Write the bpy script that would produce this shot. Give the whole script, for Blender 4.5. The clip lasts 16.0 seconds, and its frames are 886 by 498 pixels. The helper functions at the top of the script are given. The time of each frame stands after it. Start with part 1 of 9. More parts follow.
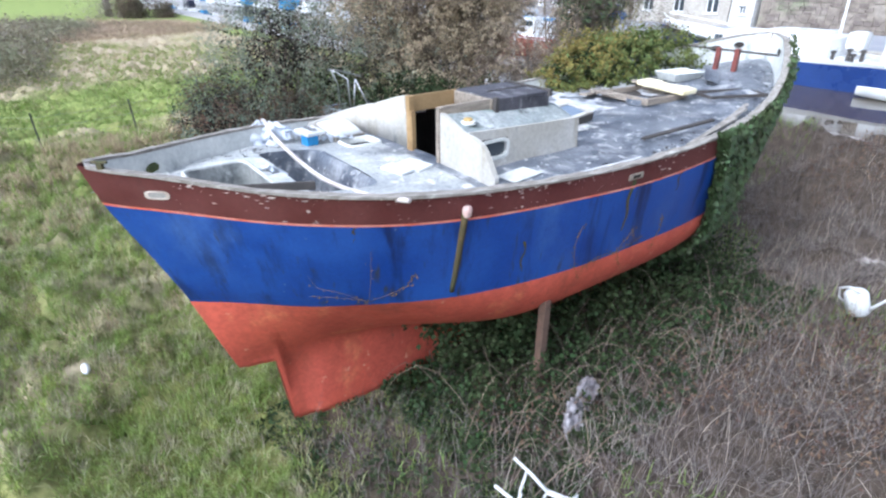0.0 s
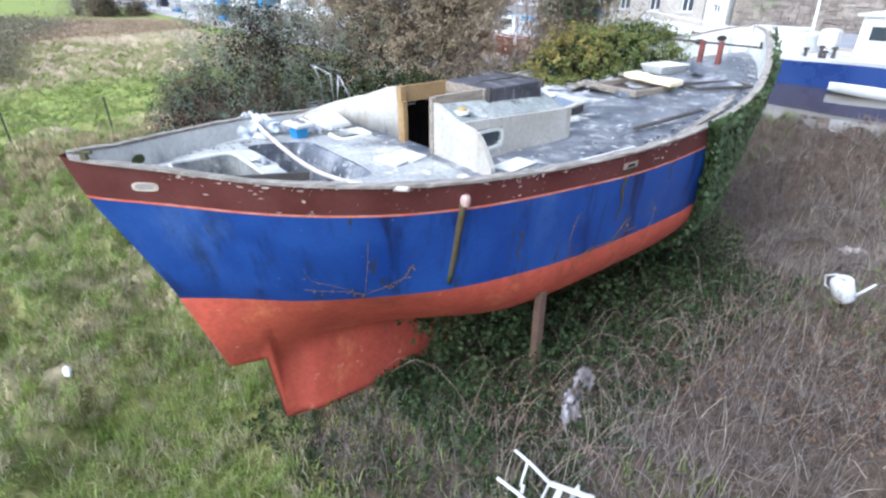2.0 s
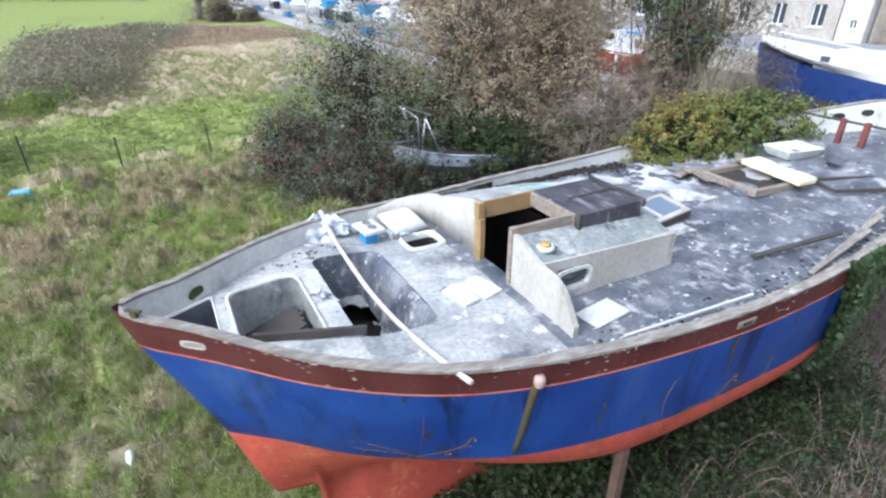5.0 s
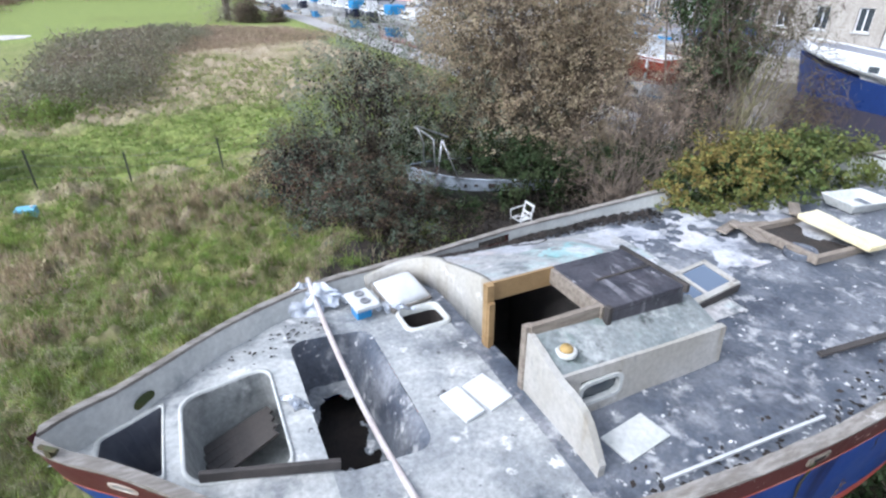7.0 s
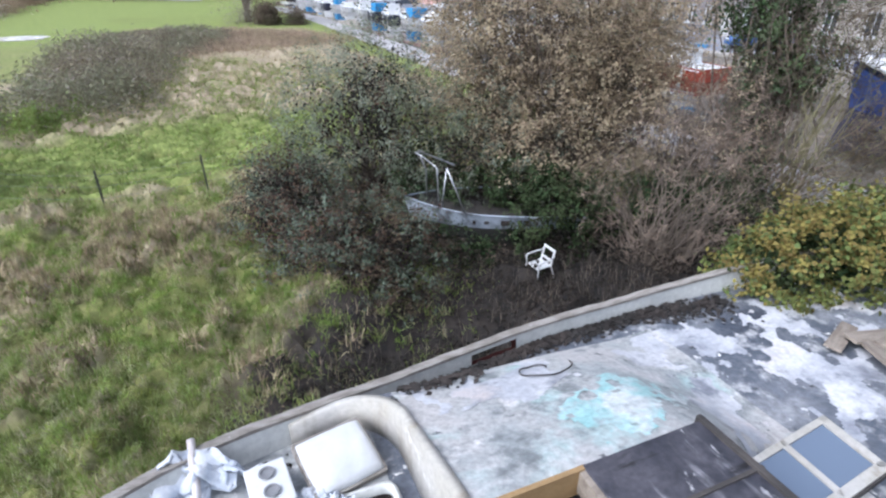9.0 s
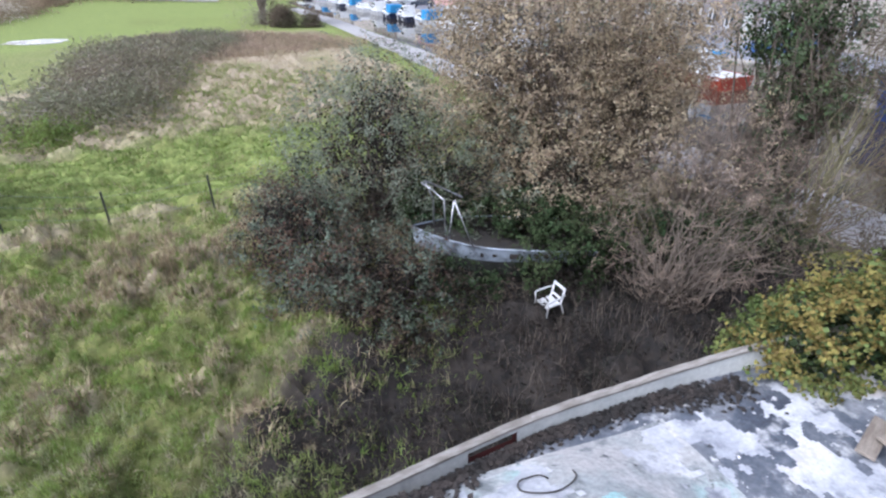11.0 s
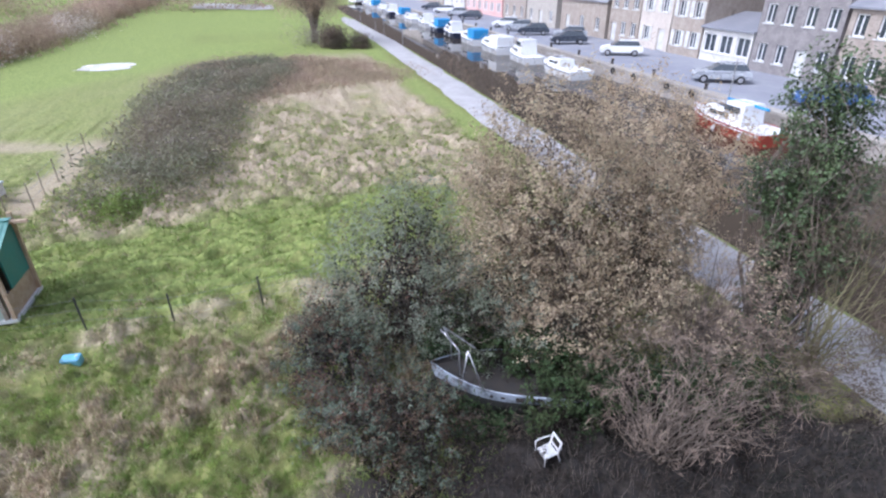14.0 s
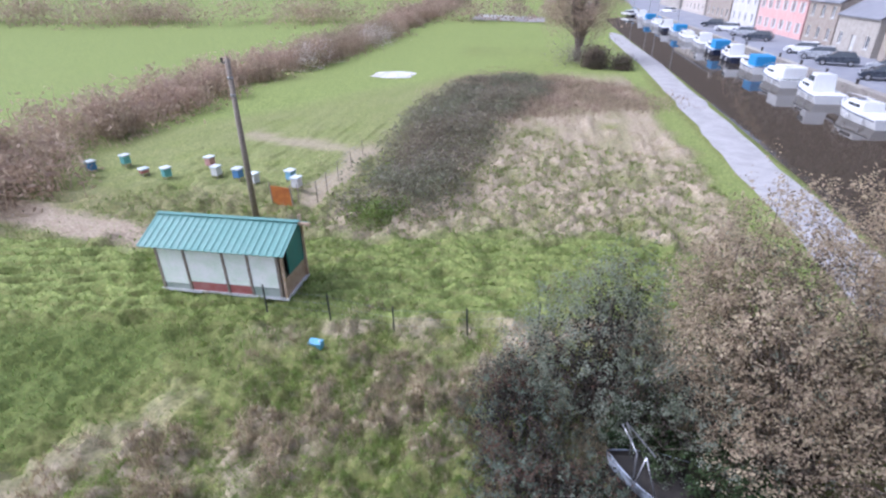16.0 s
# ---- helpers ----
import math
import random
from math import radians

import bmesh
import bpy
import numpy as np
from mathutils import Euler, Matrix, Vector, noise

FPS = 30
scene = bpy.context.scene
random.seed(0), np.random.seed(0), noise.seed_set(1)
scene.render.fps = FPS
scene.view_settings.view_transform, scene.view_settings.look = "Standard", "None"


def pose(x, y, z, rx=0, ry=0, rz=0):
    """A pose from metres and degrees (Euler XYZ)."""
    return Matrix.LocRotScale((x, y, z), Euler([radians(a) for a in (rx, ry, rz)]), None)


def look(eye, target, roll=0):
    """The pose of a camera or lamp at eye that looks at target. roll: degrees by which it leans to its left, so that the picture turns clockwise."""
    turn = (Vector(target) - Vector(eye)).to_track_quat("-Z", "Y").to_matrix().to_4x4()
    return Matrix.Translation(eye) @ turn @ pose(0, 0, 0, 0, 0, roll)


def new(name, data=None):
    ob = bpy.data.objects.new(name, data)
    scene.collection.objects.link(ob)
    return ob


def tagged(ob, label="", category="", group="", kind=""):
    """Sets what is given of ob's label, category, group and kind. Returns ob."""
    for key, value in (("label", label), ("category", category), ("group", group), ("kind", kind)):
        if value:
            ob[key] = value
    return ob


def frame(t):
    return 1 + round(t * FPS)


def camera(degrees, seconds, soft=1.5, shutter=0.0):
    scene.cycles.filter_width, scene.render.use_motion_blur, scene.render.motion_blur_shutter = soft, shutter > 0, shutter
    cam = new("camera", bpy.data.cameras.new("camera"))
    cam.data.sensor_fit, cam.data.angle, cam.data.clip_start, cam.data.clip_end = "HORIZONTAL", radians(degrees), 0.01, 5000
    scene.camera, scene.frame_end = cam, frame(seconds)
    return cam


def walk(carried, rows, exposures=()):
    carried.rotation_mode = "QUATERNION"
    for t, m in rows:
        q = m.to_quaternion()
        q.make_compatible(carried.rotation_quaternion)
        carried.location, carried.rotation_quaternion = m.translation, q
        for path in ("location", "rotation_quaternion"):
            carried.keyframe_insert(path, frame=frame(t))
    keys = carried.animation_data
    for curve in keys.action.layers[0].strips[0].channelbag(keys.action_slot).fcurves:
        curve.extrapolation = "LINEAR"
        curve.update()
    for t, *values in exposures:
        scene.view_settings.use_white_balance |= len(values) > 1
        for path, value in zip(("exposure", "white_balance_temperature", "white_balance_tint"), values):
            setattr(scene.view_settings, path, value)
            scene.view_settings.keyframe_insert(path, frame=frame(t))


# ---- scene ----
cam = camera(79.6, 16.0, soft=2.35)
PATH = [
    (0, (0.061, -0.03, 4.03), (0.044, 1.751, 3.119), -0.3),
    (0.5, (0.048, -0.039, 3.996), (0.093, 1.741, 3.085), -0.2),
    (1, (0.008, -0.029, 3.94), (0.058, 1.751, 3.029), -0.2),
    (1.5, (-0.029, -0.015, 3.87), (0.022, 1.765, 2.958), -0.2),
    (2, (-0.075, 0.001, 3.932), (-0.021, 1.78, 3.02), -0.1),
    (2.5, (-0.104, -0.004, 4.198), (-0.051, 1.774, 3.283), -0.3),
    (3, (-0.115, 0.018, 4.315), (-0.062, 1.795, 3.397), -0.3),
    (3.5, (-0.133, 0.071, 4.396), (-0.078, 1.846, 3.476), -0.3),
    (4, (-0.11, 0.27, 4.613), (-0.081, 2.044, 3.689), -0.4),
    (4.5, (-0.07, 0.662, 4.709), (-0.288, 2.426, 3.793), -0.4),
    (5, (-0.027, 1.038, 4.789), (-0.278, 2.799, 3.874), -0.3),
    (5.2, (-0.015, 1.153, 4.825), (-0.291, 2.909, 3.909), -0.4),
    (7.3, (-0.019, 2.291, 5.075), (-0.355, 4.035, 4.156), -0.2),
    (7.5, (-0.029, 2.49, 5.077), (-0.367, 4.235, 4.159), -0.1),
    (8, (-0.058, 3.045, 5.057), (-0.399, 4.788, 4.138), -0.1),
    (8.5, (-0.088, 3.617, 5.014), (-0.478, 5.353, 4.099), -0.0),
    (9, (-0.088, 4.061, 4.981), (-0.495, 5.795, 4.071), -0.0),
    (11.5, (-0.1, 4.66, 5.658), (-0.56, 6.377, 4.741), -0.1),
    (12, (-0.054, 4.713, 5.994), (-0.509, 6.43, 5.075), -0.1),
    (12.5, (0.004, 4.771, 6.57), (-0.443, 6.488, 5.646), -0.1),
    (13, (0.074, 4.848, 7.307), (-0.364, 6.563, 6.377), -0.1),
    (13.5, (0.161, 4.935, 8.148), (-0.264, 6.65, 7.211), -0.0),
    (14, (0.256, 5.037, 8.702), (-0.343, 6.697, 7.762), -0.2),
    (14.5, (0.334, 5.129, 9.007), (-0.555, 6.662, 8.079), -0.5),
    (15, (0.378, 5.149, 9.427), (-0.557, 6.653, 8.496), -0.5),
    (15.5, (0.433, 5.198, 9.937), (-0.639, 6.607, 9.007), -0.7),
    (16, (0.429, 5.376, 10.187), (-0.859, 6.6, 9.269), -0.8),
]
EXPO = [(0.0, 1.20, 5500, 8.5), (5.0, 1.05, 5650, 8.5), (8.5, 0.78, 5700, 10.5), (12.5, 0.87, 5550, 15.5), (14.5, 0.86, 5480, 18.0), (16.0, 0.76, 5430, 21.0)]
walk(cam, [(t, look(eye, target, roll)) for t, eye, target, roll in PATH], EXPO)

# ---- world and sun ----
SUN_EL, SUN_AZ = 48.0, 225.0   # elevation; azimuth of the sun, anticlockwise from +x
world = bpy.data.worlds.new("overcast_sky")
scene.world = world
world.use_nodes = True
wn, wl = world.node_tree.nodes, world.node_tree.links
sky = wn.new("ShaderNodeTexSky")
sky.sky_type, sky.sun_disc = "NISHITA", False
sky.sun_elevation, sky.sun_rotation = radians(SUN_EL), radians(90 - SUN_AZ)
sky.air_density, sky.dust_density, sky.ozone_density = 1.0, 3.0, 0.6
pale = wn.new("ShaderNodeHueSaturation")      # thin cloud takes most of the blue out
pale.inputs["Saturation"].default_value = 0.4
wl.new(sky.outputs[0], pale.inputs["Color"])
wl.new(pale.outputs[0], wn["Background"].inputs["Color"])
wn["Background"].inputs["Strength"].default_value = 0.15
sun = new("sun", bpy.data.lights.new("sun", "SUN"))
sun.data.energy, sun.data.angle, sun.data.color = 1.25, radians(40), (1.0, 0.98, 0.96)
sun.matrix_world = look((0, 0, 30), (-30 * math.cos(radians(SUN_AZ)) / math.tan(radians(SUN_EL)),
                                     -30 * math.sin(radians(SUN_AZ)) / math.tan(radians(SUN_EL)), 0))

# ---- tools ----
rng = np.random.default_rng(7)


def link_mesh(name, me, material, parent=None, label="", smooth=False):
    ob = new(name, me)
    if material:
        me.materials.append(material)
    if parent:
        ob.parent = parent
    if label:
        ob["label"] = label
    if smooth:
        me.polygons.foreach_set("use_smooth", [True] * len(me.polygons))
    return ob


def part(name, bm, material, parent=None, label="", smooth=False):
    me = bpy.data.meshes.new(name)
    bmesh.ops.recalc_face_normals(bm, faces=bm.faces)
    bm.to_mesh(me)
    bm.free()
    return link_mesh(name, me, material, parent, label, smooth)


def sheet(name, verts, faces, material, parent=None, label="", smooth=False):
    me = bpy.data.meshes.new(name)
    me.from_pydata([tuple(v) for v in verts], [], [tuple(int(i) for i in q) for q in faces])
    me.update()
    return link_mesh(name, me, material, parent, label, smooth)


def bulk(name, verts, loops, counts, material, parent=None, label="", smooth=False):
    """A large mesh straight from arrays: vertices, corner indices and corners per face."""
    me = bpy.data.meshes.new(name)
    starts = np.concatenate(([0], np.cumsum(counts)[:-1]))
    me.vertices.add(len(verts))
    me.vertices.foreach_set("co", np.asarray(verts, np.float32).ravel())
    me.loops.add(len(loops))
    me.loops.foreach_set("vertex_index", np.asarray(loops, np.int32))
    me.polygons.add(len(counts))
    me.polygons.foreach_set("loop_start", starts.astype(np.int32))
    me.update(calc_edges=True)
    me.validate()
    return link_mesh(name, me, material, parent, label, smooth)


def thing(name, m, label, category, group="", kind=""):
    ob = new(name)
    ob.empty_display_size = 0.2
    ob.matrix_world = m
    return tagged(ob, label, category, group, kind)


def box(bm, x0, x1, y0, y1, z0, z1, bevel=0.0, m=None):
    r = bmesh.ops.create_cube(bm, size=1.0)
    vs = r["verts"]
    for v in vs:
        v.co = Vector(((x0 + x1) / 2 + v.co.x * (x1 - x0), (y0 + y1) / 2 + v.co.y * (y1 - y0), (z0 + z1) / 2 + v.co.z * (z1 - z0)))
        if m:
            v.co = m @ v.co
    if bevel:
        es = list({e for v in vs for e in v.link_edges})
        bmesh.ops.bevel(bm, geom=es, offset=bevel, segments=2, affect="EDGES", profile=0.6)
    return bm


def boxed(*a, **k):
    return box(bmesh.new(), *a, **k)


def tube(bm, pts, r, n=8, r2=None, cap=True):
    """A round bar along the points; r2: its radius at the far end."""
    pts = [Vector(p) for p in pts]
    r2 = r if r2 is None else r2
    rings = []
    for i, p in enumerate(pts):
        d = (pts[min(i + 1, len(pts) - 1)] - pts[max(i - 1, 0)]).normalized()
        a = d.orthogonal().normalized() if i == 0 else (a - d * a.dot(d)).normalized()
        b = d.cross(a)
        rr = r + (r2 - r) * i / max(1, len(pts) - 1)
        rings.append([bm.verts.new(p + a * (rr * math.cos(2 * math.pi * k / n)) + b * (rr * math.sin(2 * math.pi * k / n))) for k in range(n)])
    for u, v in zip(rings, rings[1:]):
        for k in range(n):
            bm.faces.new((u[k], u[(k + 1) % n], v[(k + 1) % n], v[k]))
    if cap:
        bm.faces.new(rings[0][::-1])
        bm.faces.new(rings[-1])
    return bm


def tubed(*a, **k):
    return tube(bmesh.new(), *a, **k)


def lathe(bm, profile, n=20, centre=(0, 0, 0)):
    c = Vector(centre)
    rings = [[bm.verts.new(c + Vector((r * math.cos(2 * math.pi * k / n), r * math.sin(2 * math.pi * k / n), z))) for k in range(n)] for r, z in profile]
    for u, v in zip(rings, rings[1:]):
        for k in range(n):
            bm.faces.new((u[k], u[(k + 1) % n], v[(k + 1) % n], v[k]))
    return bm


def curve_of(table):
    xs, ys = zip(*table)
    return lambda s: float(np.interp(s, xs, ys))


def smooth_curve(table):
    """A smooth line through the pairs (Catmull-Rom on uneven steps)."""
    xs, ys = np.array(table, float).T
    slope = np.gradient(ys, xs)

    def at(s):
        s = min(max(s, xs[0]), xs[-1])
        i = min(int(np.searchsorted(xs, s, "right")) - 1, len(xs) - 2)
        h = xs[i + 1] - xs[i]
        t = (s - xs[i]) / h
        return float((2 * t ** 3 - 3 * t ** 2 + 1) * ys[i] + (t ** 3 - 2 * t ** 2 + t) * h * slope[i]
                     + (3 * t ** 2 - 2 * t ** 3) * ys[i + 1] + (t ** 3 - t ** 2) * h * slope[i + 1])
    return at


def smoothstep(a, b, x):
    t = np.clip((x - a) / (b - a), 0, 1)
    return t * t * (3 - 2 * t)


class Field:
    """Smooth random heights on a plane: a sum of sine waves in random directions."""
    def __init__(self, seed, size, waves=22):
        r = np.random.default_rng(seed)
        a = r.uniform(0, 2 * np.pi, waves)
        k = 2 * np.pi / (size * r.uniform(0.55, 1.9, waves))
        self.kx, self.ky, self.p = k * np.cos(a), k * np.sin(a), r.uniform(0, 6.3, waves)

    def __call__(self, x, y):
        x, y = np.asarray(x, float), np.asarray(y, float)
        s = sum(np.sin(a * x + b * y + c) for a, b, c in zip(self.kx, self.ky, self.p))
        return s / math.sqrt(len(self.p) / 2)      # about -2 to 2


# ---- materials ----
def rgb(c):
    return (*c, 1.0)


def mat(name, c1, c2=None, scale=4.0, rough=0.7, bump=0.2, bscale=None, stains=(), island=0.0, each=0.0, metal=0.0, stretch=(1, 1, 1),
        lo=0.35, hi=0.65, leafy=0.0, spec=0.5, grain=0.12, attrs=()):
    """A surface of two mingled colours with grain, stains and relief. stains: (colour, scale, from, to, stretch).
    attrs: (name, colour a, colour b) laid over it where the mesh's attribute says so."""
    m = bpy.data.materials.new(name)
    m.use_nodes = True
    nt = m.node_tree
    n, l = nt.nodes, nt.links
    bsdf = n["Principled BSDF"]
    co = n.new("ShaderNodeTexCoord")
    mp = n.new("ShaderNodeMapping")
    mp.inputs["Scale"].default_value = stretch
    l.new(co.outputs["Object"], mp.inputs["Vector"])

    def noise_node(s, detail=6.0, vec=None):
        t = n.new("ShaderNodeTexNoise")
        t.inputs["Scale"].default_value, t.inputs["Detail"].default_value, t.inputs["Roughness"].default_value = s, detail, 0.62
        l.new(vec or mp.outputs[0], t.inputs["Vector"])
        return t.outputs[0]

    def span(v, a, b):
        r = n.new("ShaderNodeMapRange")
        r.interpolation_type = "SMOOTHSTEP"
        r.inputs[1].default_value, r.inputs[2].default_value = a, b
        l.new(v, r.inputs[0])
        return r.outputs[0]

    def blend(f, a, b):
        x = n.new("ShaderNodeMix")
        x.data_type = "RGBA"
        if isinstance(f, float):
            x.inputs[0].default_value = f
        else:
            l.new(f, x.inputs[0])
        for k, c in ((6, a), (7, b)):
            if isinstance(c, tuple):
                x.inputs[k].default_value = rgb(c)
            else:
                l.new(c, x.inputs[k])
        return x.outputs[2]

    c2 = c2 or tuple(v * 0.8 for v in c1)
    big = span(noise_node(scale), lo, hi)
    col = blend(big, c1, c2)
    for colour, s, a, b, st in stains:
        mp2 = n.new("ShaderNodeMapping")
        mp2.inputs["Scale"].default_value = st
        mp2.inputs["Location"].default_value = (s, 2 * s, 0.3)
        l.new(co.outputs["Object"], mp2.inputs["Vector"])
        col = blend(span(noise_node(s, 7.0, mp2.outputs[0]), a, b), col, colour)
    for key, a, b in attrs:
        at = n.new("ShaderNodeAttribute")
        at.attribute_name = key
        col = blend(at.outputs["Fac"], col, blend(span(noise_node(scale * 1.7), 0.36, 0.64), a, b))
    fine = noise_node(bscale or scale * 9, 5.0)
    hsv = n.new("ShaderNodeHueSaturation")
    l.new(col, hsv.inputs["Color"])
    val = n.new("ShaderNodeMapRange")
    val.inputs[1].default_value, val.inputs[2].default_value = 0.25, 0.75
    val.inputs[3].default_value, val.inputs[4].default_value = 1 - grain, 1 + grain
    l.new(fine, val.inputs[0])
    v = val.outputs[0]
    for amount, node, out in ((island, "ShaderNodeNewGeometry", "Random Per Island"), (each, "ShaderNodeObjectInfo", "Random")):
        if amount:
            g = n.new(node)
            r = n.new("ShaderNodeMapRange")
            r.inputs[3].default_value, r.inputs[4].default_value = 1 - amount, 1 + amount
            l.new(g.outputs[out], r.inputs[0])
            mul = n.new("ShaderNodeMath")
            mul.operation = "MULTIPLY"
            l.new(v, mul.inputs[0])
            l.new(r.outputs[0], mul.inputs[1])
            v = mul.outputs[0]
            h = n.new("ShaderNodeMapRange")
            h.inputs[3].default_value, h.inputs[4].default_value = 0.5 - 0.06 * amount, 0.5 + 0.05 * amount
            l.new(g.outputs[out], h.inputs[0])
            l.new(h.outputs[0], hsv.inputs["Hue"])
    l.new(v, hsv.inputs["Value"])
    l.new(hsv.outputs[0], bsdf.inputs["Base Color"])
    bsdf.inputs["Metallic"].default_value, bsdf.inputs["Specular IOR Level"].default_value = metal, spec
    rr = n.new("ShaderNodeMapRange")
    rr.inputs[3].default_value, rr.inputs[4].default_value = max(0.02, rough - 0.12), min(1.0, rough + 0.12)
    l.new(big, rr.inputs[0])
    l.new(rr.outputs[0], bsdf.inputs["Roughness"])
    if bump:
        b = n.new("ShaderNodeBump")
        b.inputs["Strength"].default_value, b.inputs["Distance"].default_value = bump, 0.02
        l.new(fine, b.inputs["Height"])
        l.new(b.outputs[0], bsdf.inputs["Normal"])
    if leafy:
        tr = n.new("ShaderNodeBsdfTranslucent")
        l.new(hsv.outputs[0], tr.inputs["Color"])
        mix = n.new("ShaderNodeMixShader")
        mix.inputs[0].default_value = leafy
        l.new(bsdf.outputs[0], mix.inputs[1])
        l.new(tr.outputs[0], mix.inputs[2])
        l.new(mix.outputs[0], n["Material Output"].inputs[0])
    return m


def glass_mat(name, tint=(0.05, 0.06, 0.07), rough=0.08):
    m = bpy.data.materials.new(name)
    m.use_nodes = True
    b = m.node_tree.nodes["Principled BSDF"]
    b.inputs["Base Color"].default_value, b.inputs["Roughness"].default_value = rgb(tint), rough
    b.inputs["Specular IOR Level"].default_value = 0.8
    return m


# the broad lighter blue stain paints in the hull's sheen
BLUE = mat("blue_hull_paint", (0.012, 0.045, 0.235), (0.02, 0.075, 0.32), 1.0, 0.40, 0.06, 30,
           [((0.008, 0.02, 0.095), 1.6, 0.5, 0.7, (2.6, 2.6, 0.25)), ((0.06, 0.13, 0.36), 0.9, 0.52, 0.78, (1, 1, 0.7)), ((0.035, 0.04, 0.06), 2.4, 0.6, 0.72, (4.0, 4.0, 0.22)), ((0.14, 0.18, 0.28), 7.0, 0.68, 0.76, (1, 1, 1))])
RED = mat("red_antifouling", (0.56, 0.105, 0.065), (0.48, 0.088, 0.056), 1.6, 0.62, 0.1, 22,
          [((0.36, 0.075, 0.045), 1.8, 0.52, 0.72, (1.5, 1.5, 0.4)), ((0.66, 0.20, 0.10), 2.6, 0.56, 0.72, (1, 1, 0.6)), ((0.62, 0.30, 0.20), 6.0, 0.64, 0.70, (1, 1, 1)), ((0.22, 0.07, 0.045), 11.0, 0.66, 0.71, (1, 1, 0.5))], grain=0.2)
MAROON = mat("maroon_paint", (0.095, 0.021, 0.021), (0.125, 0.034, 0.031), 2.0, 0.55, 0.15, 25,
             [((0.55, 0.45, 0.42), 5.5, 0.665, 0.72, (1, 1, 1.6)), ((0.07, 0.03, 0.028), 2.0, 0.6, 0.8, (2, 2, 0.4))])
LINE = mat("faded_red_line", (0.62, 0.14, 0.09), (0.7, 0.3, 0.24), 5, 0.6, 0.1)
CEMENT = mat("weathered_grey_deck", (0.085, 0.098, 0.125), (0.17, 0.18, 0.205), 2.6, 0.42, 0.35, 26,
             [((0.06, 0.068, 0.09), 1.5, 0.48, 0.66, (1, 1, 1)), ((0.29, 0.295, 0.315), 2.0, 0.50, 0.72, (1, 1, 1)), ((0.42, 0.42, 0.43), 4.5, 0.53, 0.68, (1, 1, 1)), ((0.62, 0.61, 0.60), 10.0, 0.62, 0.68, (1, 1, 1)),
              ((0.035, 0.035, 0.04), 7.0, 0.63, 0.72, (1, 1, 1))], grain=0.35)
BRIDGE = mat("stained_pale_deck", (0.26, 0.27, 0.28), (0.42, 0.425, 0.42), 2.4, 0.5, 0.3, 26,
             [((0.10, 0.11, 0.13), 1.6, 0.48, 0.66, (1, 1, 1)), ((0.50, 0.50, 0.49), 2.6, 0.52, 0.68, (1, 1, 1)), ((0.64, 0.63, 0.62), 7.0, 0.60, 0.68, (1, 1, 1)), ((0.06, 0.06, 0.065), 6.0, 0.62, 0.70, (1, 1, 1))], grain=0.35)
BOXTOP = mat("mossy_grey_cabin_top", (0.20, 0.225, 0.225), (0.31, 0.325, 0.32), 3.0, 0.6, 0.3, 26,
             [((0.42, 0.43, 0.42), 4.0, 0.54, 0.68, (1, 1, 1)), ((0.07, 0.08, 0.075), 4.5, 0.56, 0.68, (1, 1, 1)), ((0.20, 0.28, 0.25), 2.0, 0.54, 0.7, (1, 1, 1))], grain=0.35)
ROOFTOP = mat("flaking_deck_paint", (0.34, 0.36, 0.365), (0.46, 0.44, 0.43), 1.4, 0.75, 0.25, 26,
              [((0.38, 0.50, 0.49), 1.7, 0.52, 0.68, (1, 1, 1)), ((0.62, 0.59, 0.58), 1.5, 0.50, 0.72, (1, 1, 1)), ((0.62, 0.60, 0.59), 3.0, 0.58, 0.66, (1, 1, 1)), ((0.20, 0.215, 0.22), 3.6, 0.54, 0.68, (1, 1, 1)), ((0.10, 0.105, 0.11), 7.0, 0.62, 0.70, (1, 1, 1))], grain=0.3)
BULWARK = mat("chalky_white_bulwark", (0.64, 0.64, 0.61), (0.53, 0.54, 0.52), 2.0, 0.75, 0.2, 24,
              [((0.28, 0.30, 0.30), 2.2, 0.58, 0.75, (1, 1, 0.6)), ((0.3, 0.24, 0.17), 5, 0.68, 0.76, (1, 1, 1))], grain=0.16)
AFTDECK = mat("worn_white_deck", (0.40, 0.41, 0.41), (0.57, 0.57, 0.55), 2.2, 0.65, 0.3, 26,
              [((0.19, 0.20, 0.215), 1.7, 0.50, 0.68, (1, 1, 1)), ((0.68, 0.67, 0.65), 3.0, 0.56, 0.68, (1, 1, 1)), ((0.08, 0.08, 0.08), 6.0, 0.63, 0.71, (1, 1, 1))], grain=0.3)
COAMING = mat("stained_cream_plaster", (0.41, 0.385, 0.34), (0.48, 0.46, 0.43), 2.0, 0.8, 0.25, 24,
              [((0.30, 0.26, 0.20), 1.7, 0.52, 0.74, (2.5, 2.5, 0.5)), ((0.66, 0.65, 0.63), 3.0, 0.58, 0.7, (1, 1, 1)), ((0.22, 0.23, 0.23), 2.6, 0.6, 0.72, (2, 2, 0.7))], grain=0.16)
RAILWOOD = mat("grey_rotten_rail", (0.36, 0.33, 0.30), (0.22, 0.195, 0.17), 5, 0.85, 0.5, 40, [((0.62, 0.58, 0.55), 4, 0.62, 0.7, (1, 1, 1))], stretch=(1, 4, 4), grain=0.3)
PLY = mat("bare_yellow_plywood", (0.36, 0.235, 0.11), (0.27, 0.17, 0.075), 3, 0.75, 0.2, 40, [((0.2, 0.13, 0.07), 4, 0.64, 0.76, (1, 1, 1))])
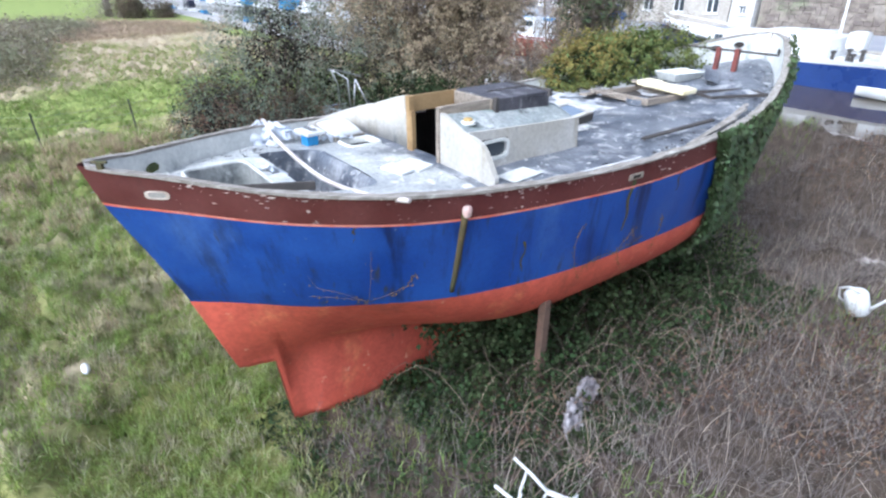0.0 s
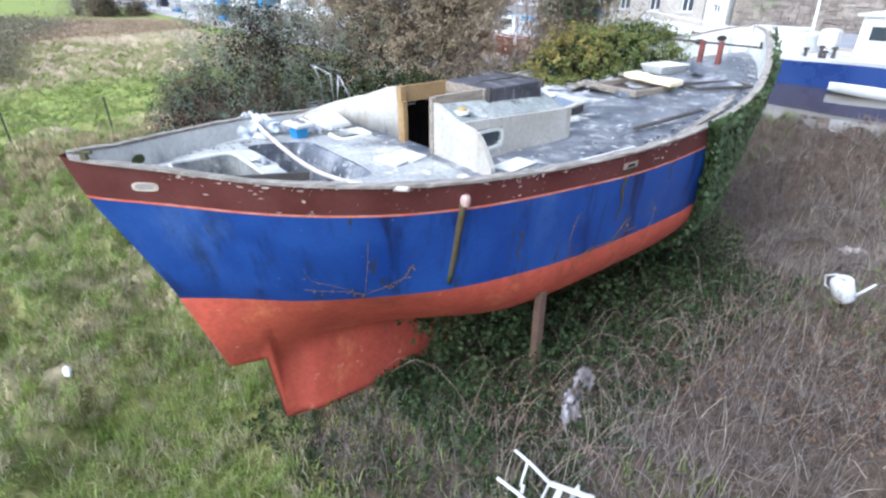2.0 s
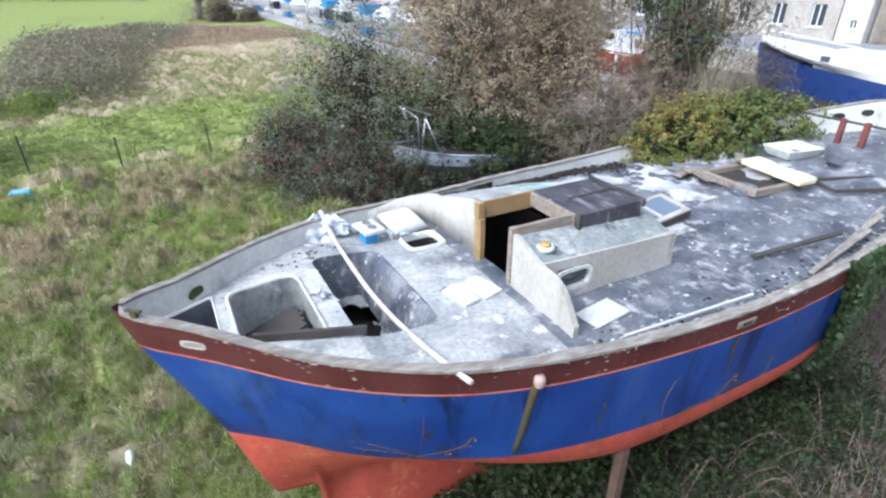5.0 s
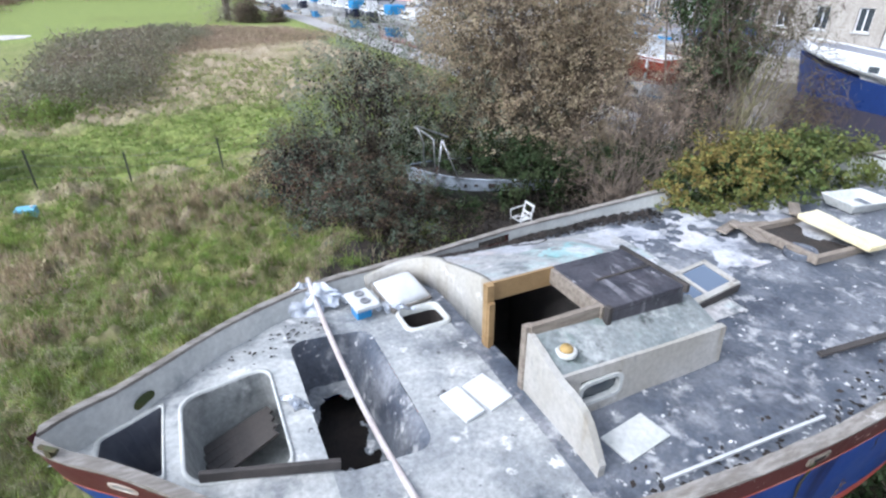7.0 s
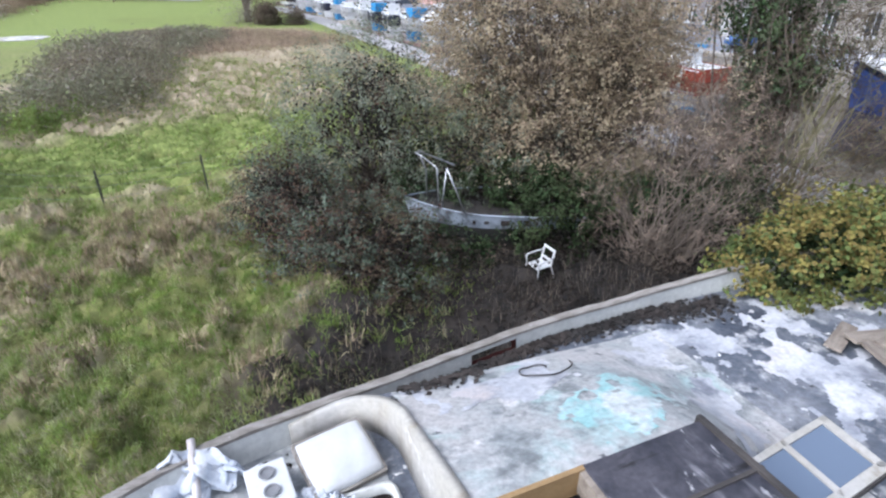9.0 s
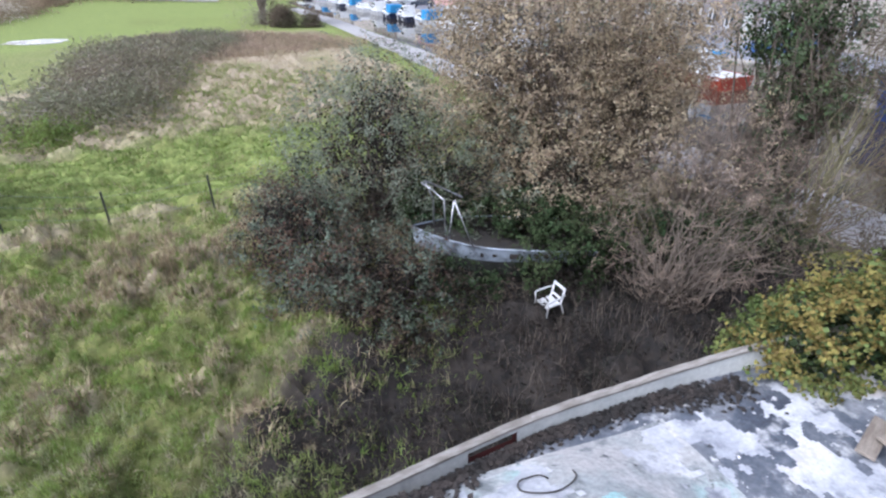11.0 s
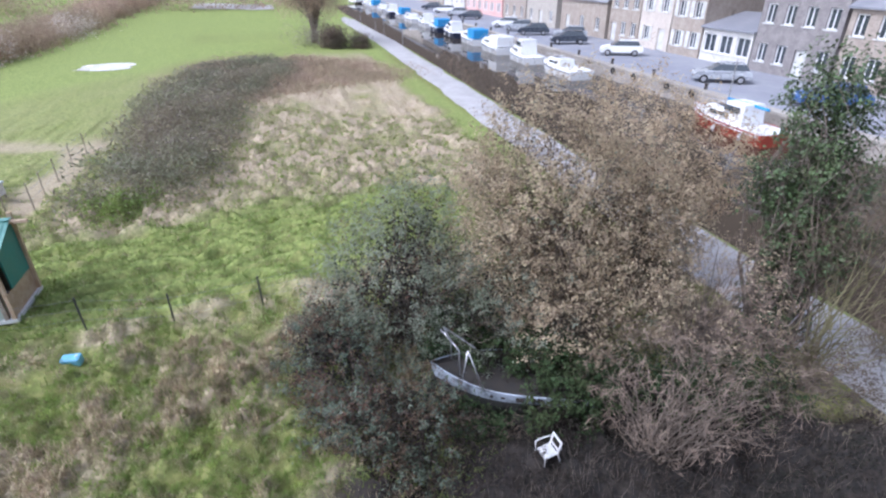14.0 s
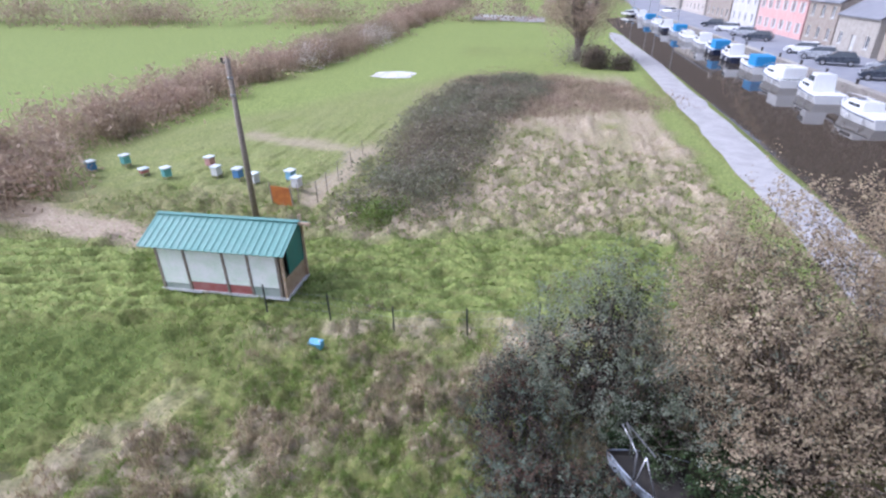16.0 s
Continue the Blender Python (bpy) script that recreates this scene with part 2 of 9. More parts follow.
HATCHWOOD = mat("dark_stained_hatch", (0.034, 0.034, 0.044), (0.078, 0.074, 0.088), 5, 0.5, 0.3, 30, [((0.26, 0.25, 0.27), 3.0, 0.55, 0.72, (2.5, 0.5, 1)), ((0.42, 0.41, 0.42), 9, 0.64, 0.70, (1.5, 0.6, 1)), ((0.02, 0.018, 0.02), 4, 0.6, 0.7, (0.5, 3, 1))], grain=0.35)
TIMBER = mat("grey_weathered_timber", (0.33, 0.28, 0.23), (0.23, 0.19, 0.155), 4, 0.85, 0.4, 40, grain=0.25, stretch=(1, 5, 5))
BLACKWOOD = mat("blackened_timber_and_interior", (0.045, 0.04, 0.038), (0.08, 0.07, 0.065), 4, 0.8, 0.4, 40)
WHITE = mat("dirty_white_plastic", (0.68, 0.68, 0.68), (0.58, 0.59, 0.60), 3, 0.45, 0.03, 20, [((0.5, 0.49, 0.45), 4, 0.64, 0.8, (1, 1, 1))], grain=0.05)
WHITEBOAT = mat("white_gelcoat", (0.80, 0.80, 0.80), (0.74, 0.75, 0.76), 1, 0.3, 0.02, 20, grain=0.03)
DARK = mat("dark_debris_and_hollows", (0.025, 0.022, 0.02), (0.05, 0.04, 0.035), 5, 0.95, 0.6, 40)
GLASS = glass_mat("dark_window_glass")
# blue-grey base colour carries the sky reflected in the panes
SKYGLASS = glass_mat("sky_tinted_pane", (0.15, 0.19, 0.26), 0.12)

# ---- plan: n across the canal, c along it ----
ACROSS = 36.87


def at_canal(n, c, z=0.0, turn=0.0):
    """A pose on the plan: its x runs across the canal (away from the boat), its y along it."""
    return pose(0.8 * n - 0.6 * c, 0.6 * n + 0.8 * c, z, 0, 0, ACROSS + turn)


BOAT = pose(-2.235, 3.96, 0, 0, 0, 36.0)       # x along the keel to the bow, y to port, z up
BOAT_INV = BOAT.inverted()
AX, AY, BC, BS = -2.235, 3.96, math.cos(radians(36)), math.sin(radians(36))


def to_boat(x, y):
    return (x - AX) * BC + (y - AY) * BS, -(x - AX) * BS + (y - AY) * BC


f_wide, f_tuft, f_small, f_patch, f_hum = Field(1, 9.0), Field(2, 1.5), Field(3, 0.55), Field(4, 4.0), Field(5, 1.9)


def cells(x, y, size, seed):
    """Tussock cells: a dome height (0 to 1) and the random number of the nearest cell."""
    x, y = np.asarray(x, float), np.asarray(y, float)
    u = x / size + 0.22 * f_small(x, y) + seed
    v = y / size + 0.22 * f_small(y + 7.3, x) - 2 * seed
    iu, iv = np.floor(u), np.floor(v)
    best, tag = np.full(u.shape, 9.0), np.zeros(u.shape)
    for a in (-1, 0, 1):
        for b_ in (-1, 0, 1):
            cu, cv = iu + a, iv + b_
            h = np.sin(cu * 127.1 + cv * 311.7 + seed * 17.0) * 43758.5453
            h1 = h - np.floor(h)
            h = np.sin(cu * 269.5 + cv * 183.3 + seed * 5.0) * 24634.6345
            h2 = h - np.floor(h)
            d = (cu + 0.15 + 0.7 * h1 - u) ** 2 + (cv + 0.15 + 0.7 * h2 - v) ** 2
            near = d < best
            best, tag = np.where(near, d, best), np.where(near, (h1 * 7.31 + h2 * 3.17) % 1.0, tag)
    return np.clip(1 - best / 0.36, 0, 1), tag


def seg_dist(x, y, a, b):
    dx, dy = b[0] - a[0], b[1] - a[1]
    t = np.clip(((x - a[0]) * dx + (y - a[1]) * dy) / (dx * dx + dy * dy), 0, 1)
    return np.hypot(x - a[0] - t * dx, y - a[1] - t * dy)


def row_wave(x, y):
    """Ridges that run along the wire fence in the lush strip, -1 to 1."""
    d = (y - x) * 0.7071 - 17.75
    return np.sin(d * 9.0 + 1.6 * f_wide(x, y) + 1.3 * f_tuft(x, y))


def zones(x, y):
    """How lush, how dry, how brown, how bare the ground is at a place (0 to 1 each), and how tussocky."""
    x, y = np.asarray(x, float), np.asarray(y, float)
    s, lat = to_boat(x, y)
    n, c = 0.8 * x + 0.6 * y, -0.6 * x + 0.8 * y
    d = (y - x) * 0.7071 - 17.75                      # beyond the wire fence
    wob = f_patch(x, y)
    brown = smoothstep(0.0, 1.1, s + 0.3 * wob - 0.25 * smoothstep(-0.8, -1.8, lat)) * smoothstep(0.9, -0.3, lat + 0.15 * wob - 2.2 * smoothstep(8, 9.5, s)) * smoothstep(16.5, 14.5, n)
    litter = smoothstep(0.6, 1.3, lat + 0.1 * wob) * smoothstep(0.3, 1.5, s + 0.3 * wob) * smoothstep(-3.6, -1.6, x + 0.6 * wob) * smoothstep(16.2, 15.0, y) * smoothstep(14.5, 13.5, n)
    brown = np.maximum(brown, litter)
    edge = d + 0.35 * wob + 0.35 * np.maximum(0, n - 7)
    mown = smoothstep(-0.2, 0.5, d + 0.15 * wob) * smoothstep(6.5, 5.5, edge) * smoothstep(14.6, 13.4, n)
    left = smoothstep(-12.5, -15.5, x + 0.5 * y * 0 + 0.7 * wob) * smoothstep(0.3, -1.0, d)
    verge = smoothstep(12.8, 13.9, n + 0.25 * wob) * smoothstep(15.5, 14.6, n) * smoothstep(15, 22, c)
    bank = smoothstep(17.2, 17.5, n) * smoothstep(20, 19, n)
    far = (0.8 * smoothstep(60, 72, c) + 0.8 * smoothstep(-40, -48, x)) * (0.8 + 0.25 * f_wide(x / 2.5, y / 2.5)) + 0.5 * smoothstep(-5, -8, n) * smoothstep(10, 14, d)
    # row_wave also darkens the troughs, painting shade between the ridges
    lush = np.clip(mown * (0.62 + 0.5 * row_wave(x, y)) + 0.35 * left + 0.8 * verge + 0.7 * bank + far, 0, 1)
    dry = smoothstep(5.5, 6.5, edge) * smoothstep(13.8, 12.6, n + 0.3 * wob) * smoothstep(72, 62, c) * (0.82 + 0.15 * wob + 0.2 * f_tuft(x, y)) * (0.25 + 0.75 * smoothstep(-4.5, -2.5, n + 2.2 - 0.287 * (c - 25.4)))
    dry = np.clip(np.maximum(dry, (1 - lush) * smoothstep(0.1, 1.4, wob + 0.5 * f_tuft(x, y)) * smoothstep(-1, 0.3, -d) * 0.75 * smoothstep(-13.5, -10.5, x + 0.5 * wob)), 0, 1)
    dry = np.maximum(dry, 0.8 * np.exp(-((d + 0.4) / 0.7) ** 2) * smoothstep(-14.5, -12, x) * smoothstep(13, 11, n) * smoothstep(-0.6, 0.4, f_tuft(x, y)))
    dome, tag = cells(x, y, 0.85, 3)
    broad = smoothstep(4.5, 7.5, np.hypot(x + 1.0, y - 4.0))
    small = cells(x, y, 0.40, 8)[1]
    tan = (broad * smoothstep(0.05, 0.3, dome) * smoothstep(0.60, 0.68, tag + 0.2 * wob) + 0.12 * (1 - 0.5 * broad) * smoothstep(0.5, 0.75, small + 0.14 * wob + 0.1 * f_tuft(x, y))) * (1 - lush) * (1 - brown) * smoothstep(0.6, -0.2, d) * smoothstep(-13.5, -10.5, x + 0.5 * wob)
    tan = tan * (1 - np.exp(-((x + 3.7) ** 2 + (y - 10.7) ** 2) / 2.0)) * smoothstep(0.5, 1.8, np.hypot(np.maximum(np.abs(s - 4.5) - 4.5, 0), np.maximum(np.abs(lat) - 0.3, 0)))
    dry = np.maximum(dry, 0.95 * tan) * (1 - smoothstep(48, 52, n))
    brown = np.maximum(brown, smoothstep(48, 52, n))          # leaf litter under the wood on the hill
    lush = lush * (1 - smoothstep(48, 52, n))
    bare = 0.9 * smoothstep(1.5, 0.5, seg_dist(x, y, (-23.5, 10.2), (-38, 4.5)) + 0.25 * wob)
    bare = np.maximum(bare, 0.75 * smoothstep(1.2, 0.4, seg_dist(x, y, (-22.0, 17.6), (-27.5, 25.0)) + 0.2 * wob))
    bare = np.maximum(bare, 0.7 * smoothstep(1.3, 0.4, seg_dist(x, y, (-27.5, 24.5), (-36.0, 21.5)) + 0.25 * wob))
    tuss = np.clip(1 - 0.75 * lush - bare, 0, 1) * smoothstep(60, 30, np.hypot(x, y)) * smoothstep(14.8, 13.8, n)
    return lush, dry, brown, bare, tuss


def ground_z(x, y):
    x, y = np.asarray(x, float), np.asarray(y, float)
    s, lat = to_boat(x, y)
    n, c = 0.8 * x + 0.6 * y, -0.6 * x + 0.8 * y
    lush, dry, brown, bare, tuss = zones(x, y)
    away = np.hypot(np.maximum(np.abs(s - 4.5) - 4.5, 0), np.maximum(np.abs(lat) - 0.6, 0))
    z = 0.12 - 0.45 * np.exp(-(away / 2.6) ** 2)
    z = z + 0.05 * f_wide(x, y) * smoothstep(0, 4, away) * smoothstep(14.8, 12, n)
    rough = tuss * smoothstep(0.2, 1.6, away) * (0.05 * f_tuft(x, y) + 0.07 * np.minimum(np.abs(f_hum(x, y)), 1.5) + 0.30 * cells(x, y, 0.85, 3)[0] ** 0.7 * (0.35 + cells(x, y, 0.85, 3)[1]) + 0.11 * cells(x, y, 0.36, 8)[0] - 0.17)
    d = (y - x) * 0.7071 - 17.75
    rows = smoothstep(0, 1, d) * smoothstep(8, 6, d) * smoothstep(13.4, 12, n) * (0.12 * row_wave(x, y) * (1 + 0.4 * f_hum(x, y)) + 0.06 * cells(x, y, 0.7, 5)[0] + 0.03 * np.abs(f_tuft(x, y)))
    z = z + rough + rows
    crest = 0.92 * np.exp(-((n - 13.1) / 1.1) ** 2) * smoothstep(10, 7.5, c)            # brown bank beside the towpath, near the bow
    z = z + crest
    flat = smoothstep(14.2, 14.8, n)
    z = z * (1 - flat) + 0.12 * flat
    m = n - 0.027 * np.clip(c - 22, 0, 45)
    z = z - 0.60 * smoothstep(17.4, 18.7, m) - 0.9 * smoothstep(18.6, 19.2, m)
    hill = smoothstep(45, 260, -x * 0.85 + 0.1 * y - 5) * 16 + smoothstep(110, 420, c) * 10 * smoothstep(19, 10, n)
    z = z + hill
    far_side = smoothstep(33.2, 33.8, n)
    z = z * (1 - far_side) + (0.3 + 72 * smoothstep(48, 135, n)) * far_side
    return z


# ground sheet: fine near the boat, wide steps to the horizon
def spread(a, b, step, out, grow=1.16, extra=()):
    core = list(np.arange(a, b + 1e-6, step))
    lo, hi, st = a, b, step
    left, right = [], []
    while lo > -out:
        st *= grow
        lo -= st
        left.append(lo)
    st = step
    while hi < out:
        st *= grow
        hi += st
        right.append(hi)
    return np.array(sorted(left[::-1] + core + right + list(extra)))


gn = spread(-16, 14.2, 0.16, 900, extra=())
gn = np.array([v for v in gn if v < 14.4] + list(np.linspace(14.5, 19.6, 26)) + [20.5, 25, 31, 33.2, 33.5, 33.8, 38, 44, 50, 54, 60, 68, 78, 90, 105, 120, 200, 400, 900])
gc = spread(-8, 30, 0.16, 1200, 1.10)
NN, CC = np.meshgrid(gn, gc, indexing="ij")
GX, GY = 0.8 * NN - 0.6 * CC, 0.6 * NN + 0.8 * CC
GZ = ground_z(GX, GY)
na, nb = NN.shape
idx = np.arange(na * nb).reshape(na, nb)
quads = np.stack([idx[:-1, :-1], idx[1:, :-1], idx[1:, 1:], idx[:-1, 1:]], -1).reshape(-1, 4)
GROUND = mat("meadow_grass", (0.135, 0.16, 0.047), (0.24, 0.24, 0.09), 3.4, 0.95, 0.8, 9,
             [((0.10, 0.115, 0.05), 2.3, 0.57, 0.72, (1, 1, 1)), ((0.25, 0.235, 0.12), 0.8, 0.60, 0.74, (1, 1, 1))], grain=0.4, spec=0.1,
             attrs=[("dry", (0.46, 0.37, 0.28), (0.34, 0.29, 0.19)), ("lush", (0.295, 0.345, 0.11), (0.175, 0.22, 0.07)),
                    ("brown", (0.055, 0.043, 0.034), (0.09, 0.07, 0.056)), ("bare", (0.36, 0.28, 0.21), (0.44, 0.36, 0.27)), ("pasture", (0.135, 0.165, 0.047), (0.095, 0.13, 0.036)), ("mould_shade", (0.028, 0.026, 0.025), (0.045, 0.038, 0.033))])
ground = bulk("ground", np.stack([GX, GY, GZ], -1).reshape(-1, 3), quads.ravel(), np.full(len(quads), 4), GROUND, smooth=True)
tagged(ground, "rough damp meadow with tussocks and dry brown patches", "ground", kind="structure")
for key, arr in zip(("lush", "dry", "brown", "bare"), zones(GX, GY)):
    at = ground.data.attributes.new(key, "FLOAT", "POINT")
    at.data.foreach_set("value", np.ascontiguousarray(arr, np.float32).ravel())
bs, bl = to_boat(GX, GY)       # leaf litter darkened to paint in the shade between boat and wreck
mould_shade = smoothstep(0.7, 1.5, bl) * smoothstep(0.4, 1.2, bs) * smoothstep(-4.0, -2.4, GX + 0.6 * f_patch(GX, GY)) * smoothstep(15.8, 14.8, GY) * smoothstep(14.0, 12.8, NN)
at = ground.data.attributes.new("pasture", "FLOAT", "POINT")      # pasture west of the shed, darkened in colour for the grass's self-shadow
at.data.foreach_set("value", np.ascontiguousarray(0.9 * smoothstep(-12.5, -15.5, GX + 0.7 * f_patch(GX, GY)) * smoothstep(0.3, -1.0, (GY - GX) * 0.7071 - 17.75) * (1 - zones(GX, GY)[3]), np.float32).ravel())
at = ground.data.attributes.new("mould_shade", "FLOAT", "POINT")
at.data.foreach_set("value", np.ascontiguousarray(mould_shade, np.float32).ravel())

# towpath
GRAVEL = mat("pale_gravel", (0.37, 0.355, 0.35), (0.45, 0.435, 0.43), 0.9, 0.9, 0.5, 30, [((0.3, 0.27, 0.23), 0.7, 0.6, 0.76, (1, 1, 1))], grain=0.2, spec=0.1)
cs = np.concatenate([np.arange(-30, 60, 0.6), np.arange(60, 400, 8)])
wob_l, wob_r = Field(31, 5.0), Field(32, 5.0)
vv, ff = [], []
for i, c in enumerate(cs):
    off = 0.03 * min(45.0, max(0.0, c - 22))
    n0, n1 = 14.8 + off + 0.07 * float(wob_l(c, 0)), 17.42 + off * 0.9 + 0.07 * float(wob_r(c, 3))
    for k in range(7):
        n = n0 + (n1 - n0) * k / 6
        vv.append((0.8 * n - 0.6 * c, 0.6 * n + 0.8 * c, 0.126 + (0.045 * math.sin(math.pi * k / 6))))
for i in range(len(cs) - 1):
    for k in range(6):
        ff.append((i * 7 + k, i * 7 + k + 1, i * 7 + k + 8, i * 7 + k + 7))
tagged(sheet("towpath", vv, ff, GRAVEL, smooth=True), "pale grey gravel towpath along the canal", "path", kind="structure")

# canal
WATER = bpy.data.materials.new("still_canal_water")
WATER.use_nodes = True
b = WATER.node_tree.nodes["Principled BSDF"]
b.inputs["Base Color"].default_value, b.inputs["Roughness"].default_value, b.inputs["IOR"].default_value = (0.06, 0.047, 0.033, 1), 0.02, 1.30
tn = WATER.node_tree.nodes.new("ShaderNodeTexNoise")
tn.inputs["Scale"].default_value, tn.inputs["Detail"].default_value = 0.9, 3
tb = WATER.node_tree.nodes.new("ShaderNodeBump")
tb.inputs["Strength"].default_value, tb.inputs["Distance"].default_value = 0.05, 0.05
tc = WATER.node_tree.nodes.new("ShaderNodeTexCoord")
WATER.node_tree.links.new(tc.outputs["Object"], tn.inputs["Vector"])
WATER.node_tree.links.new(tn.outputs[0], tb.inputs["Height"])
WATER.node_tree.links.new(tb.outputs[0], b.inputs["Normal"])
w = [(17.9, -300), (32.6, -300), (32.6, 900), (17.9, 900)]
tagged(sheet("water", [(0.8 * n - 0.6 * c, 0.6 * n + 0.8 * c, -0.5) for n, c in w], [(0, 1, 2, 3)], WATER), "still dark canal water with reflections", "water", kind="structure")

# far quay: stone wall, coping, road and pavement
QUAYSTONE = mat("quay_masonry", (0.30, 0.27, 0.24), (0.38, 0.35, 0.31), 1.2, 0.9, 0.5, 12, [((0.12, 0.12, 0.08), 0.8, 0.56, 0.74, (1, 1, 3))], each=0.2)
ASPHALT = mat("grey_quay_asphalt", (0.25, 0.255, 0.29), (0.31, 0.315, 0.34), 0.5, 0.9, 0.3, 14, spec=0.2)
quay = thing("quay", at_canal(32.5, 0), "grey stone canal quay with asphalt road on top", "quay", kind="structure")
part("quay_wall", boxed(-0.1, 0.5, -200, 320, -1.6, 0.55), QUAYSTONE, quay)
part("road", boxed(0.5, 24, -200, 400, -1.0, 0.62), ASPHALT, quay)
cope = boxed(-0.16, 0.62, 0, 2.96, 0.55, 0.74, 0.03)
me = bpy.data.meshes.new("coping")
cope.to_mesh(me)
cope.free()
me.materials.append(QUAYSTONE)
for i in range(60):
    ob = new("coping_stone", me)
    ob.parent, ob.location = quay, (0, -20 + 3 * i, 0)

# ---- the stranded sailing boat ----
rail_z = smooth_curve([(-0.5, 2.83), (0, 2.745), (0.5, 2.67), (1.3, 2.585), (2.2, 2.515), (3.1, 2.475), (4.0, 2.46), (4.8, 2.475), (5.6, 2.525), (6.6, 2.64), (7.6, 2.80), (8.6, 3.0), (9.3, 3.13), (9.65, 3.18)])
rail_y = smooth_curve([(-0.5, 0.015), (-0.4, 0.13), (-0.07, 0.38), (0.2, 0.62), (0.45, 0.85), (0.9, 1.16), (1.3, 1.36), (1.92, 1.53), (2.5, 1.62), (3.1, 1.68), (3.8, 1.72), (4.6, 1.73), (5.5, 1.70), (6.5, 1.55), (7.5, 1.24), (8.3, 0.90), (9.0, 0.54), (9.4, 0.30), (9.65, 0.03)])
line_z = smooth_curve([(-0.45, 2.52), (0.3, 2.425), (0.9, 2.37), (1.9, 2.30), (3.1, 2.255), (4.1, 2.22), (5.5, 2.27), (7, 2.45), (9.7, 2.88)])
wl_y = smooth_curve([(0.0, 0.015), (0.35, 0.30), (0.8, 0.70), (1.3, 1.02), (1.9, 1.32), (2.5, 1.49), (3.2, 1.60), (4.2, 1.64), (5.4, 1.60), (6.5, 1.36), (7.5, 0.95), (8.3, 0.52), (8.8, 0.2), (9.0, 0.015)])
WL, KEEL = 1.475, -0.36
stern_s = smooth_curve([(0.55, 0.28), (1.0, 0.14), (1.49, 0.0), (2.0, -0.20), (2.51, -0.41), (2.84, -0.5)])
bow_s = smooth_curve([(-0.36, 6.6), (0.2, 7.7), (0.8, 8.5), (1.475, 9.0), (2.2, 9.35), (3.2, 9.65)])


def hull_y(s, z):
    """Half the hull's breadth at a station and a height."""
    zr = rail_z(s)
    yr = rail_y(s)
    yw = wl_y(s) if 0.0 <= s <= 9.0 else 0.0
    if z >= WL:
        t = (z - WL) / (zr - WL)
        if s < 0.0:
            t0 = (stern_profile_z(s) - WL) / (zr - WL)
            return 0.012 + (yr - 0.012) * max(0.0, (t - t0) / max(1e-3, 1 - t0)) ** 0.75
        if s > 9.0:
            t0 = (bow_profile_z(s) - WL) / (zr - WL)
            return 0.012 + (yr - 0.012) * max(0.0, (t - t0) / max(1e-3, 1 - t0)) ** 0.8
        return yw + (yr - yw) * t ** 0.85
    g = 0.62 if s < 1.2 else 0.62 - 0.3 * float(smoothstep(1.2, 3.0, s)) + 0.5 * float(smoothstep(6.5, 9.0, s))
    thick = 0.13 * float(smoothstep(0.2, 1.4, s)) * float(smoothstep(8.8, 7.0, s)) + 0.02
    thick = min(thick, yw)
    if z <= g:
        return thick
    u = (WL - z) / (WL - g)
    k = float(smoothstep(1.0, 3.2, s))
    return thick + (yw - thick) * max(0.0, 1 - u ** (1.0 + 1.05 * k)) ** (1.0 - 0.2 * k)


def port_wide(s):
    """The port side swells a little wider amidships."""
    return 0.11 * float(smoothstep(2.2, 4.2, s)) * float(smoothstep(8.8, 6.4, s))


def stern_profile_z(s):
    return float(np.interp(s, [-0.5, -0.41, -0.2, 0.0], [2.84, 2.51, 2.0, 1.49]))


def bow_profile_z(s):
    return float(np.interp(s, [9.0, 9.35, 9.65], [1.475, 2.2, 3.2]))


def strake(z_lo, z_hi, rows, sides=(-1, 1), push=0.0, s_from=None, s_to=None, holes=()):
    """A band of the hull's skin between two heights (functions of s); each row ends on the stern post and the stem."""
    bm = bmesh.new()
    for side in sides:
        grid = []
        for j in range(rows + 1):
            row = []
            for i in range(97):
                u = i / 96
                u = 0.5 * u + 0.5 * (3 * u * u - 2 * u ** 3)
                s = -0.5 + 10.15 * u
                for _ in range(3):
                    z = z_lo(s) + (z_hi(s) - z_lo(s)) * j / rows
                    a, b = stern_s(z), bow_s(z)
                    a, b = (max(a, s_from) if s_from is not None else a), (min(b, s_to) if s_to is not None else b)
                    s = a + (b - a) * u
                row.append(bm.verts.new((s, side * (hull_y(s, z) + push) + (port_wide(s) * min(1.0, max(0.0, (z - WL) / 0.9)) if side == 1 else 0.0), z)))
            grid.append(row)
        for j in range(rows):
            for i in range(96):
                m = [v.co for v in (grid[j][i], grid[j + 1][i + 1])]
                cs_, cz = (m[0].x + m[1].x) / 2, (m[0].z + m[1].z) / 2
                if any(h[0] == side and h[1] < cs_ < h[2] and h[3] < (cz - z_lo(cs_)) / max(1e-6, z_hi(cs_) - z_lo(cs_)) < h[4] for h in holes):
                    continue
                try:
                    bm.faces.new((grid[j][i], grid[j][i + 1], grid[j + 1][i + 1], grid[j + 1][i]))
                except ValueError:
                    pass
    bmesh.ops.remove_doubles(bm, verts=bm.verts, dist=0.0015)
    return bm


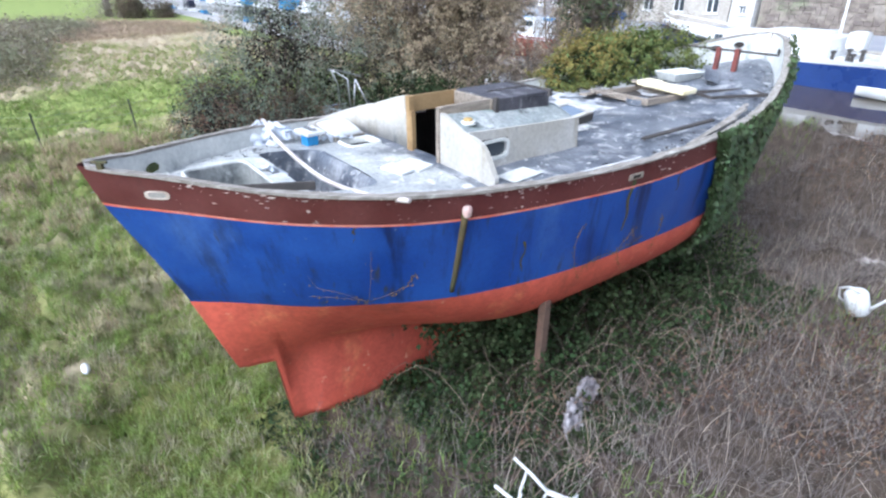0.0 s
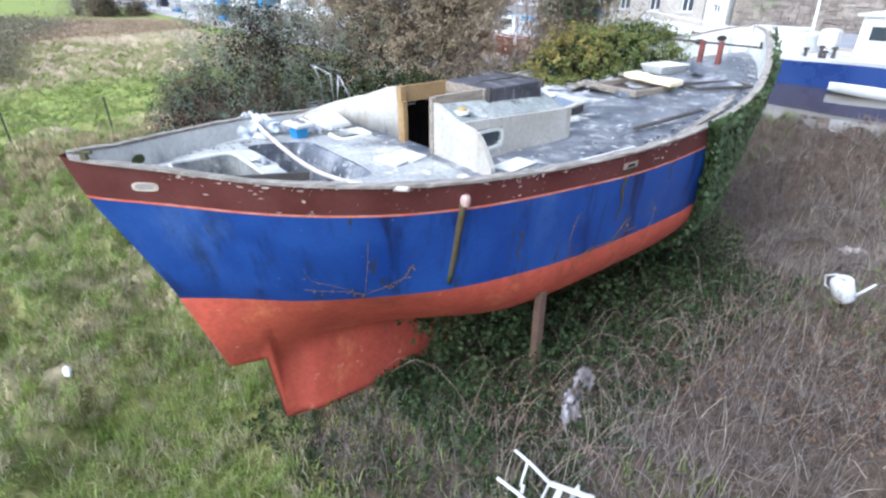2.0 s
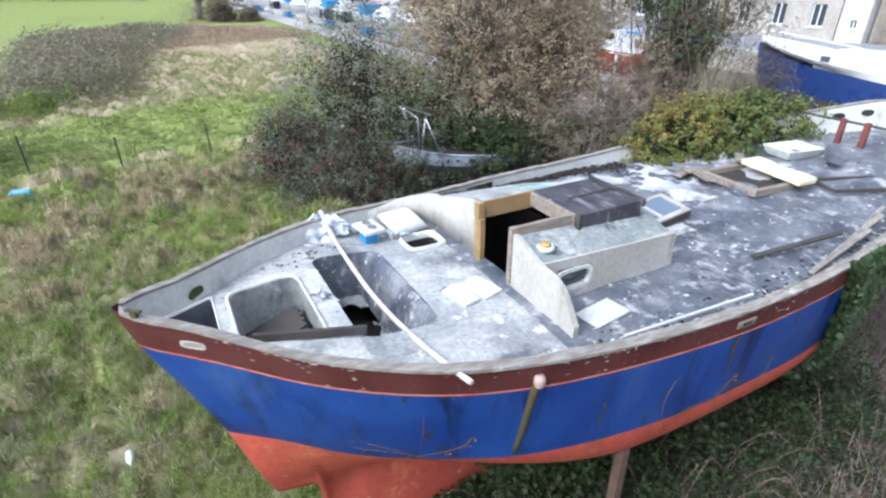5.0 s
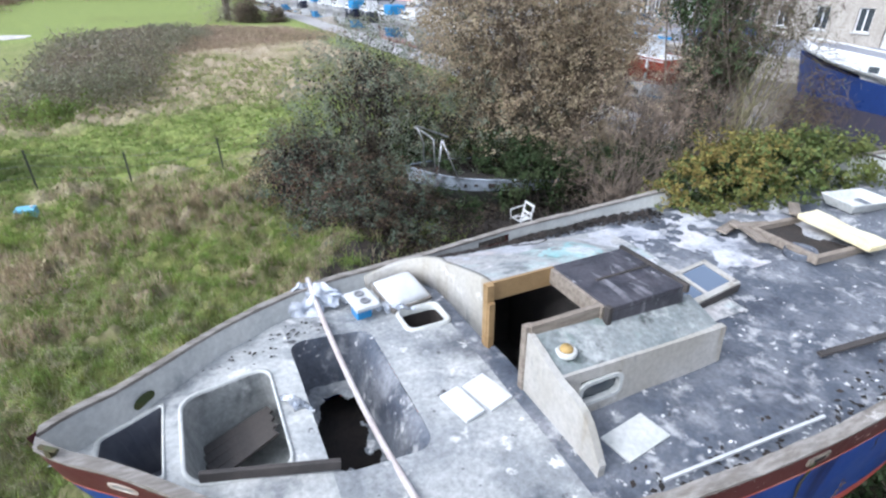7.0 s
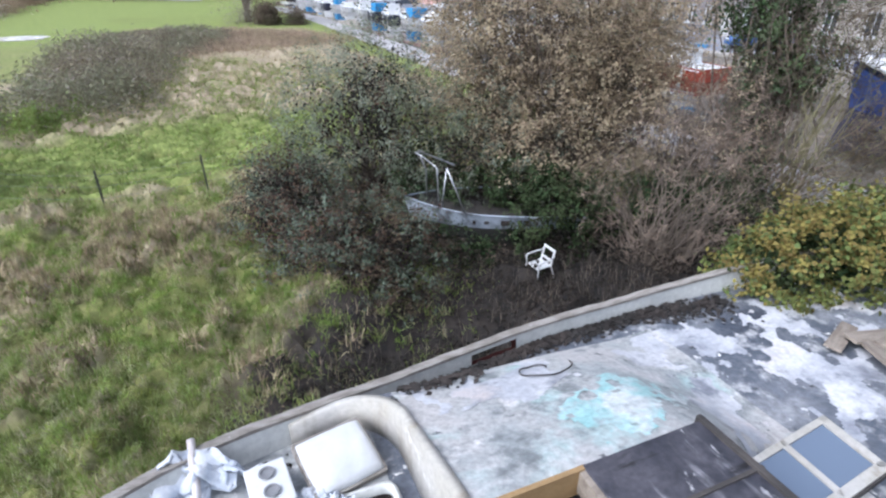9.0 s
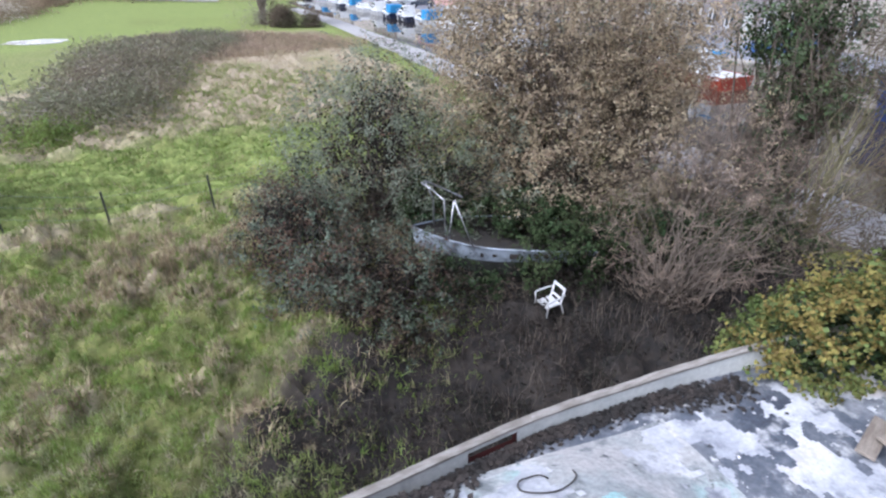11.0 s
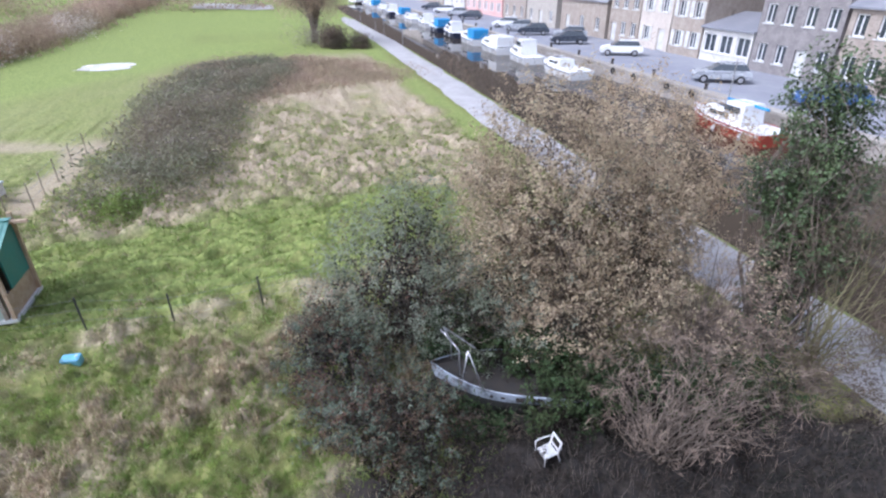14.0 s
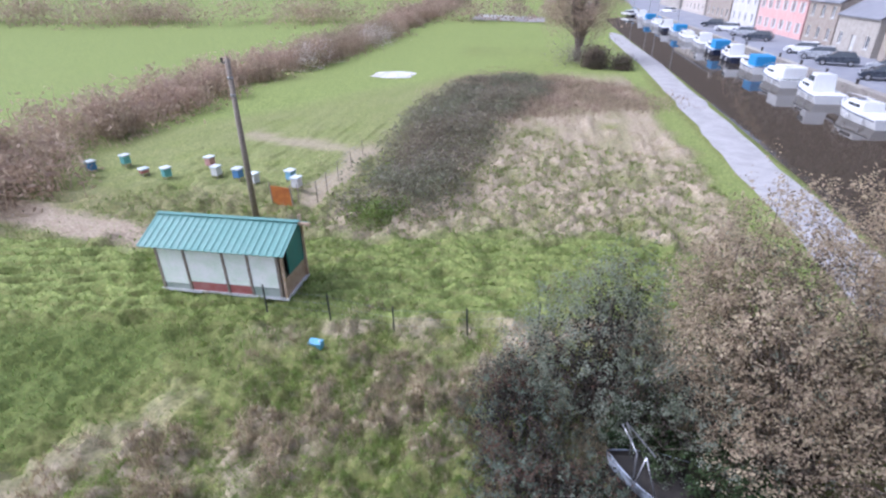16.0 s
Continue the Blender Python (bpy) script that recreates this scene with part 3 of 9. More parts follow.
boat = thing("sailing_boat", BOAT, "derelict blue and red ferrocement sailing yacht stranded in grass", "boat")
hull = part("hull_side", strake(lambda s: WL, lambda s: line_z(s) - 0.012, 12), BLUE, boat, "faded blue painted topsides with streaks and painted-in sheen", True)
PORT_SLOT = [(1, 3.28, 3.62, 0.45, 0.8)]
part("sheer_strake", strake(line_z, rail_z, 5, sides=(-1,)), MAROON, boat, "dull maroon sheer strake with flaking paint", True)
part("sheer_strake", strake(line_z, lambda s: rail_z(s) + 0.2 * port_wide(s), 5, sides=(1,), holes=PORT_SLOT), MAROON, boat, "dull maroon sheer strake with flaking paint", True)
part("sheer_line", strake(lambda s: line_z(s) - 0.014, lambda s: line_z(s) + 0.006, 1, push=0.004), LINE, boat, "thin faded red line")
# bottom and keel
bm = bmesh.new()
for side in (-1, 1):
    cols = []
    for i in range(100):
        s = 0.0 + 9.0 * i / 99
        if s < 0.28:
            zb = WL - s / 0.28 * (WL - 0.58)
        elif s < 0.64:
            zb = 0.58 - (s - 0.28) / 0.36 * 0.04
        elif s < 0.68:
            zb = 0.54 - (s - 0.64) / 0.04 * 0.85
        elif s < 6.6:
            zb = KEEL
        else:
            zb = float(np.interp(s, [6.6, 7.7, 8.5, 9.0], [KEEL, 0.2, 0.8, WL]))
        col = []
        for j in range(19):
            z = zb + (WL - zb) * j / 18
            y = hull_y(s, z)
            if 0.6 < s < 1.0 and z < 0.5:
                y = min(y, 0.03 + 0.09 * (s - 0.6))
            col.append(bm.verts.new((s, side * y, z)))
        cols.append(col)
    for a, b in zip(cols, cols[1:]):
        for j in range(18):
            bm.faces.new((a[j], b[j], b[j + 1], a[j + 1]))
    base = [c[0] for c in cols]
    if side == -1:
        other = base
    else:
        for k in range(len(base) - 1):
            bm.faces.new((other[k], other[k + 1], base[k + 1], base[k]))
bmesh.ops.remove_doubles(bm, verts=bm.verts, dist=0.0015)
part("keel", bm, RED, boat, "orange-red antifouled bottom and long keel", True)

# deck heights
deck_c = smooth_curve([(-0.5, 2.61), (0.0, 2.56), (0.5, 2.525), (1.0, 2.475), (1.5, 2.42), (2.0, 2.395), (2.5, 2.39), (4.0, 2.385), (5.2, 2.41), (6.2, 2.45), (7.2, 2.53), (8.4, 2.67), (9.8, 2.80)])


def deck_z(s, y):
    w = max(0.1, rail_y(s))
    return deck_c(s) - 0.05 * (y / w) ** 2 + 0.008 * math.sin(7 * s + 3 * y) * math.sin(5 * y)


def inner_y(s):
    return max(0.004, hull_y(s, deck_c(s)) - 0.05)


def round_end(s, a, b, r):
    d = min(s - a, b - s)
    return 0.0 if d >= r else r - math.sqrt(max(0.0, r * r - (r - d) ** 2))


OPENINGS = [  # s from, s to, lat from (function), lat to, corner, depth
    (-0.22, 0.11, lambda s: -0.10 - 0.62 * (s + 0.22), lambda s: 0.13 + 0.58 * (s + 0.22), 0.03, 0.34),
    (0.23, 0.80, lambda s: -0.40 - 0.2 * (s - 0.23), lambda s: 0.32 + 0.28 * (s - 0.23), 0.12, 0.46),
    (1.0, 1.66, lambda s: -0.64, lambda s: 0.76, 0.13, 0.46),
    (1.97, 2.34, lambda s: 0.57, lambda s: 0.88, 0.06, 0.7)]
CABIN_HOLE = (2.52, 3.9, lambda s: -0.70, lambda s: 1.1, 0.02, 0.0)
dbm, wbm, lbm = bmesh.new(), bmesh.new(), bmesh.new()
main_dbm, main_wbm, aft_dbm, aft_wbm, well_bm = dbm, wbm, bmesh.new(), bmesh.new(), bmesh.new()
hatch_bm = bmesh.new()


def deck_run(a, b, opening=None, skip=None):
    """Lays deck from station a to b, leaving an opening free."""
    k = max(2, int((b - a) / 0.06))
    ss = [a + (b - a) * i / k for i in range(k + 1)]
    if opening:
        r = opening[4]
        ss = sorted(set([round(v, 4) for v in ss] + [round(a + r * (1 - math.cos(q * math.pi / 12)), 4) for q in range(7)] + [round(b - r * (1 - math.cos(q * math.pi / 12)), 4) for q in range(7)]))
    spans = []
    for s in ss:
        w = inner_y(s)
        if opening:
            e = round_end(s, a, b, opening[4])
            lo, hi = max(-w + 0.01, opening[2](s) + e), min(w - 0.01, opening[3](s) - e)
            spans.append([(-w, lo), (hi, w + port_wide(s))])
        else:
            spans.append([(-w, w + port_wide(s))])
    for q in range(len(spans[0])):
        cols = 8 if opening else 22
        rows = [[dbm.verts.new((s, sp[q][0] + (sp[q][1] - sp[q][0]) * j / cols, deck_z(s, sp[q][0] + (sp[q][1] - sp[q][0]) * j / cols))) for j in range(cols + 1)] for s, sp in zip(ss, spans)]
        for u, v in zip(rows, rows[1:]):
            for j in range(cols):
                dbm.faces.new((u[j], v[j], v[j + 1], u[j + 1]))
    if opening and opening[5]:
        ring = [(s, sp[0][1]) for s, sp in zip(ss, spans)] + [(s, sp[1][0]) for s, sp in reversed(list(zip(ss, spans)))]
        well = 0.9 < opening[0] < 1.5
        top = [wbm.verts.new((s, y, deck_z(s, y) - 0.001)) for s, y in ring]
        mid_s, mid_y = (a + b) / 2, sum(p[1] for p in ring) / len(ring)
        low = [wbm.verts.new((mid_s + (s - mid_s) * (0.36 if 0.9 < opening[0] < 1.5 and s > mid_s else 0.9) + (0.12 if opening[0] < 0 else 0.06 if opening[0] < 0.9 else 0), mid_y + (y - mid_y) * (0.9 if opening[0] > 0.9 else 0.86 if opening[0] > 0 else 0.5), deck_z(s, y) - opening[5])) for s, y in ring]
        levels = [top, low]
        if well:       # the forward side sweeps down in a cove
            for q in (0.7, 0.42, 0.2, 0.07, 0.02):
                lev = []
                for k, (s, y) in enumerate(ring):
                    h = math.sqrt(q) if s > mid_s else q
                    a_, d_ = top[k].co, low[k].co
                    lev.append(wbm.verts.new((a_.x + (d_.x - a_.x) * h, a_.y + (d_.y - a_.y) * q, a_.z + (d_.z - a_.z) * q)))
                levels.insert(1, lev)
        for ra, rb_ in zip(levels, levels[1:]):
            for i in range(len(ring)):
                j = (i + 1) % len(ring)
                wbm.faces.new((ra[i], ra[j], rb_[j], rb_[i]))
        if well:
            return
        if not skip:
            wbm.faces.new(low)
        # moulded lip round the edge
        outer = []
        for i in range(len(ring)):
            s, y = ring[i]
            dv = Vector((s - mid_s, y - mid_y, 0)).normalized() * 0.03
            outer.append(((s + dv.x, y + dv.y), (s, y)))
        rings3 = [[lbm.verts.new((p[q][0], p[q][1], deck_z(p[0][0], p[0][1]) + h)) for p in outer] for q, h in ((0, 0.001), (0, 0.016), (1, 0.018), (1, -0.012))]
        for u, v in zip(rings3, rings3[1:]):
            for i in range(len(ring)):
                j = (i + 1) % len(ring)
                lbm.faces.new((u[i], u[j], v[j], v[i]))


edges = [-0.46]
lips = []
for o in OPENINGS:
    lbm = bmesh.new()
    lips.append(lbm)
    dbm = aft_dbm if o[0] < 1.2 else main_dbm
    deck_run(edges[-1], o[0])
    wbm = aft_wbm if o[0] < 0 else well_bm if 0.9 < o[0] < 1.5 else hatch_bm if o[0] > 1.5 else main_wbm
    dbm = aft_dbm if o[0] < 0.9 else main_dbm
    deck_run(o[0], o[1], o, skip=o[0] > 0.9 and o[0] < 2)
    edges.append(o[1])
dbm, wbm, lbm = main_dbm, main_wbm, bmesh.new()
bridge_dbm, dbm = dbm, bmesh.new()
main_dbm = dbm
deck_run(edges[-1], CABIN_HOLE[0])
deck_run(CABIN_HOLE[0], CABIN_HOLE[1], CABIN_HOLE)
deck_run(CABIN_HOLE[1], 9.5)
deck = part("deck", dbm, CEMENT, boat, "grey weathered cement deck with peeling paint", True)
part("bridge_deck", bridge_dbm, BRIDGE, boat, "pale stained bridge deck round the cockpit", True)
part("aft_deck", aft_dbm, AFTDECK, boat, "chalky white aft deck round the lockers", True)
part("cockpit_well", well_bm, CEMENT, boat, "grey cement sides of the cockpit well", True)
# near-black trunk sides put the hatch's inner shade into the colour
part("hatch_trunk", hatch_bm, DARK, boat)
part("locker_well", wbm, mat("dark_grey_locker_side", (0.33, 0.335, 0.325), (0.22, 0.23, 0.225), 2.6, 0.7, 0.2, 24, [((0.09, 0.095, 0.10), 2.0, 0.5, 0.7, (1, 1, 0.6)), ((0.5, 0.5, 0.48), 3.0, 0.58, 0.7, (1, 1, 1))], grain=0.3), boat, "dark grey mottled locker wells")
# the locker's inner shade is put into this near-black colour
part("stern_locker", aft_wbm, mat("shaded_slate_locker", (0.045, 0.05, 0.07), (0.09, 0.095, 0.115), 3, 0.7, 0.2, 20), boat, "slate inside of the stern locker, its dark depth painted in")
for lbm in lips:
    if len(lbm.faces):
        part("moulded_lip", lbm, BULWARK, boat, smooth=True)
# cockpit floor with a ragged hole; near-black boxes below paint the bilge dark
fb = bmesh.new()
hole_f = Field(12, 0.5)
hole_g = Field(13, 0.16)
g = [[fb.verts.new((1.02 + 0.42 * i / 42, -0.56 + 1.38 * j / 110, 1.99 + 0.012 * float(hole_g(i * 0.01, j * 0.0125)))) for j in range(111)] for i in range(43)]
for i in range(42):
    for j in range(110):
        a_, y = 0.42 * (i + 0.5) / 42, -0.56 + 1.38 * (j + 0.5) / 110
        w_ = 0.05 * float(hole_f(a_, y)) + 0.03 * float(hole_g(a_, y))
        if 0.05 + w_ < a_ < 0.40 + w_ and -0.34 + w_ < y < 0.46 + w_:
            continue
        fb.faces.new((g[i][j], g[i + 1][j], g[i + 1][j + 1], g[i][j + 1]))
part("cockpit_floor", fb, BRIDGE, boat)
# added dark box that hides the red hull under the hole
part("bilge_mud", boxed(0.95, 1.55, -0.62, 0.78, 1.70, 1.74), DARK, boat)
part("bilge", boxed(1.0, 7.4, -0.55, 0.55, 1.42, 1.46), DARK, boat, "near-black bilge sheet for debris and the hole's shade")

# worn patch of green paint on the cabin roof
PATCHGREEN = mat("sea_green_paint", (0.30, 0.52, 0.52), (0.42, 0.57, 0.57), 2.6, 0.6, 0.2, 26, [((0.58, 0.60, 0.60), 2.2, 0.46, 0.60, (1, 1, 1)), ((0.38, 0.41, 0.42), 3.5, 0.52, 0.66, (1, 1, 1))], grain=0.25)

# bulwark inside and rail cap
bb, rb = bmesh.new(), bmesh.new()
for side in (-1, 1):
    rows, caps = [], []
    for i in range(121):
        s = -0.45 + 10.06 * i / 120
        w, zr = rail_y(s), rail_z(s)
        if side == 1:
            w, zr = w + port_wide(s), zr + 0.2 * port_wide(s)
        zd = deck_z(s, w) - 0.03
        heights = [zd + (zr - zd) * k / 4 for k in range(5)]
        rows.append([bb.verts.new((min(max(s, stern_s(z) + 0.03), bow_s(min(z, 3.2)) - 0.04), side * max(0.002, hull_y(s, min(z, rail_z(s) + 0.03)) - 0.05 + (port_wide(s) if side == 1 else 0.0)), z)) for z in heights])
        jag = 0.006 * math.sin(9.1 * s) + 0.005 * math.sin(23 * s + side)
        h = 0.012 + jag * 0.5 if s < 2.6 or side == 1 else 0.008 + jag
        yo, yi = w + (0.018 if side < 0 else 0.008), max(0.0, w - (0.075 if side < 0 else 0.058))
        caps.append([rb.verts.new(p) for p in ((s, side * yo, zr - 0.012), (s, side * yo, zr + h), (s, side * yi, zr + h), (s, side * yi, zr - 0.012))])
    for u, v in zip(rows, rows[1:]):
        cs_ = (u[0].co.x + v[0].co.x) / 2
        for k in range(4):
            if side == 1 and 3.28 < cs_ < 3.62 and k in (1, 2):
                continue
            bb.faces.new((u[k], v[k], v[k + 1], u[k + 1]))
    for u, v in zip(caps, caps[1:]):
        for k in range(4):
            rb.faces.new((u[k], v[k], v[(k + 1) % 4], u[(k + 1) % 4]))
part("bulwark", bb, BULWARK, boat, "chalky white inner bulwark", True)
part("cap_rail", rb, RAILWOOD, boat, "grey weathered cap rail")

# cabin: bulkhead wall, roof, starboard side with a window
roof_l = smooth_curve([(-1.25, 2.44), (-1.12, 2.63), (-0.76, 2.755), (-0.42, 2.87), (0.0, 2.92), (0.17, 2.925), (0.68, 2.80), (1.0, 2.70), (1.40, 2.54), (1.56, 2.44)])


def roof_z(s, y):
    z = roof_l(y) - 0.045 * max(0.0, s - 2.47)
    w = float(smoothstep(-0.2, 0.3, y))
    return z + (deck_z(s, y) + 0.006 - z) * float(smoothstep(3.82 - 0.07 * w, 3.92 + 0.83 * w, s) if y > -0.43 else smoothstep(3.95, 4.15, s))


def wall_run(ys, top, s0, thick, low):
    b = bmesh.new()
    cols = []
    for y in ys:
        cols.append([b.verts.new(p) for p in ((s0, y, low(y)), (s0, y, top(y)), (s0 + thick, y, top(y)), (s0 + thick, y, low(y)))])
    for u, v in zip(cols, cols[1:]):
        for k in range(4):
            b.faces.new((u[k], v[k], v[(k + 1) % 4], u[(k + 1) % 4]))
    b.faces.new(cols[0])
    b.faces.new(cols[-1][::-1])
    return b


bhw = bmesh.new()      # the bulkhead bends aft at its port end and runs out along the bulwark
path = [(2.47, y) for y in np.linspace(0.17, 1.02, 9)] + [(2.47 - 0.36 * (1 - math.cos(q)), 1.02 + 0.42 * math.sin(q)) for q in np.linspace(0.12, math.pi / 2, 10)] + [(1.98, 1.435), (1.86, 1.425)]
top_l = [roof_l(y) + 0.02 if k < 9 else 2.715 - 0.02 * (k - 9) for k, (_, y) in enumerate(path)]
cols = []
for k, (s_, y) in enumerate(path):
    p0, p1 = path[max(0, k - 1)], path[min(len(path) - 1, k + 1)]
    d = Vector((p1[0] - p0[0], p1[1] - p0[1], 0)).normalized()
    o = Vector((d.y, -d.x, 0)) * 0.055
    low = deck_z(s_, y) - 0.04
    cols.append([bhw.verts.new(q) for q in ((s_, y, low), (s_, y, top_l[k]), (s_ + o.x, y + o.y, top_l[k]), (s_ + o.x, y + o.y, low))])
for u, v in zip(cols, cols[1:]):
    for k in range(4):
        bhw.faces.new((u[k], v[k], v[(k + 1) % 4], u[(k + 1) % 4]))
bhw.faces.new(cols[0])
bhw.faces.new(cols[-1][::-1])
cabin = part("cabin_bulkhead", bhw, COAMING, boat, "stained cream cabin bulkhead curving into the bulwark", True)
cap = bmesh.new()      # side deck behind the curve
rows = [[cap.verts.new((s_ + (2.54 - s_) * q, y + (min(1.50, inner_y(s_ + (2.54 - s_) * q)) - y) * (0.0 if q == 0 else 0.9), min(top_l[k + 9] - 0.015 - 0.04 * q, rail_z(s_) - 0.02))) for q in (0, 0.5, 1)] for k, (s_, y) in enumerate(path[9:17])]
for u, v in zip(rows, rows[1:]):
    for k in range(2):
        cap.faces.new((u[k], v[k], v[k + 1], u[k + 1]))
part("quarter_deck", cap, CEMENT, boat, "grey side deck behind the curved bulkhead", True)
part("cockpit_coaming", wall_run(np.linspace(-1.25, -0.42, 18), lambda y: roof_l(y) + 0.015, 2.44, 0.05, lambda y: deck_z(2.5, y) - 0.05), COAMING, boat, "stained cream curved coaming")
rbm = bmesh.new()


def roof_patch(s0, s1, y0, y1, ns, ny):
    gr = [[rbm.verts.new((s0 + (s1 - s0) * i / ns, y0 + (y1 - y0) * j / ny, roof_z(s0 + (s1 - s0) * i / ns, y0 + (y1 - y0) * j / ny))) for j in range(ny + 1)] for i in range(ns + 1)]
    for u, v in zip(gr, gr[1:]):
        for j in range(ny):
            rbm.faces.new((u[j], v[j], v[j + 1], u[j + 1]))


roof_patch(2.53, 3.07, 0.17, 1.52, 8, 14)
roof_patch(3.07, 4.8, -0.44, 1.52, 26, 20)
gp = bmesh.new()
pf1, pf2 = Field(77, 0.35), Field(78, 0.09)
gv = {}
for i in range(61):
    for j in range(61):
        s, y = 3.12 + 1.2 * i / 60, 0.18 + 0.85 * j / 60
        u, v = (s - 3.72) * 0.93 + (y - 0.6) * 0.3, -(s - 3.72) * 0.3 + (y - 0.6) * 0.93
        if (abs(u) / 0.43) ** 2.4 + (abs(v) / 0.26) ** 2.4 + 0.32 * float(pf1(s, y)) + 0.30 * float(pf2(s, y)) < 1:
            gv[i, j] = gp.verts.new((s, y, roof_z(s, y) + 0.005))
for i, j in list(gv):
    k = [(i, j), (i + 1, j), (i + 1, j + 1), (i, j + 1)]
    if all(q in gv for q in k):
        gp.faces.new([gv[q] for q in k])
part("paint_patch", gp, PATCHGREEN, boat, "worn patch of sea-green roof paint", True)
part("cabin_roof", rbm, ROOFTOP, boat, "cabin roof with worn cream and pale green paint", True)
rbm = bmesh.new()
roof_patch(2.49, 3.97, -0.765, -0.44, 20, 5)
part("box_top", rbm, BOXTOP, boat, "mossy grey top of the cabin box", True)
vent = part("deck_vent", lathe(bmesh.new(), [(0.075, -0.01), (0.075, 0.018), (0.05, 0.022), (0.045, 0.012)], 18, (2.63, -0.62, roof_z(2.63, -0.62))), BULWARK, boat, "pale ring on the cabin box", True)
part("ochre_cap", lathe(bmesh.new(), [(0.046, 0.0), (0.046, 0.03), (0.036, 0.045), (0.0, 0.048)], 16, (2.63, -0.62, roof_z(2.63, -0.62))), mat("ochre_plastic_cap", (0.46, 0.31, 0.11), (0.36, 0.24, 0.09), 9, 0.6, 0.1), vent, "ochre cap", True)
sb = bmesh.new()      # starboard cabin side round its window
ss, zz = [2.49, 2.64, 2.99, 3.5, 4.0], None
for i, (a, b2) in enumerate(zip(ss, ss[1:])):
    za, zb = deck_z(a, -0.76) - 0.03, roof_z(a, -0.76)
    bands = [(0, 0.3), (0.3, 0.78), (0.78, 1.0)] if i == 1 else [(0, 1.0)]
    for p, q in bands:
        if i == 1 and p == 0.3:
            continue
        vs = []
        for s, tq in ((a, p), (b2, p), (b2, q), (a, q)):
            lo, hi = deck_z(s, -0.76) - 0.03, max(deck_z(s, -0.76) - 0.02, roof_z(min(s, 3.86), -0.76))
            vs.append((s, lo + (hi - lo) * tq))
        out = [sb.verts.new((s, -0.785 - 0.02 * (1 - (z - 2.36) / 0.4), z)) for s, z in vs]
        inn = [sb.verts.new((s, -0.74, z)) for s, z in vs]
        sb.faces.new(out)
        sb.faces.new(inn[::-1])
        for k in range(4):
            sb.faces.new((out[k], inn[k], inn[(k + 1) % 4], out[(k + 1) % 4]))
bmesh.ops.remove_doubles(sb, verts=sb.verts, dist=0.002)
part("cabin_side", sb, COAMING, boat, "cream cabin side with streaks")
wf = bmesh.new()
loop_o, loop_i = [], []
for k in range(24):
    a = 2 * math.pi * k / 24
    cx, cz = 0.16, 0.075
    px, pz = math.copysign(abs(math.cos(a)) ** 0.45, math.cos(a)), math.copysign(abs(math.sin(a)) ** 0.45, math.sin(a))
    loop_o.append((2.815 + px * (cx + 0.03), 2.545 + pz * (cz + 0.028)))
    loop_i.append((2.815 + px * cx, 2.545 + pz * cz))
rings = [[wf.verts.new((x, y, z)) for x, z in lp] for lp, y in ((loop_o, -0.79), (loop_o, -0.808), (loop_i, -0.808), (loop_i, -0.75))]
for u, v in zip(rings, rings[1:]):
    for k in range(24):
        wf.faces.new((u[k], u[(k + 1) % 24], v[(k + 1) % 24], v[k]))
win = part("cabin_window", wf, BULWARK, boat, "rounded pale window frame")
gb = bmesh.new()
gb.faces.new([gb.verts.new((x, -0.765, z)) for x, z in loop_i])
part("pane", gb, GLASS, win)
part("front_face", boxed(3.98, 4.02, -0.78, -0.45, 2.34, 2.66), COAMING, boat)

# companionway: plywood frame, jambs, sliding hatch
comp = part("door_frame", box(box(box(bmesh.new(), 2.44, 2.50, 0.12, 0.185, 2.38, 2.95), 2.44, 3.08, 0.165, 0.19, 2.78, 2.945), 2.445, 2.495, 0.09, 0.125, 2.36, 2.80), PLY, boat, "bare yellow plywood companionway frame")
part("door_jamb", box(box(bmesh.new(), 2.425, 2.50, -0.43, -0.375, 2.38, 2.93, 0.006), 2.46, 3.08, -0.44, -0.40, 2.84, 2.94, 0.006), TIMBER, boat, "grey timber jamb and hatch runner")
part("end_beam", boxed(3.05, 3.10, -0.46, 0.2, 2.80, 2.935, 0.005), TIMBER, boat)
# cabin darkness is put in as near-black inner panels
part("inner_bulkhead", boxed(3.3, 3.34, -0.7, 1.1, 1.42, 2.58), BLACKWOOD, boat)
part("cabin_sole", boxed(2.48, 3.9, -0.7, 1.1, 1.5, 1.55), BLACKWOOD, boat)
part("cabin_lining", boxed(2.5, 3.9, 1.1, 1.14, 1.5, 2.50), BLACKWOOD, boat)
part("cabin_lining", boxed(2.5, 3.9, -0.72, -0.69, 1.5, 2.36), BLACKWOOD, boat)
part("cockpit_bulkhead_low", boxed(2.47, 2.5, -0.42, 0.15, 1.5, 2.40), CEMENT, boat)
hatch = part("sliding_hatch", box(box(box(bmesh.new(), 3.08, 3.82, -0.50, 0.19, 2.90, 2.945, 0.008), 3.10, 3.82, -0.50, -0.46, 2.78, 2.90), 3.10, 3.82, 0.15, 0.19, 2.78, 2.9), HATCHWOOD, boat, "dark stained wooden sliding hatch")
part("hatch_edge", boxed(3.80, 3.835, -0.53, 0.21, 2.89, 2.965, 0.005), BLACKWOOD, hatch)
part("hatch_post", boxed(3.06, 3.1, -0.52, -0.47, 2.72, 2.96, 0.005), BLACKWOOD, hatch)
part("batten", boxed(3.25, 3.85, -0.16, -0.14, 2.945, 2.955), BLACKWOOD, hatch)

# ---- plants ----
def unit(v):
    return v / np.maximum(np.linalg.norm(v, axis=-1, keepdims=True), 1e-9)


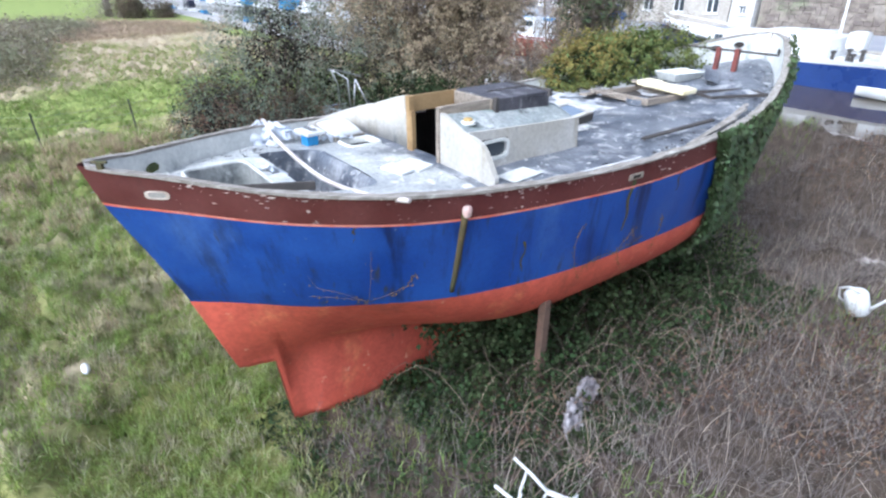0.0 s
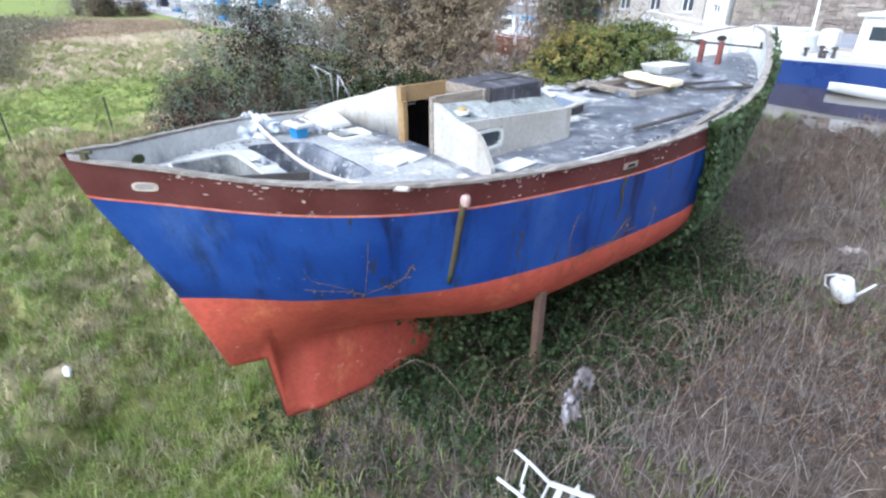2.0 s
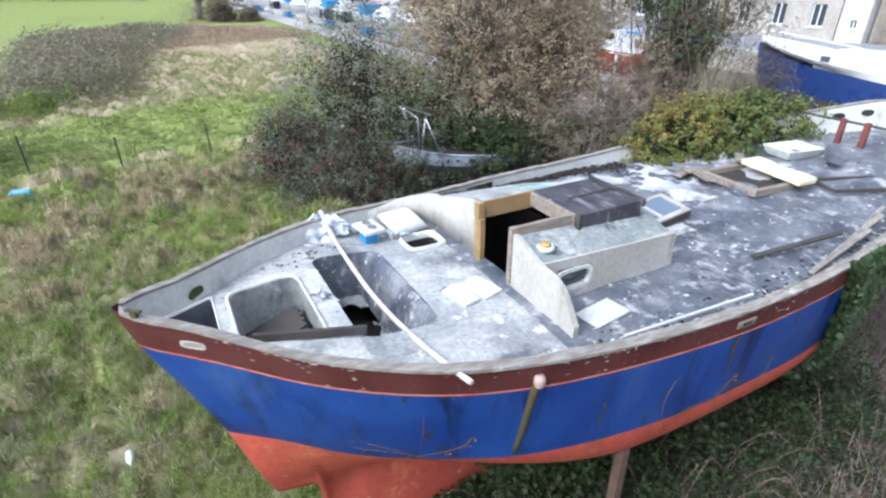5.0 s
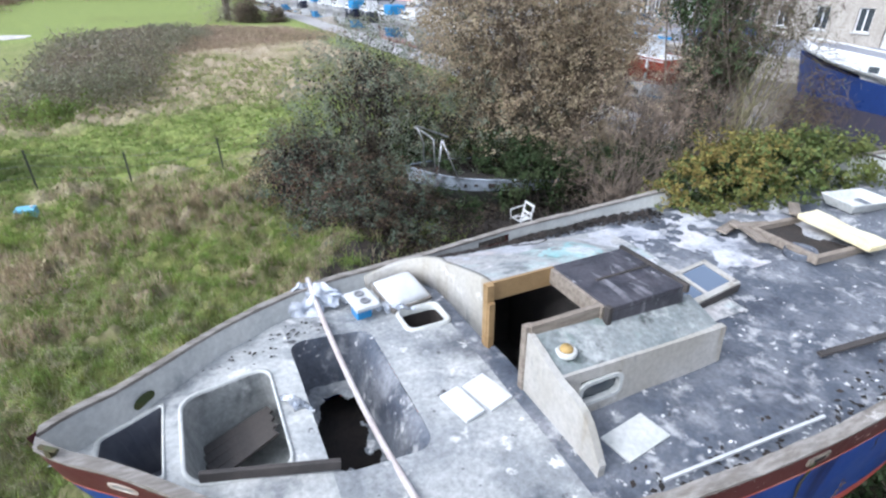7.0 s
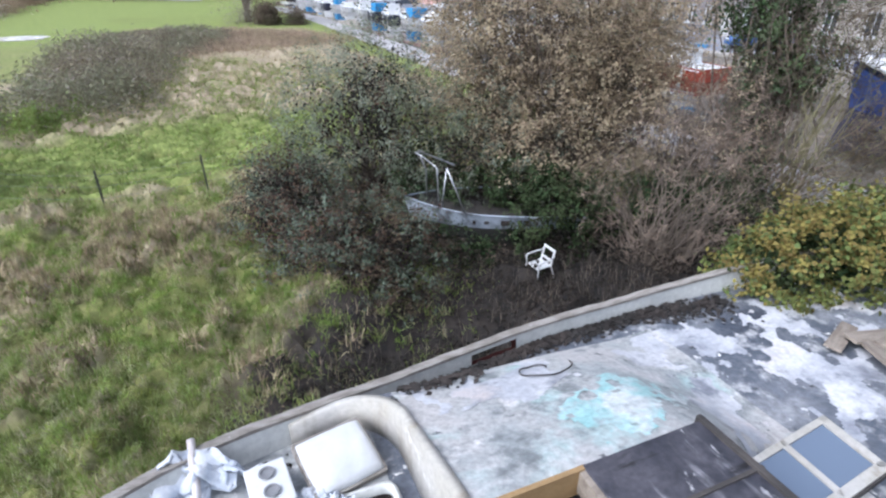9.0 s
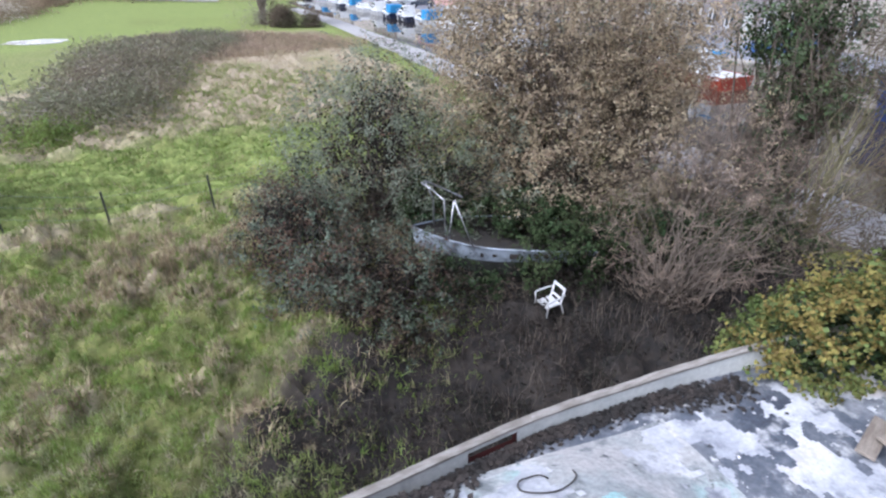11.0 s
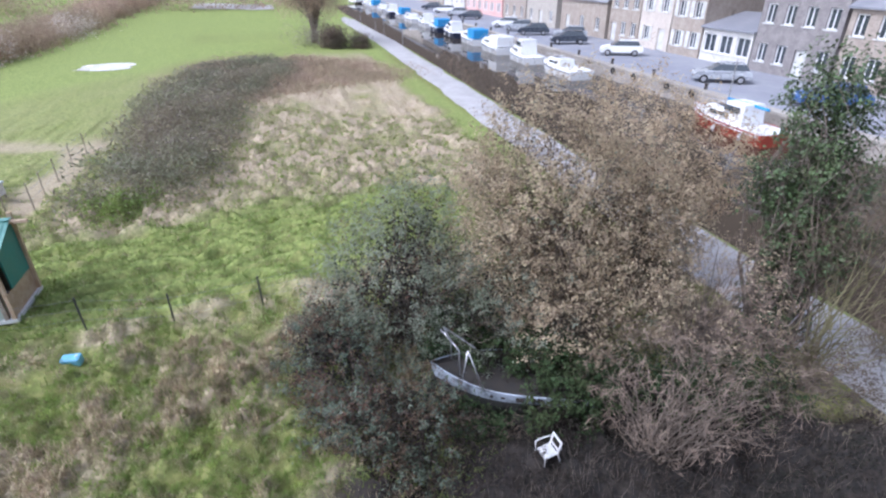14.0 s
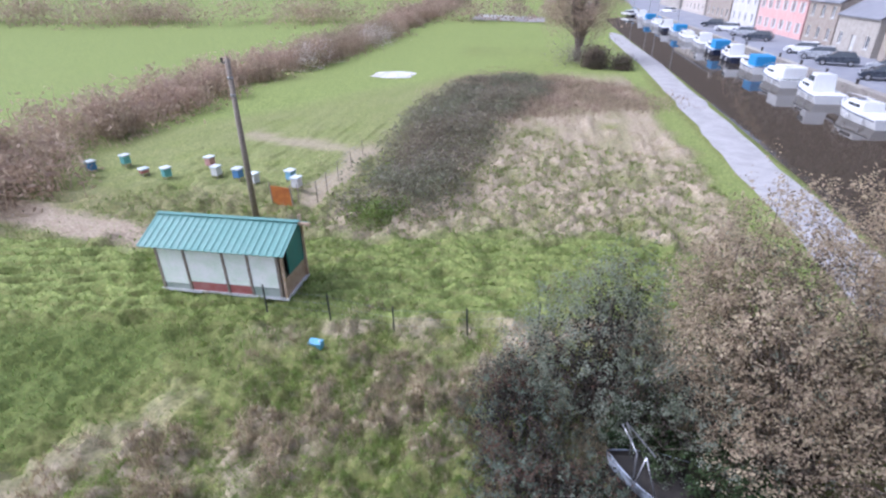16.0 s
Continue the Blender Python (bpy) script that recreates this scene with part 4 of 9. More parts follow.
def leaf_mesh(name, P, size, material, parent=None, label="", aspect=0.5, outward=None, droop=0.0):
    """One small folded diamond a leaf, all in one mesh."""
    n = len(P)
    size = np.broadcast_to(np.asarray(size, float), (n,)) * rng.uniform(0.6, 1.35, n)
    a = unit(rng.normal(size=(n, 3)) + (0, 0, -droop))
    if outward is not None:
        nor = unit(outward + 0.55 * rng.normal(size=(n, 3)))
        a = unit(a - nor * np.sum(a * nor, -1, keepdims=True))
    else:
        nor = unit(np.cross(a, rng.normal(size=(n, 3))) + (0, 0, 0.5))
        a = unit(a - nor * np.sum(a * nor, -1, keepdims=True))
    b = np.cross(nor, a)
    L, W = size[:, None], size[:, None] * aspect
    v = np.stack([P - a * L * 0.5, P + b * W * 0.5 + nor * W * 0.12, P + a * L * 0.5, P - b * W * 0.5 + nor * W * 0.12], 1).reshape(-1, 3)
    q = np.arange(4 * n).reshape(n, 4)
    return bulk(name, v, q.ravel(), np.full(n, 4), material, parent, label)


def blade_mesh(name, P, height, width, lean, material, parent=None, label="", seg=2):
    """Bent tapering blades rooted at P."""
    n = len(P)
    h = np.asarray(height) * rng.uniform(0.55, 1.25, n)
    az = rng.uniform(0, 2 * np.pi, n)
    ln = np.abs(rng.normal(0, lean, n))
    d = np.stack([np.cos(az), np.sin(az), np.zeros(n)], -1)
    fa = rng.uniform(0, 2 * np.pi, n)
    side = np.stack([np.cos(fa), np.sin(fa), np.zeros(n)], -1) * (np.asarray(width) * rng.uniform(0.6, 1.4, n))[:, None] * 0.5
    up = np.array([0, 0, 1.0])
    pts = []
    for k in range(seg + 1):
        t = k / seg
        ang = ln * (0.35 + 0.65 * t)
        pts.append(P + (up * (h * t * np.cos(np.minimum(ang, 1.5)))[:, None]) + d * (h * t * np.sin(np.minimum(ang, 1.5)))[:, None])
    rows = []
    for k in range(seg):
        w = 1 - 0.75 * k / seg
        rows += [pts[k] - side * w, pts[k] + side * w]
    rows.append(pts[seg])
    v = np.stack(rows, 1)
    m = v.shape[1]
    base = (np.arange(n) * m)[:, None]
    loops, counts = [], []
    per = []
    for k in range(seg - 1):
        per += [2 * k, 2 * k + 1, 2 * k + 3, 2 * k + 2]
    per += [2 * seg - 2, 2 * seg - 1, 2 * seg]
    loops = (base + np.array(per)[None, :]).ravel()
    counts = np.tile([4] * (seg - 1) + [3], n)
    return bulk(name, v.reshape(-1, 3), loops, counts, material, parent, label)


def clumps(balls, count, per, spread, shell=0.55):
    """Leaf places in clumps near the surface of several ellipsoids (x, y, z, rx, ry, rz), with an uneven outline."""
    balls = np.array(balls, float)
    vol = (balls[:, 3] * balls[:, 4] * balls[:, 5]) ** 0.75
    which = rng.choice(len(balls), count, p=vol / vol.sum())
    d = unit(rng.normal(size=(count, 3)))
    lump = 1 + 0.22 * np.sin(d[:, 0] * 5 + which) * np.sin(d[:, 1] * 6 + 2 * which) + rng.normal(0, 0.09, count)
    r = rng.uniform(shell ** 2, 1, count) ** 0.5 * lump
    c = balls[which, :3] + d * balls[which, 3:] * r[:, None]
    P = np.repeat(c, per, 0) + rng.normal(0, spread, (count * per, 3)) * (1, 1, 0.75)
    O = np.repeat(d, per, 0)
    keep = P[:, 2] > ground_z(P[:, 0], P[:, 1]) + 0.02
    return P[keep], O[keep], c


def shoots(balls, count, per, length, spread, shell=0.75):
    """Leafy shoots that stand out and up from several ellipsoids; the leaves sit thicker towards the tip."""
    P, O, c = clumps(balls, count, 1, 0.0, shell)
    d = unit(O + 0.45 * rng.normal(size=O.shape) + (0, 0, 0.55))
    L = length * rng.uniform(0.5, 1.4, len(P))
    t = rng.random((len(P), per)) ** 0.6
    Q = P[:, None, :] + d[:, None, :] * (t * L[:, None])[:, :, None] + rng.normal(0, spread, (len(P), per, 3)) * (0.55 + 0.6 * t)[:, :, None]
    n = np.repeat(d, per, 0)
    return Q.reshape(-1, 3), n, c


def branches(name, base, tips, r, material, parent, sides=5, wander=0.12):
    bm = bmesh.new()
    for k, t in enumerate(tips):
        b = Vector(base[k % len(base)])
        t = Vector(t)
        L = (t - b).length
        pts = [b]
        for q in (0.3, 0.55, 0.8):
            p = b.lerp(t, q) + Vector(rng.normal(0, wander * L * 0.5, 3))
            p.z += 0.10 * L * q * (1 - q) * 2
            pts.append(p)
        pts.append(t)
        tube(bm, pts, r * (0.7 + 0.6 * rng.random()), sides, r * 0.12, cap=False)
    return tagged(part(name, bm, material, parent), kind="stuff")


BARK = mat("grey_brown_bark", (0.12, 0.095, 0.075), (0.18, 0.145, 0.115), 6, 0.9, 0.6, 40)
MOSSBARK = mat("mossy_yellow_bark", (0.24, 0.225, 0.11), (0.19, 0.165, 0.095), 3, 0.9, 0.2, 20)
# near-black leaves: low scrub, and the shade painted inside crowns
SCRUBSHADE = mat("scrub_and_shade_leaves", (0.024, 0.025, 0.019), (0.038, 0.029, 0.024), 0.9, 0.85, 0, island=0.4, leafy=0.1, spec=0.15)
TWIG = mat("bare_brown_twigs", (0.17, 0.125, 0.095), (0.25, 0.19, 0.145), 3, 0.9, 0.2, 20)
GREYLEAF = mat("grey_green_leaves", (0.27, 0.295, 0.225), (0.18, 0.205, 0.14), 0.8, 0.6, 0, island=0.2, leafy=0.42, spec=0.35)
TANLEAF = mat("brown_and_tan_leaves", (0.50, 0.41, 0.285), (0.35, 0.28, 0.19), 0.6, 0.8, 0, island=0.3, leafy=0.42, spec=0.2)
PALETAN = mat("pale_tan_leaves", (0.58, 0.46, 0.32), (0.42, 0.33, 0.22), 0.6, 0.8, 0, island=0.25, leafy=0.42, spec=0.2)
RUSTLEAF = mat("rusty_brown_leaves", (0.15, 0.085, 0.06), (0.10, 0.075, 0.05), 0.7, 0.8, 0, island=0.35, leafy=0.3, spec=0.2)
SHADELEAF = mat("shaded_grey_green_leaves", (0.12, 0.15, 0.105), (0.07, 0.09, 0.058), 0.8, 0.55, 0, island=0.35, leafy=0.2, spec=0.4)
DULLLEAF = mat("dull_brown_leaves", (0.16, 0.12, 0.092), (0.12, 0.105, 0.075), 0.7, 0.8, 0, island=0.3, leafy=0.25, spec=0.2)
IVY = mat("ivy_leaves", (0.06, 0.095, 0.04), (0.095, 0.13, 0.052), 1.0, 0.5, 0, island=0.5, leafy=0.15)
IVYGOLD = mat("yellow_green_ivy", (0.25, 0.20, 0.062), (0.19, 0.175, 0.055), 0.8, 0.8, 0, island=0.3, leafy=0.25, spec=0.2)
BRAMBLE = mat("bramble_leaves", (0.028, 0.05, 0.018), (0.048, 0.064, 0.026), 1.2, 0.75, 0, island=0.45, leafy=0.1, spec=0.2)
DRYSTEM = mat("dry_brown_stems", (0.15, 0.126, 0.116), (0.24, 0.208, 0.195), 0.9, 0.9, 0, island=0.5, leafy=0.1)
PALESTEM = mat("pale_dead_stalks", (0.40, 0.335, 0.285), (0.30, 0.25, 0.21), 0.9, 0.9, 0, island=0.35, leafy=0.1)
RUSTFERN = mat("rusty_fern_litter", (0.16, 0.095, 0.062), (0.115, 0.075, 0.05), 0.9, 0.9, 0, island=0.4, leafy=0.15)
STRAW = mat("straw_grass", (0.50, 0.405, 0.27), (0.36, 0.29, 0.18), 0.8, 0.9, 0, island=0.4, leafy=0.15)
BLADE = mat("green_grass_blades", (0.275, 0.345, 0.105), (0.165, 0.225, 0.068), 0.7, 0.8, 0, island=0.4, leafy=0.38, spec=0.2)
MIXGRASS = mat("mixed_meadow_blades", (0.225, 0.31, 0.08), (0.42, 0.37, 0.235), 3.0, 0.9, 0, None, [((0.12, 0.16, 0.045), 4.0, 0.54, 0.66, (1, 1, 1)), ((0.34, 0.42, 0.12), 1.6, 0.54, 0.64, (1, 1, 1))], island=0.3, leafy=0.42, lo=0.44, hi=0.62, spec=0.15)
NEARGRASS = mat("near_meadow_blades", (0.30, 0.38, 0.12), (0.47, 0.42, 0.31), 4.0, 0.9, 0, None, [((0.13, 0.17, 0.055), 5.0, 0.52, 0.66, (1, 1, 1)), ((0.40, 0.46, 0.14), 2.6, 0.55, 0.66, (1, 1, 1)), ((0.27, 0.22, 0.19), 1.1, 0.58, 0.72, (1, 1, 1))], island=0.35, leafy=0.4, lo=0.42, hi=0.62, spec=0.15)
MOUNDLEAF = mat("olive_ivy_leaves", (0.11, 0.15, 0.045), (0.16, 0.18, 0.055), 1.0, 0.7, 0, island=0.3, leafy=0.2, spec=0.25)
THICKET = mat("dark_bramble_canes", (0.33, 0.27, 0.25), (0.21, 0.19, 0.155), 0.35, 0.9, 0, island=0.45, leafy=0.1)
THICKETGREEN = mat("bramble_leaf_mass", (0.215, 0.23, 0.145), (0.285, 0.245, 0.175), 0.25, 0.85, 0, island=0.3, leafy=0.35, spec=0.2)
DEADFERN = mat("dead_brown_fern", (0.42, 0.315, 0.235), (0.33, 0.265, 0.18), 0.3, 0.9, 0, island=0.4, leafy=0.15)
HEDGE = mat("bare_hedge_twigs", (0.52, 0.39, 0.30), (0.39, 0.32, 0.225), 0.12, 0.9, 0, island=0.25, leafy=0.4)

# shrub mass between boat and towpath
def shrub(name, at, label, category, balls, leaf_sets, stems, stem_r=0.03, kind="", bark=None):
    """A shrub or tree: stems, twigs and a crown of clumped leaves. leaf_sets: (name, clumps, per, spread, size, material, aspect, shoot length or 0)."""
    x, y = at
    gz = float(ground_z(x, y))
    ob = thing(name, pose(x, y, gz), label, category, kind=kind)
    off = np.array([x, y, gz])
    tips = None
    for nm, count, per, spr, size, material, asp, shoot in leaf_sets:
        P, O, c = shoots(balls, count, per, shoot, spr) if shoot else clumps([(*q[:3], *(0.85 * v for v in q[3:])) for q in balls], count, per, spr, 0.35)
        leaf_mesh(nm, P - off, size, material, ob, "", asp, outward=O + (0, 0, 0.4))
        tips = c if tips is None else tips
    if stems:
        pick = tips[rng.choice(len(tips), min(stems, len(tips)), replace=False)] - off
        roots = [(rng.normal(0, 0.25), rng.normal(0, 0.25), 0) for _ in range(8)]
        branches("branchwork", roots, pick, stem_r, bark or BARK, ob)
    return ob


# the inner sets are darker leaves that put shade inside each crown
shrub("leafy_shrub", (-4.3, 15.2), "large grey-green leafy shrub in rough grass", "shrub",
      [(-4.5, 15.0, 1.9, 1.9, 1.7, 2.0), (-2.2, 15.0, 1.5, 1.5, 1.2, 1.6), (-6.0, 14.5, 0.9, 0.9, 1.0, 1.2), (-4.6, 16.4, 2.6, 1.2, 1.0, 1.6)],
      [("crown", 2100, 18, 0.055, 0.062, GREYLEAF, 0.42, 0.34), ("brown_foliage", 350, 12, 0.06, 0.06, RUSTLEAF, 0.4, 0.3), ("inner_leaves", 700, 14, 0.15, 0.085, SCRUBSHADE, 0.5, 0)], 150, 0.022)
# lower front of the shrub mass; darker leaf colours carry its shade
shrub("shaded_leafy_shrub", (-3.9, 12.2), "low spreading shrub, shade painted into its brown and grey-green leaves", "shrub",
      [(-5.2, 12.9, 0.8, 1.3, 1.2, 1.2), (-3.2, 11.9, 0.6, 1.4, 0.9, 1.05), (-2.9, 12.6, 0.55, 0.9, 0.5, 0.75), (-6.0, 13.9, 0.6, 0.8, 0.9, 1.0), (-3.4, 11.3, 0.25, 0.9, 0.6, 0.75), (-2.4, 11.2, 0.2, 0.7, 0.5, 0.6), (-4.4, 11.7, 0.3, 0.8, 0.7, 0.8)],
      [("crown", 1000, 18, 0.055, 0.062, SHADELEAF, 0.42, 0.30), ("brown_foliage", 1000, 15, 0.07, 0.06, RUSTLEAF, 0.4, 0.3), ("inner_leaves", 900, 14, 0.15, 0.08, SCRUBSHADE, 0.5, 0)], 130, 0.018)
shrub("tall_tan_shrub", (-0.4, 16.3), "tall shrub with tan and brown winter leaves", "shrub",
      [(-1.3, 16.0, 4.5, 1.7, 1.7, 2.2), (0.2, 16.4, 3.7, 1.4, 1.4, 2.2), (0.9, 16.1, 2.6, 1.1, 1.1, 1.7), (-2.3, 16.6, 3.2, 1.3, 1.4, 2.2), (-0.4, 14.9, 1.6, 1.2, 0.9, 1.4), (1.0, 17.0, 3.3, 1.1, 1.0, 1.6), (-1.2, 15.4, 3.4, 1.5, 1.0, 1.8)],
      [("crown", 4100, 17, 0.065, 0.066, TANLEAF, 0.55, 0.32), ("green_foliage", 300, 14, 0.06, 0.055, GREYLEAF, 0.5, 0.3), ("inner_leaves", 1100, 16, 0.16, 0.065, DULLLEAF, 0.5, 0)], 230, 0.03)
shrub("path_side_tree", (1.2, 20.3), "thin tree with pale tan leaves beside the towpath", "tree",
      [(0.4, 20.2, 4.7, 1.5, 1.3, 1.5), (1.9, 20.0, 4.1, 1.4, 1.2, 1.4), (1.2, 20.3, 2.9, 1.5, 1.2, 1.2)],
      [("crown", 1500, 15, 0.075, 0.075, PALETAN, 0.5, 0.35), ("inner_leaves", 350, 14, 0.16, 0.07, DULLLEAF, 0.5, 0)], 90, 0.018)
shrub("ivy_clad_tree", (4.1, 17.7), "tall tree trunk wrapped in dark green ivy", "tree",
      [(4.1, 17.7, 1.2, 0.6, 0.6, 1.2), (4.1, 17.7, 3.0, 0.65, 0.6, 1.3), (4.3, 17.8, 4.8, 0.75, 0.7, 1.2), (4.0, 17.9, 6.2, 0.8, 0.7, 1.0), (4.8, 17.5, 3.2, 0.6, 0.5, 0.7), (3.4, 17.9, 4.4, 0.6, 0.5, 0.7)],
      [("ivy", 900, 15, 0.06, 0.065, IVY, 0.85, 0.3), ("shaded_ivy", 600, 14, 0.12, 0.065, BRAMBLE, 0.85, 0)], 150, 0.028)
shrub("bare_sapling", (5.0, 17.2), "bare sapling with mossy stems and brown twigs", "tree",
      [(5.4, 17.2, 4.2, 1.2, 1.1, 2.0), (4.4, 17.4, 3.2, 0.9, 0.8, 1.4), (6.2, 16.6, 2.2, 1.1, 0.9, 1.6)],
      [("bud_growth", 160, 6, 0.12, 0.045, MOUNDLEAF, 0.4, 0), ("twig_haze", 700, 9, 0.2, 0.3, DULLLEAF, 0.05, 0)], 60, 0.014, bark=MOSSBARK)
shrub("bare_shrub", (1.7, 13.4), "leafless shrub of thin grey-brown branches", "shrub",
      [(1.7, 13.5, 1.6, 1.3, 1.0, 1.4), (3.0, 14.2, 1.6, 1.1, 0.9, 1.3), (0.7, 13.9, 1.0, 0.7, 0.6, 0.9)],
      [("dead_leaves", 130, 5, 0.1, 0.05, DULLLEAF, 0.5, 0.2), ("twig_haze", 520, 5, 0.05, 0.3, TWIG, 0.035, 0.3)], 190, 0.014)
shrub("low_dark_shrub", (0.5, 14.4), "low dark evergreen shrub beside the wreck", "shrub",
      [(-0.25, 13.35, 0.75, 0.75, 0.5, 0.75), (0.0, 13.85, 1.1, 0.75, 0.6, 0.6), (-0.7, 14.25, 1.15, 0.9, 0.5, 0.5), (-1.7, 14.05, 1.0, 0.7, 0.4, 0.35), (-1.2, 14.35, 1.05, 1.3, 0.6, 0.7), (-0.1, 13.9, 0.9, 0.7, 0.6, 0.7), (1.6, 14.8, 0.6, 1.3, 0.8, 0.9), (3.2, 15.4, 0.5, 1.3, 0.8, 0.8), (-2.9, 14.6, 1.0, 0.8, 0.6, 1.0)],
      [("crown", 1700, 16, 0.05, 0.07, BRAMBLE, 0.6, 0.22), ("inner_leaves", 500, 14, 0.12, 0.07, SCRUBSHADE, 0.6, 0)], 40, 0.015)
shrub("front_scrub", (-1.9, 12.7), "low dark scrub in front of the wreck", "shrub",
      [(-2.1, 12.75, 0.3, 0.8, 0.35, 0.5), (-1.0, 12.9, 0.2, 0.6, 0.3, 0.5)],
      [("crown", 200, 14, 0.05, 0.075, BRAMBLE, 0.6, 0.2), ("brown_leaves", 140, 12, 0.1, 0.06, DULLLEAF, 0.5, 0)], 20, 0.012)
shrub("bare_thorn", (2.5, 16.3), "tall bare thorn bush with a few tan leaves", "shrub",
      [(2.4, 16.3, 2.2, 1.3, 1.1, 1.5), (3.3, 16.9, 1.9, 1.0, 0.9, 1.3)],
      [("tan_leaves", 260, 10, 0.06, 0.06, TANLEAF, 0.5, 0.3), ("twig_haze", 500, 5, 0.05, 0.3, TWIG, 0.035, 0.3)], 190, 0.016)
shrub("brown_scrub", (4.8, 16.6), "brown scrubby undergrowth beside the towpath", "shrub",
      [(4.6, 16.4, 0.5, 1.4, 1.0, 1.0), (6.0, 15.4, 0.4, 1.0, 0.9, 0.8)],
      [("crown", 400, 14, 0.07, 0.08, DULLLEAF, 0.4, 0.3)], 100, 0.012)

# dark bramble thicket, hedges
def thicket(name, label, centres, height, radius, material, size, per, spread, category="bushes"):
    """Low thicket: clumps of thin canes and leaves round many centres."""
    c = np.array(centres, float)
    k = len(c)
    P = np.repeat(c, per, 0)
    q = rng.normal(size=(k * per, 3)) * (radius, radius, 0)
    h = np.repeat(np.broadcast_to(np.asarray(height, float), (k,)), per)
    P = np.c_[P[:, :2] + q[:, :2], np.zeros(len(P))]
    dome = np.clip(1 - (q[:, 0] ** 2 + q[:, 1] ** 2) / (2.2 * radius) ** 2, 0.1, 1)
    P[:, 2] = ground_z(P[:, 0], P[:, 1]) + h * dome * rng.uniform(0.15, 1.0, len(P)) ** 0.6
    ob = leaf_mesh(name, P, size, material, None, "", spread)
    return tagged(ob, label, category, kind="stuff")


def in_poly(x, y, poly):
    inside = np.zeros(len(x), bool)
    j = len(poly) - 1
    for i in range(len(poly)):
        xi, yi, xj, yj = *poly[i], *poly[j]
        inside ^= ((yi > y) != (yj > y)) & (x < (xj - xi) * (y - yi) / (yj - yi) + xi)
        j = i
    return inside


def scatter(poly, n):
    p = np.array(poly, float)
    lo, hi = p.min(0), p.max(0)
    q = rng.uniform(lo, hi, (n * 4, 2))
    return q[in_poly(q[:, 0], q[:, 1], poly)][:n]


def plan_poly(pts):
    return [(0.8 * n - 0.6 * c, 0.6 * n + 0.8 * c) for n, c in pts]


RIDGE = plan_poly([(-4.4, 25.6), (-1.0, 26.0), (0.0, 32), (0.6, 42), (3.0, 49), (6.0, 58), (2.0, 64), (-3.5, 62), (-4.8, 48), (-4.8, 35)])
BED = plan_poly([(0.6, 43), (4, 47.5), (9, 49.5), (13.4, 50), (13.4, 56), (9, 63), (0, 65), (-3, 60), (0, 52)])
cen = scatter(RIDGE, 820) + rng.normal(0, 0.5, (820, 2))
tall = (0.6 + 0.7 * cells(cen[:, 0], cen[:, 1], 3.2, 4)[0]) * (1.1 + 0.8 * np.clip(0.5 + 0.5 * f_wide(cen[:, 0] * 1.6, cen[:, 1] * 1.6), 0, 1)) * (1 - 0.5 * smoothstep(40, 58, -0.6 * cen[:, 0] + 0.8 * cen[:, 1]))
thicket("bramble_thicket", "dense green-brown bramble thicket in the meadow", cen, tall, 0.55, THICKETGREEN, 0.20, 75, 0.35)
thicket("bramble_canes", "dark brown bramble canes over the thicket", cen, tall * 1.12, 0.6, THICKET, 0.30, 12, 0.10)
cen = scatter(BED, 900)
cen = cen + rng.normal(0, 1.5, cen.shape)
low = rng.uniform(0.25, 0.6, len(cen))
thicket("dead_fern_bed", "low brown bed of dead fern and bramble", cen, low, 0.7, DEADFERN, 0.22, 34, 0.2)
P = np.repeat(cen, 14, 0) + rng.normal(0, 0.6, (len(cen) * 14, 2))
P = np.c_[P, ground_z(P[:, 0], P[:, 1])]
tagged(blade_mesh("fern_stems", P, np.repeat(low * 1.2, 14), 0.03, 0.9, DEADFERN, seg=3), "arching dead brown stems in the meadow", "bushes", kind="stuff")
hl = [(-28.5, -2), (-30.4, 6.5), (-32, 9.2), (-38.8, 12), (-42, 18), (-53, 30), (-57.5, 38), (-65, 52), (-88, 86), (-107, 119)]
cen = []
for (x0, y0), (x1, y1) in zip(hl, hl[1:]):
    L = math.hypot(x1 - x0, y1 - y0)
    for k in range(int(L * 6)):
        t = rng.random()
        cen.append((x0 + (x1 - x0) * t - rng.uniform(0, 8) * (y1 - y0) / L, y0 + (y1 - y0) * t + rng.uniform(0, 8) * (x1 - x0) / L))
hh = rng.uniform(1.6, 3.6, len(cen))
thicket("hedgerow", "bare brown winter hedgerow at the field edge", cen, hh, 0.9, HEDGE, 0.42, 70, 0.28, "hedge")
hb = [(x, y, float(ground_z(x, y)) + 0.45 * h, rng.uniform(0.9, 1.5), rng.uniform(0.9, 1.5), 0.62 * h) for (x, y), h in list(zip(cen, hh))[::7]]
P, O, c = clumps(hb, 3600, 12, 0.2, 0.6)
tagged(leaf_mesh("hedge_foliage", P, 0.26, HEDGE, None, "", 0.35, outward=O), "rounded brown bushes in the field hedge", "hedge", kind="stuff")
P = np.repeat(np.array(cen), 8, 0) + rng.normal(0, 0.8, (len(cen) * 8, 2))
P = np.c_[P, ground_z(P[:, 0], P[:, 1])]
tagged(blade_mesh("hedge_stems", P, np.repeat(hh, 8) * 0.95, 0.05, 0.5, HEDGE, seg=3), "bare upright hedge stems at the field edge", "hedge", kind="stuff")
cen = [(-130 + rng.normal(0, 3) + 40 * q, 20 + 70 * q + rng.normal(0, 3)) for q in rng.uniform(-0.6, 1.4, 150)]
thicket("far_hedgerow", "far hedgerow behind the green field", cen, rng.uniform(3, 6, len(cen)), 2.0, HEDGE, 0.8, 130, 0.2, "hedge")
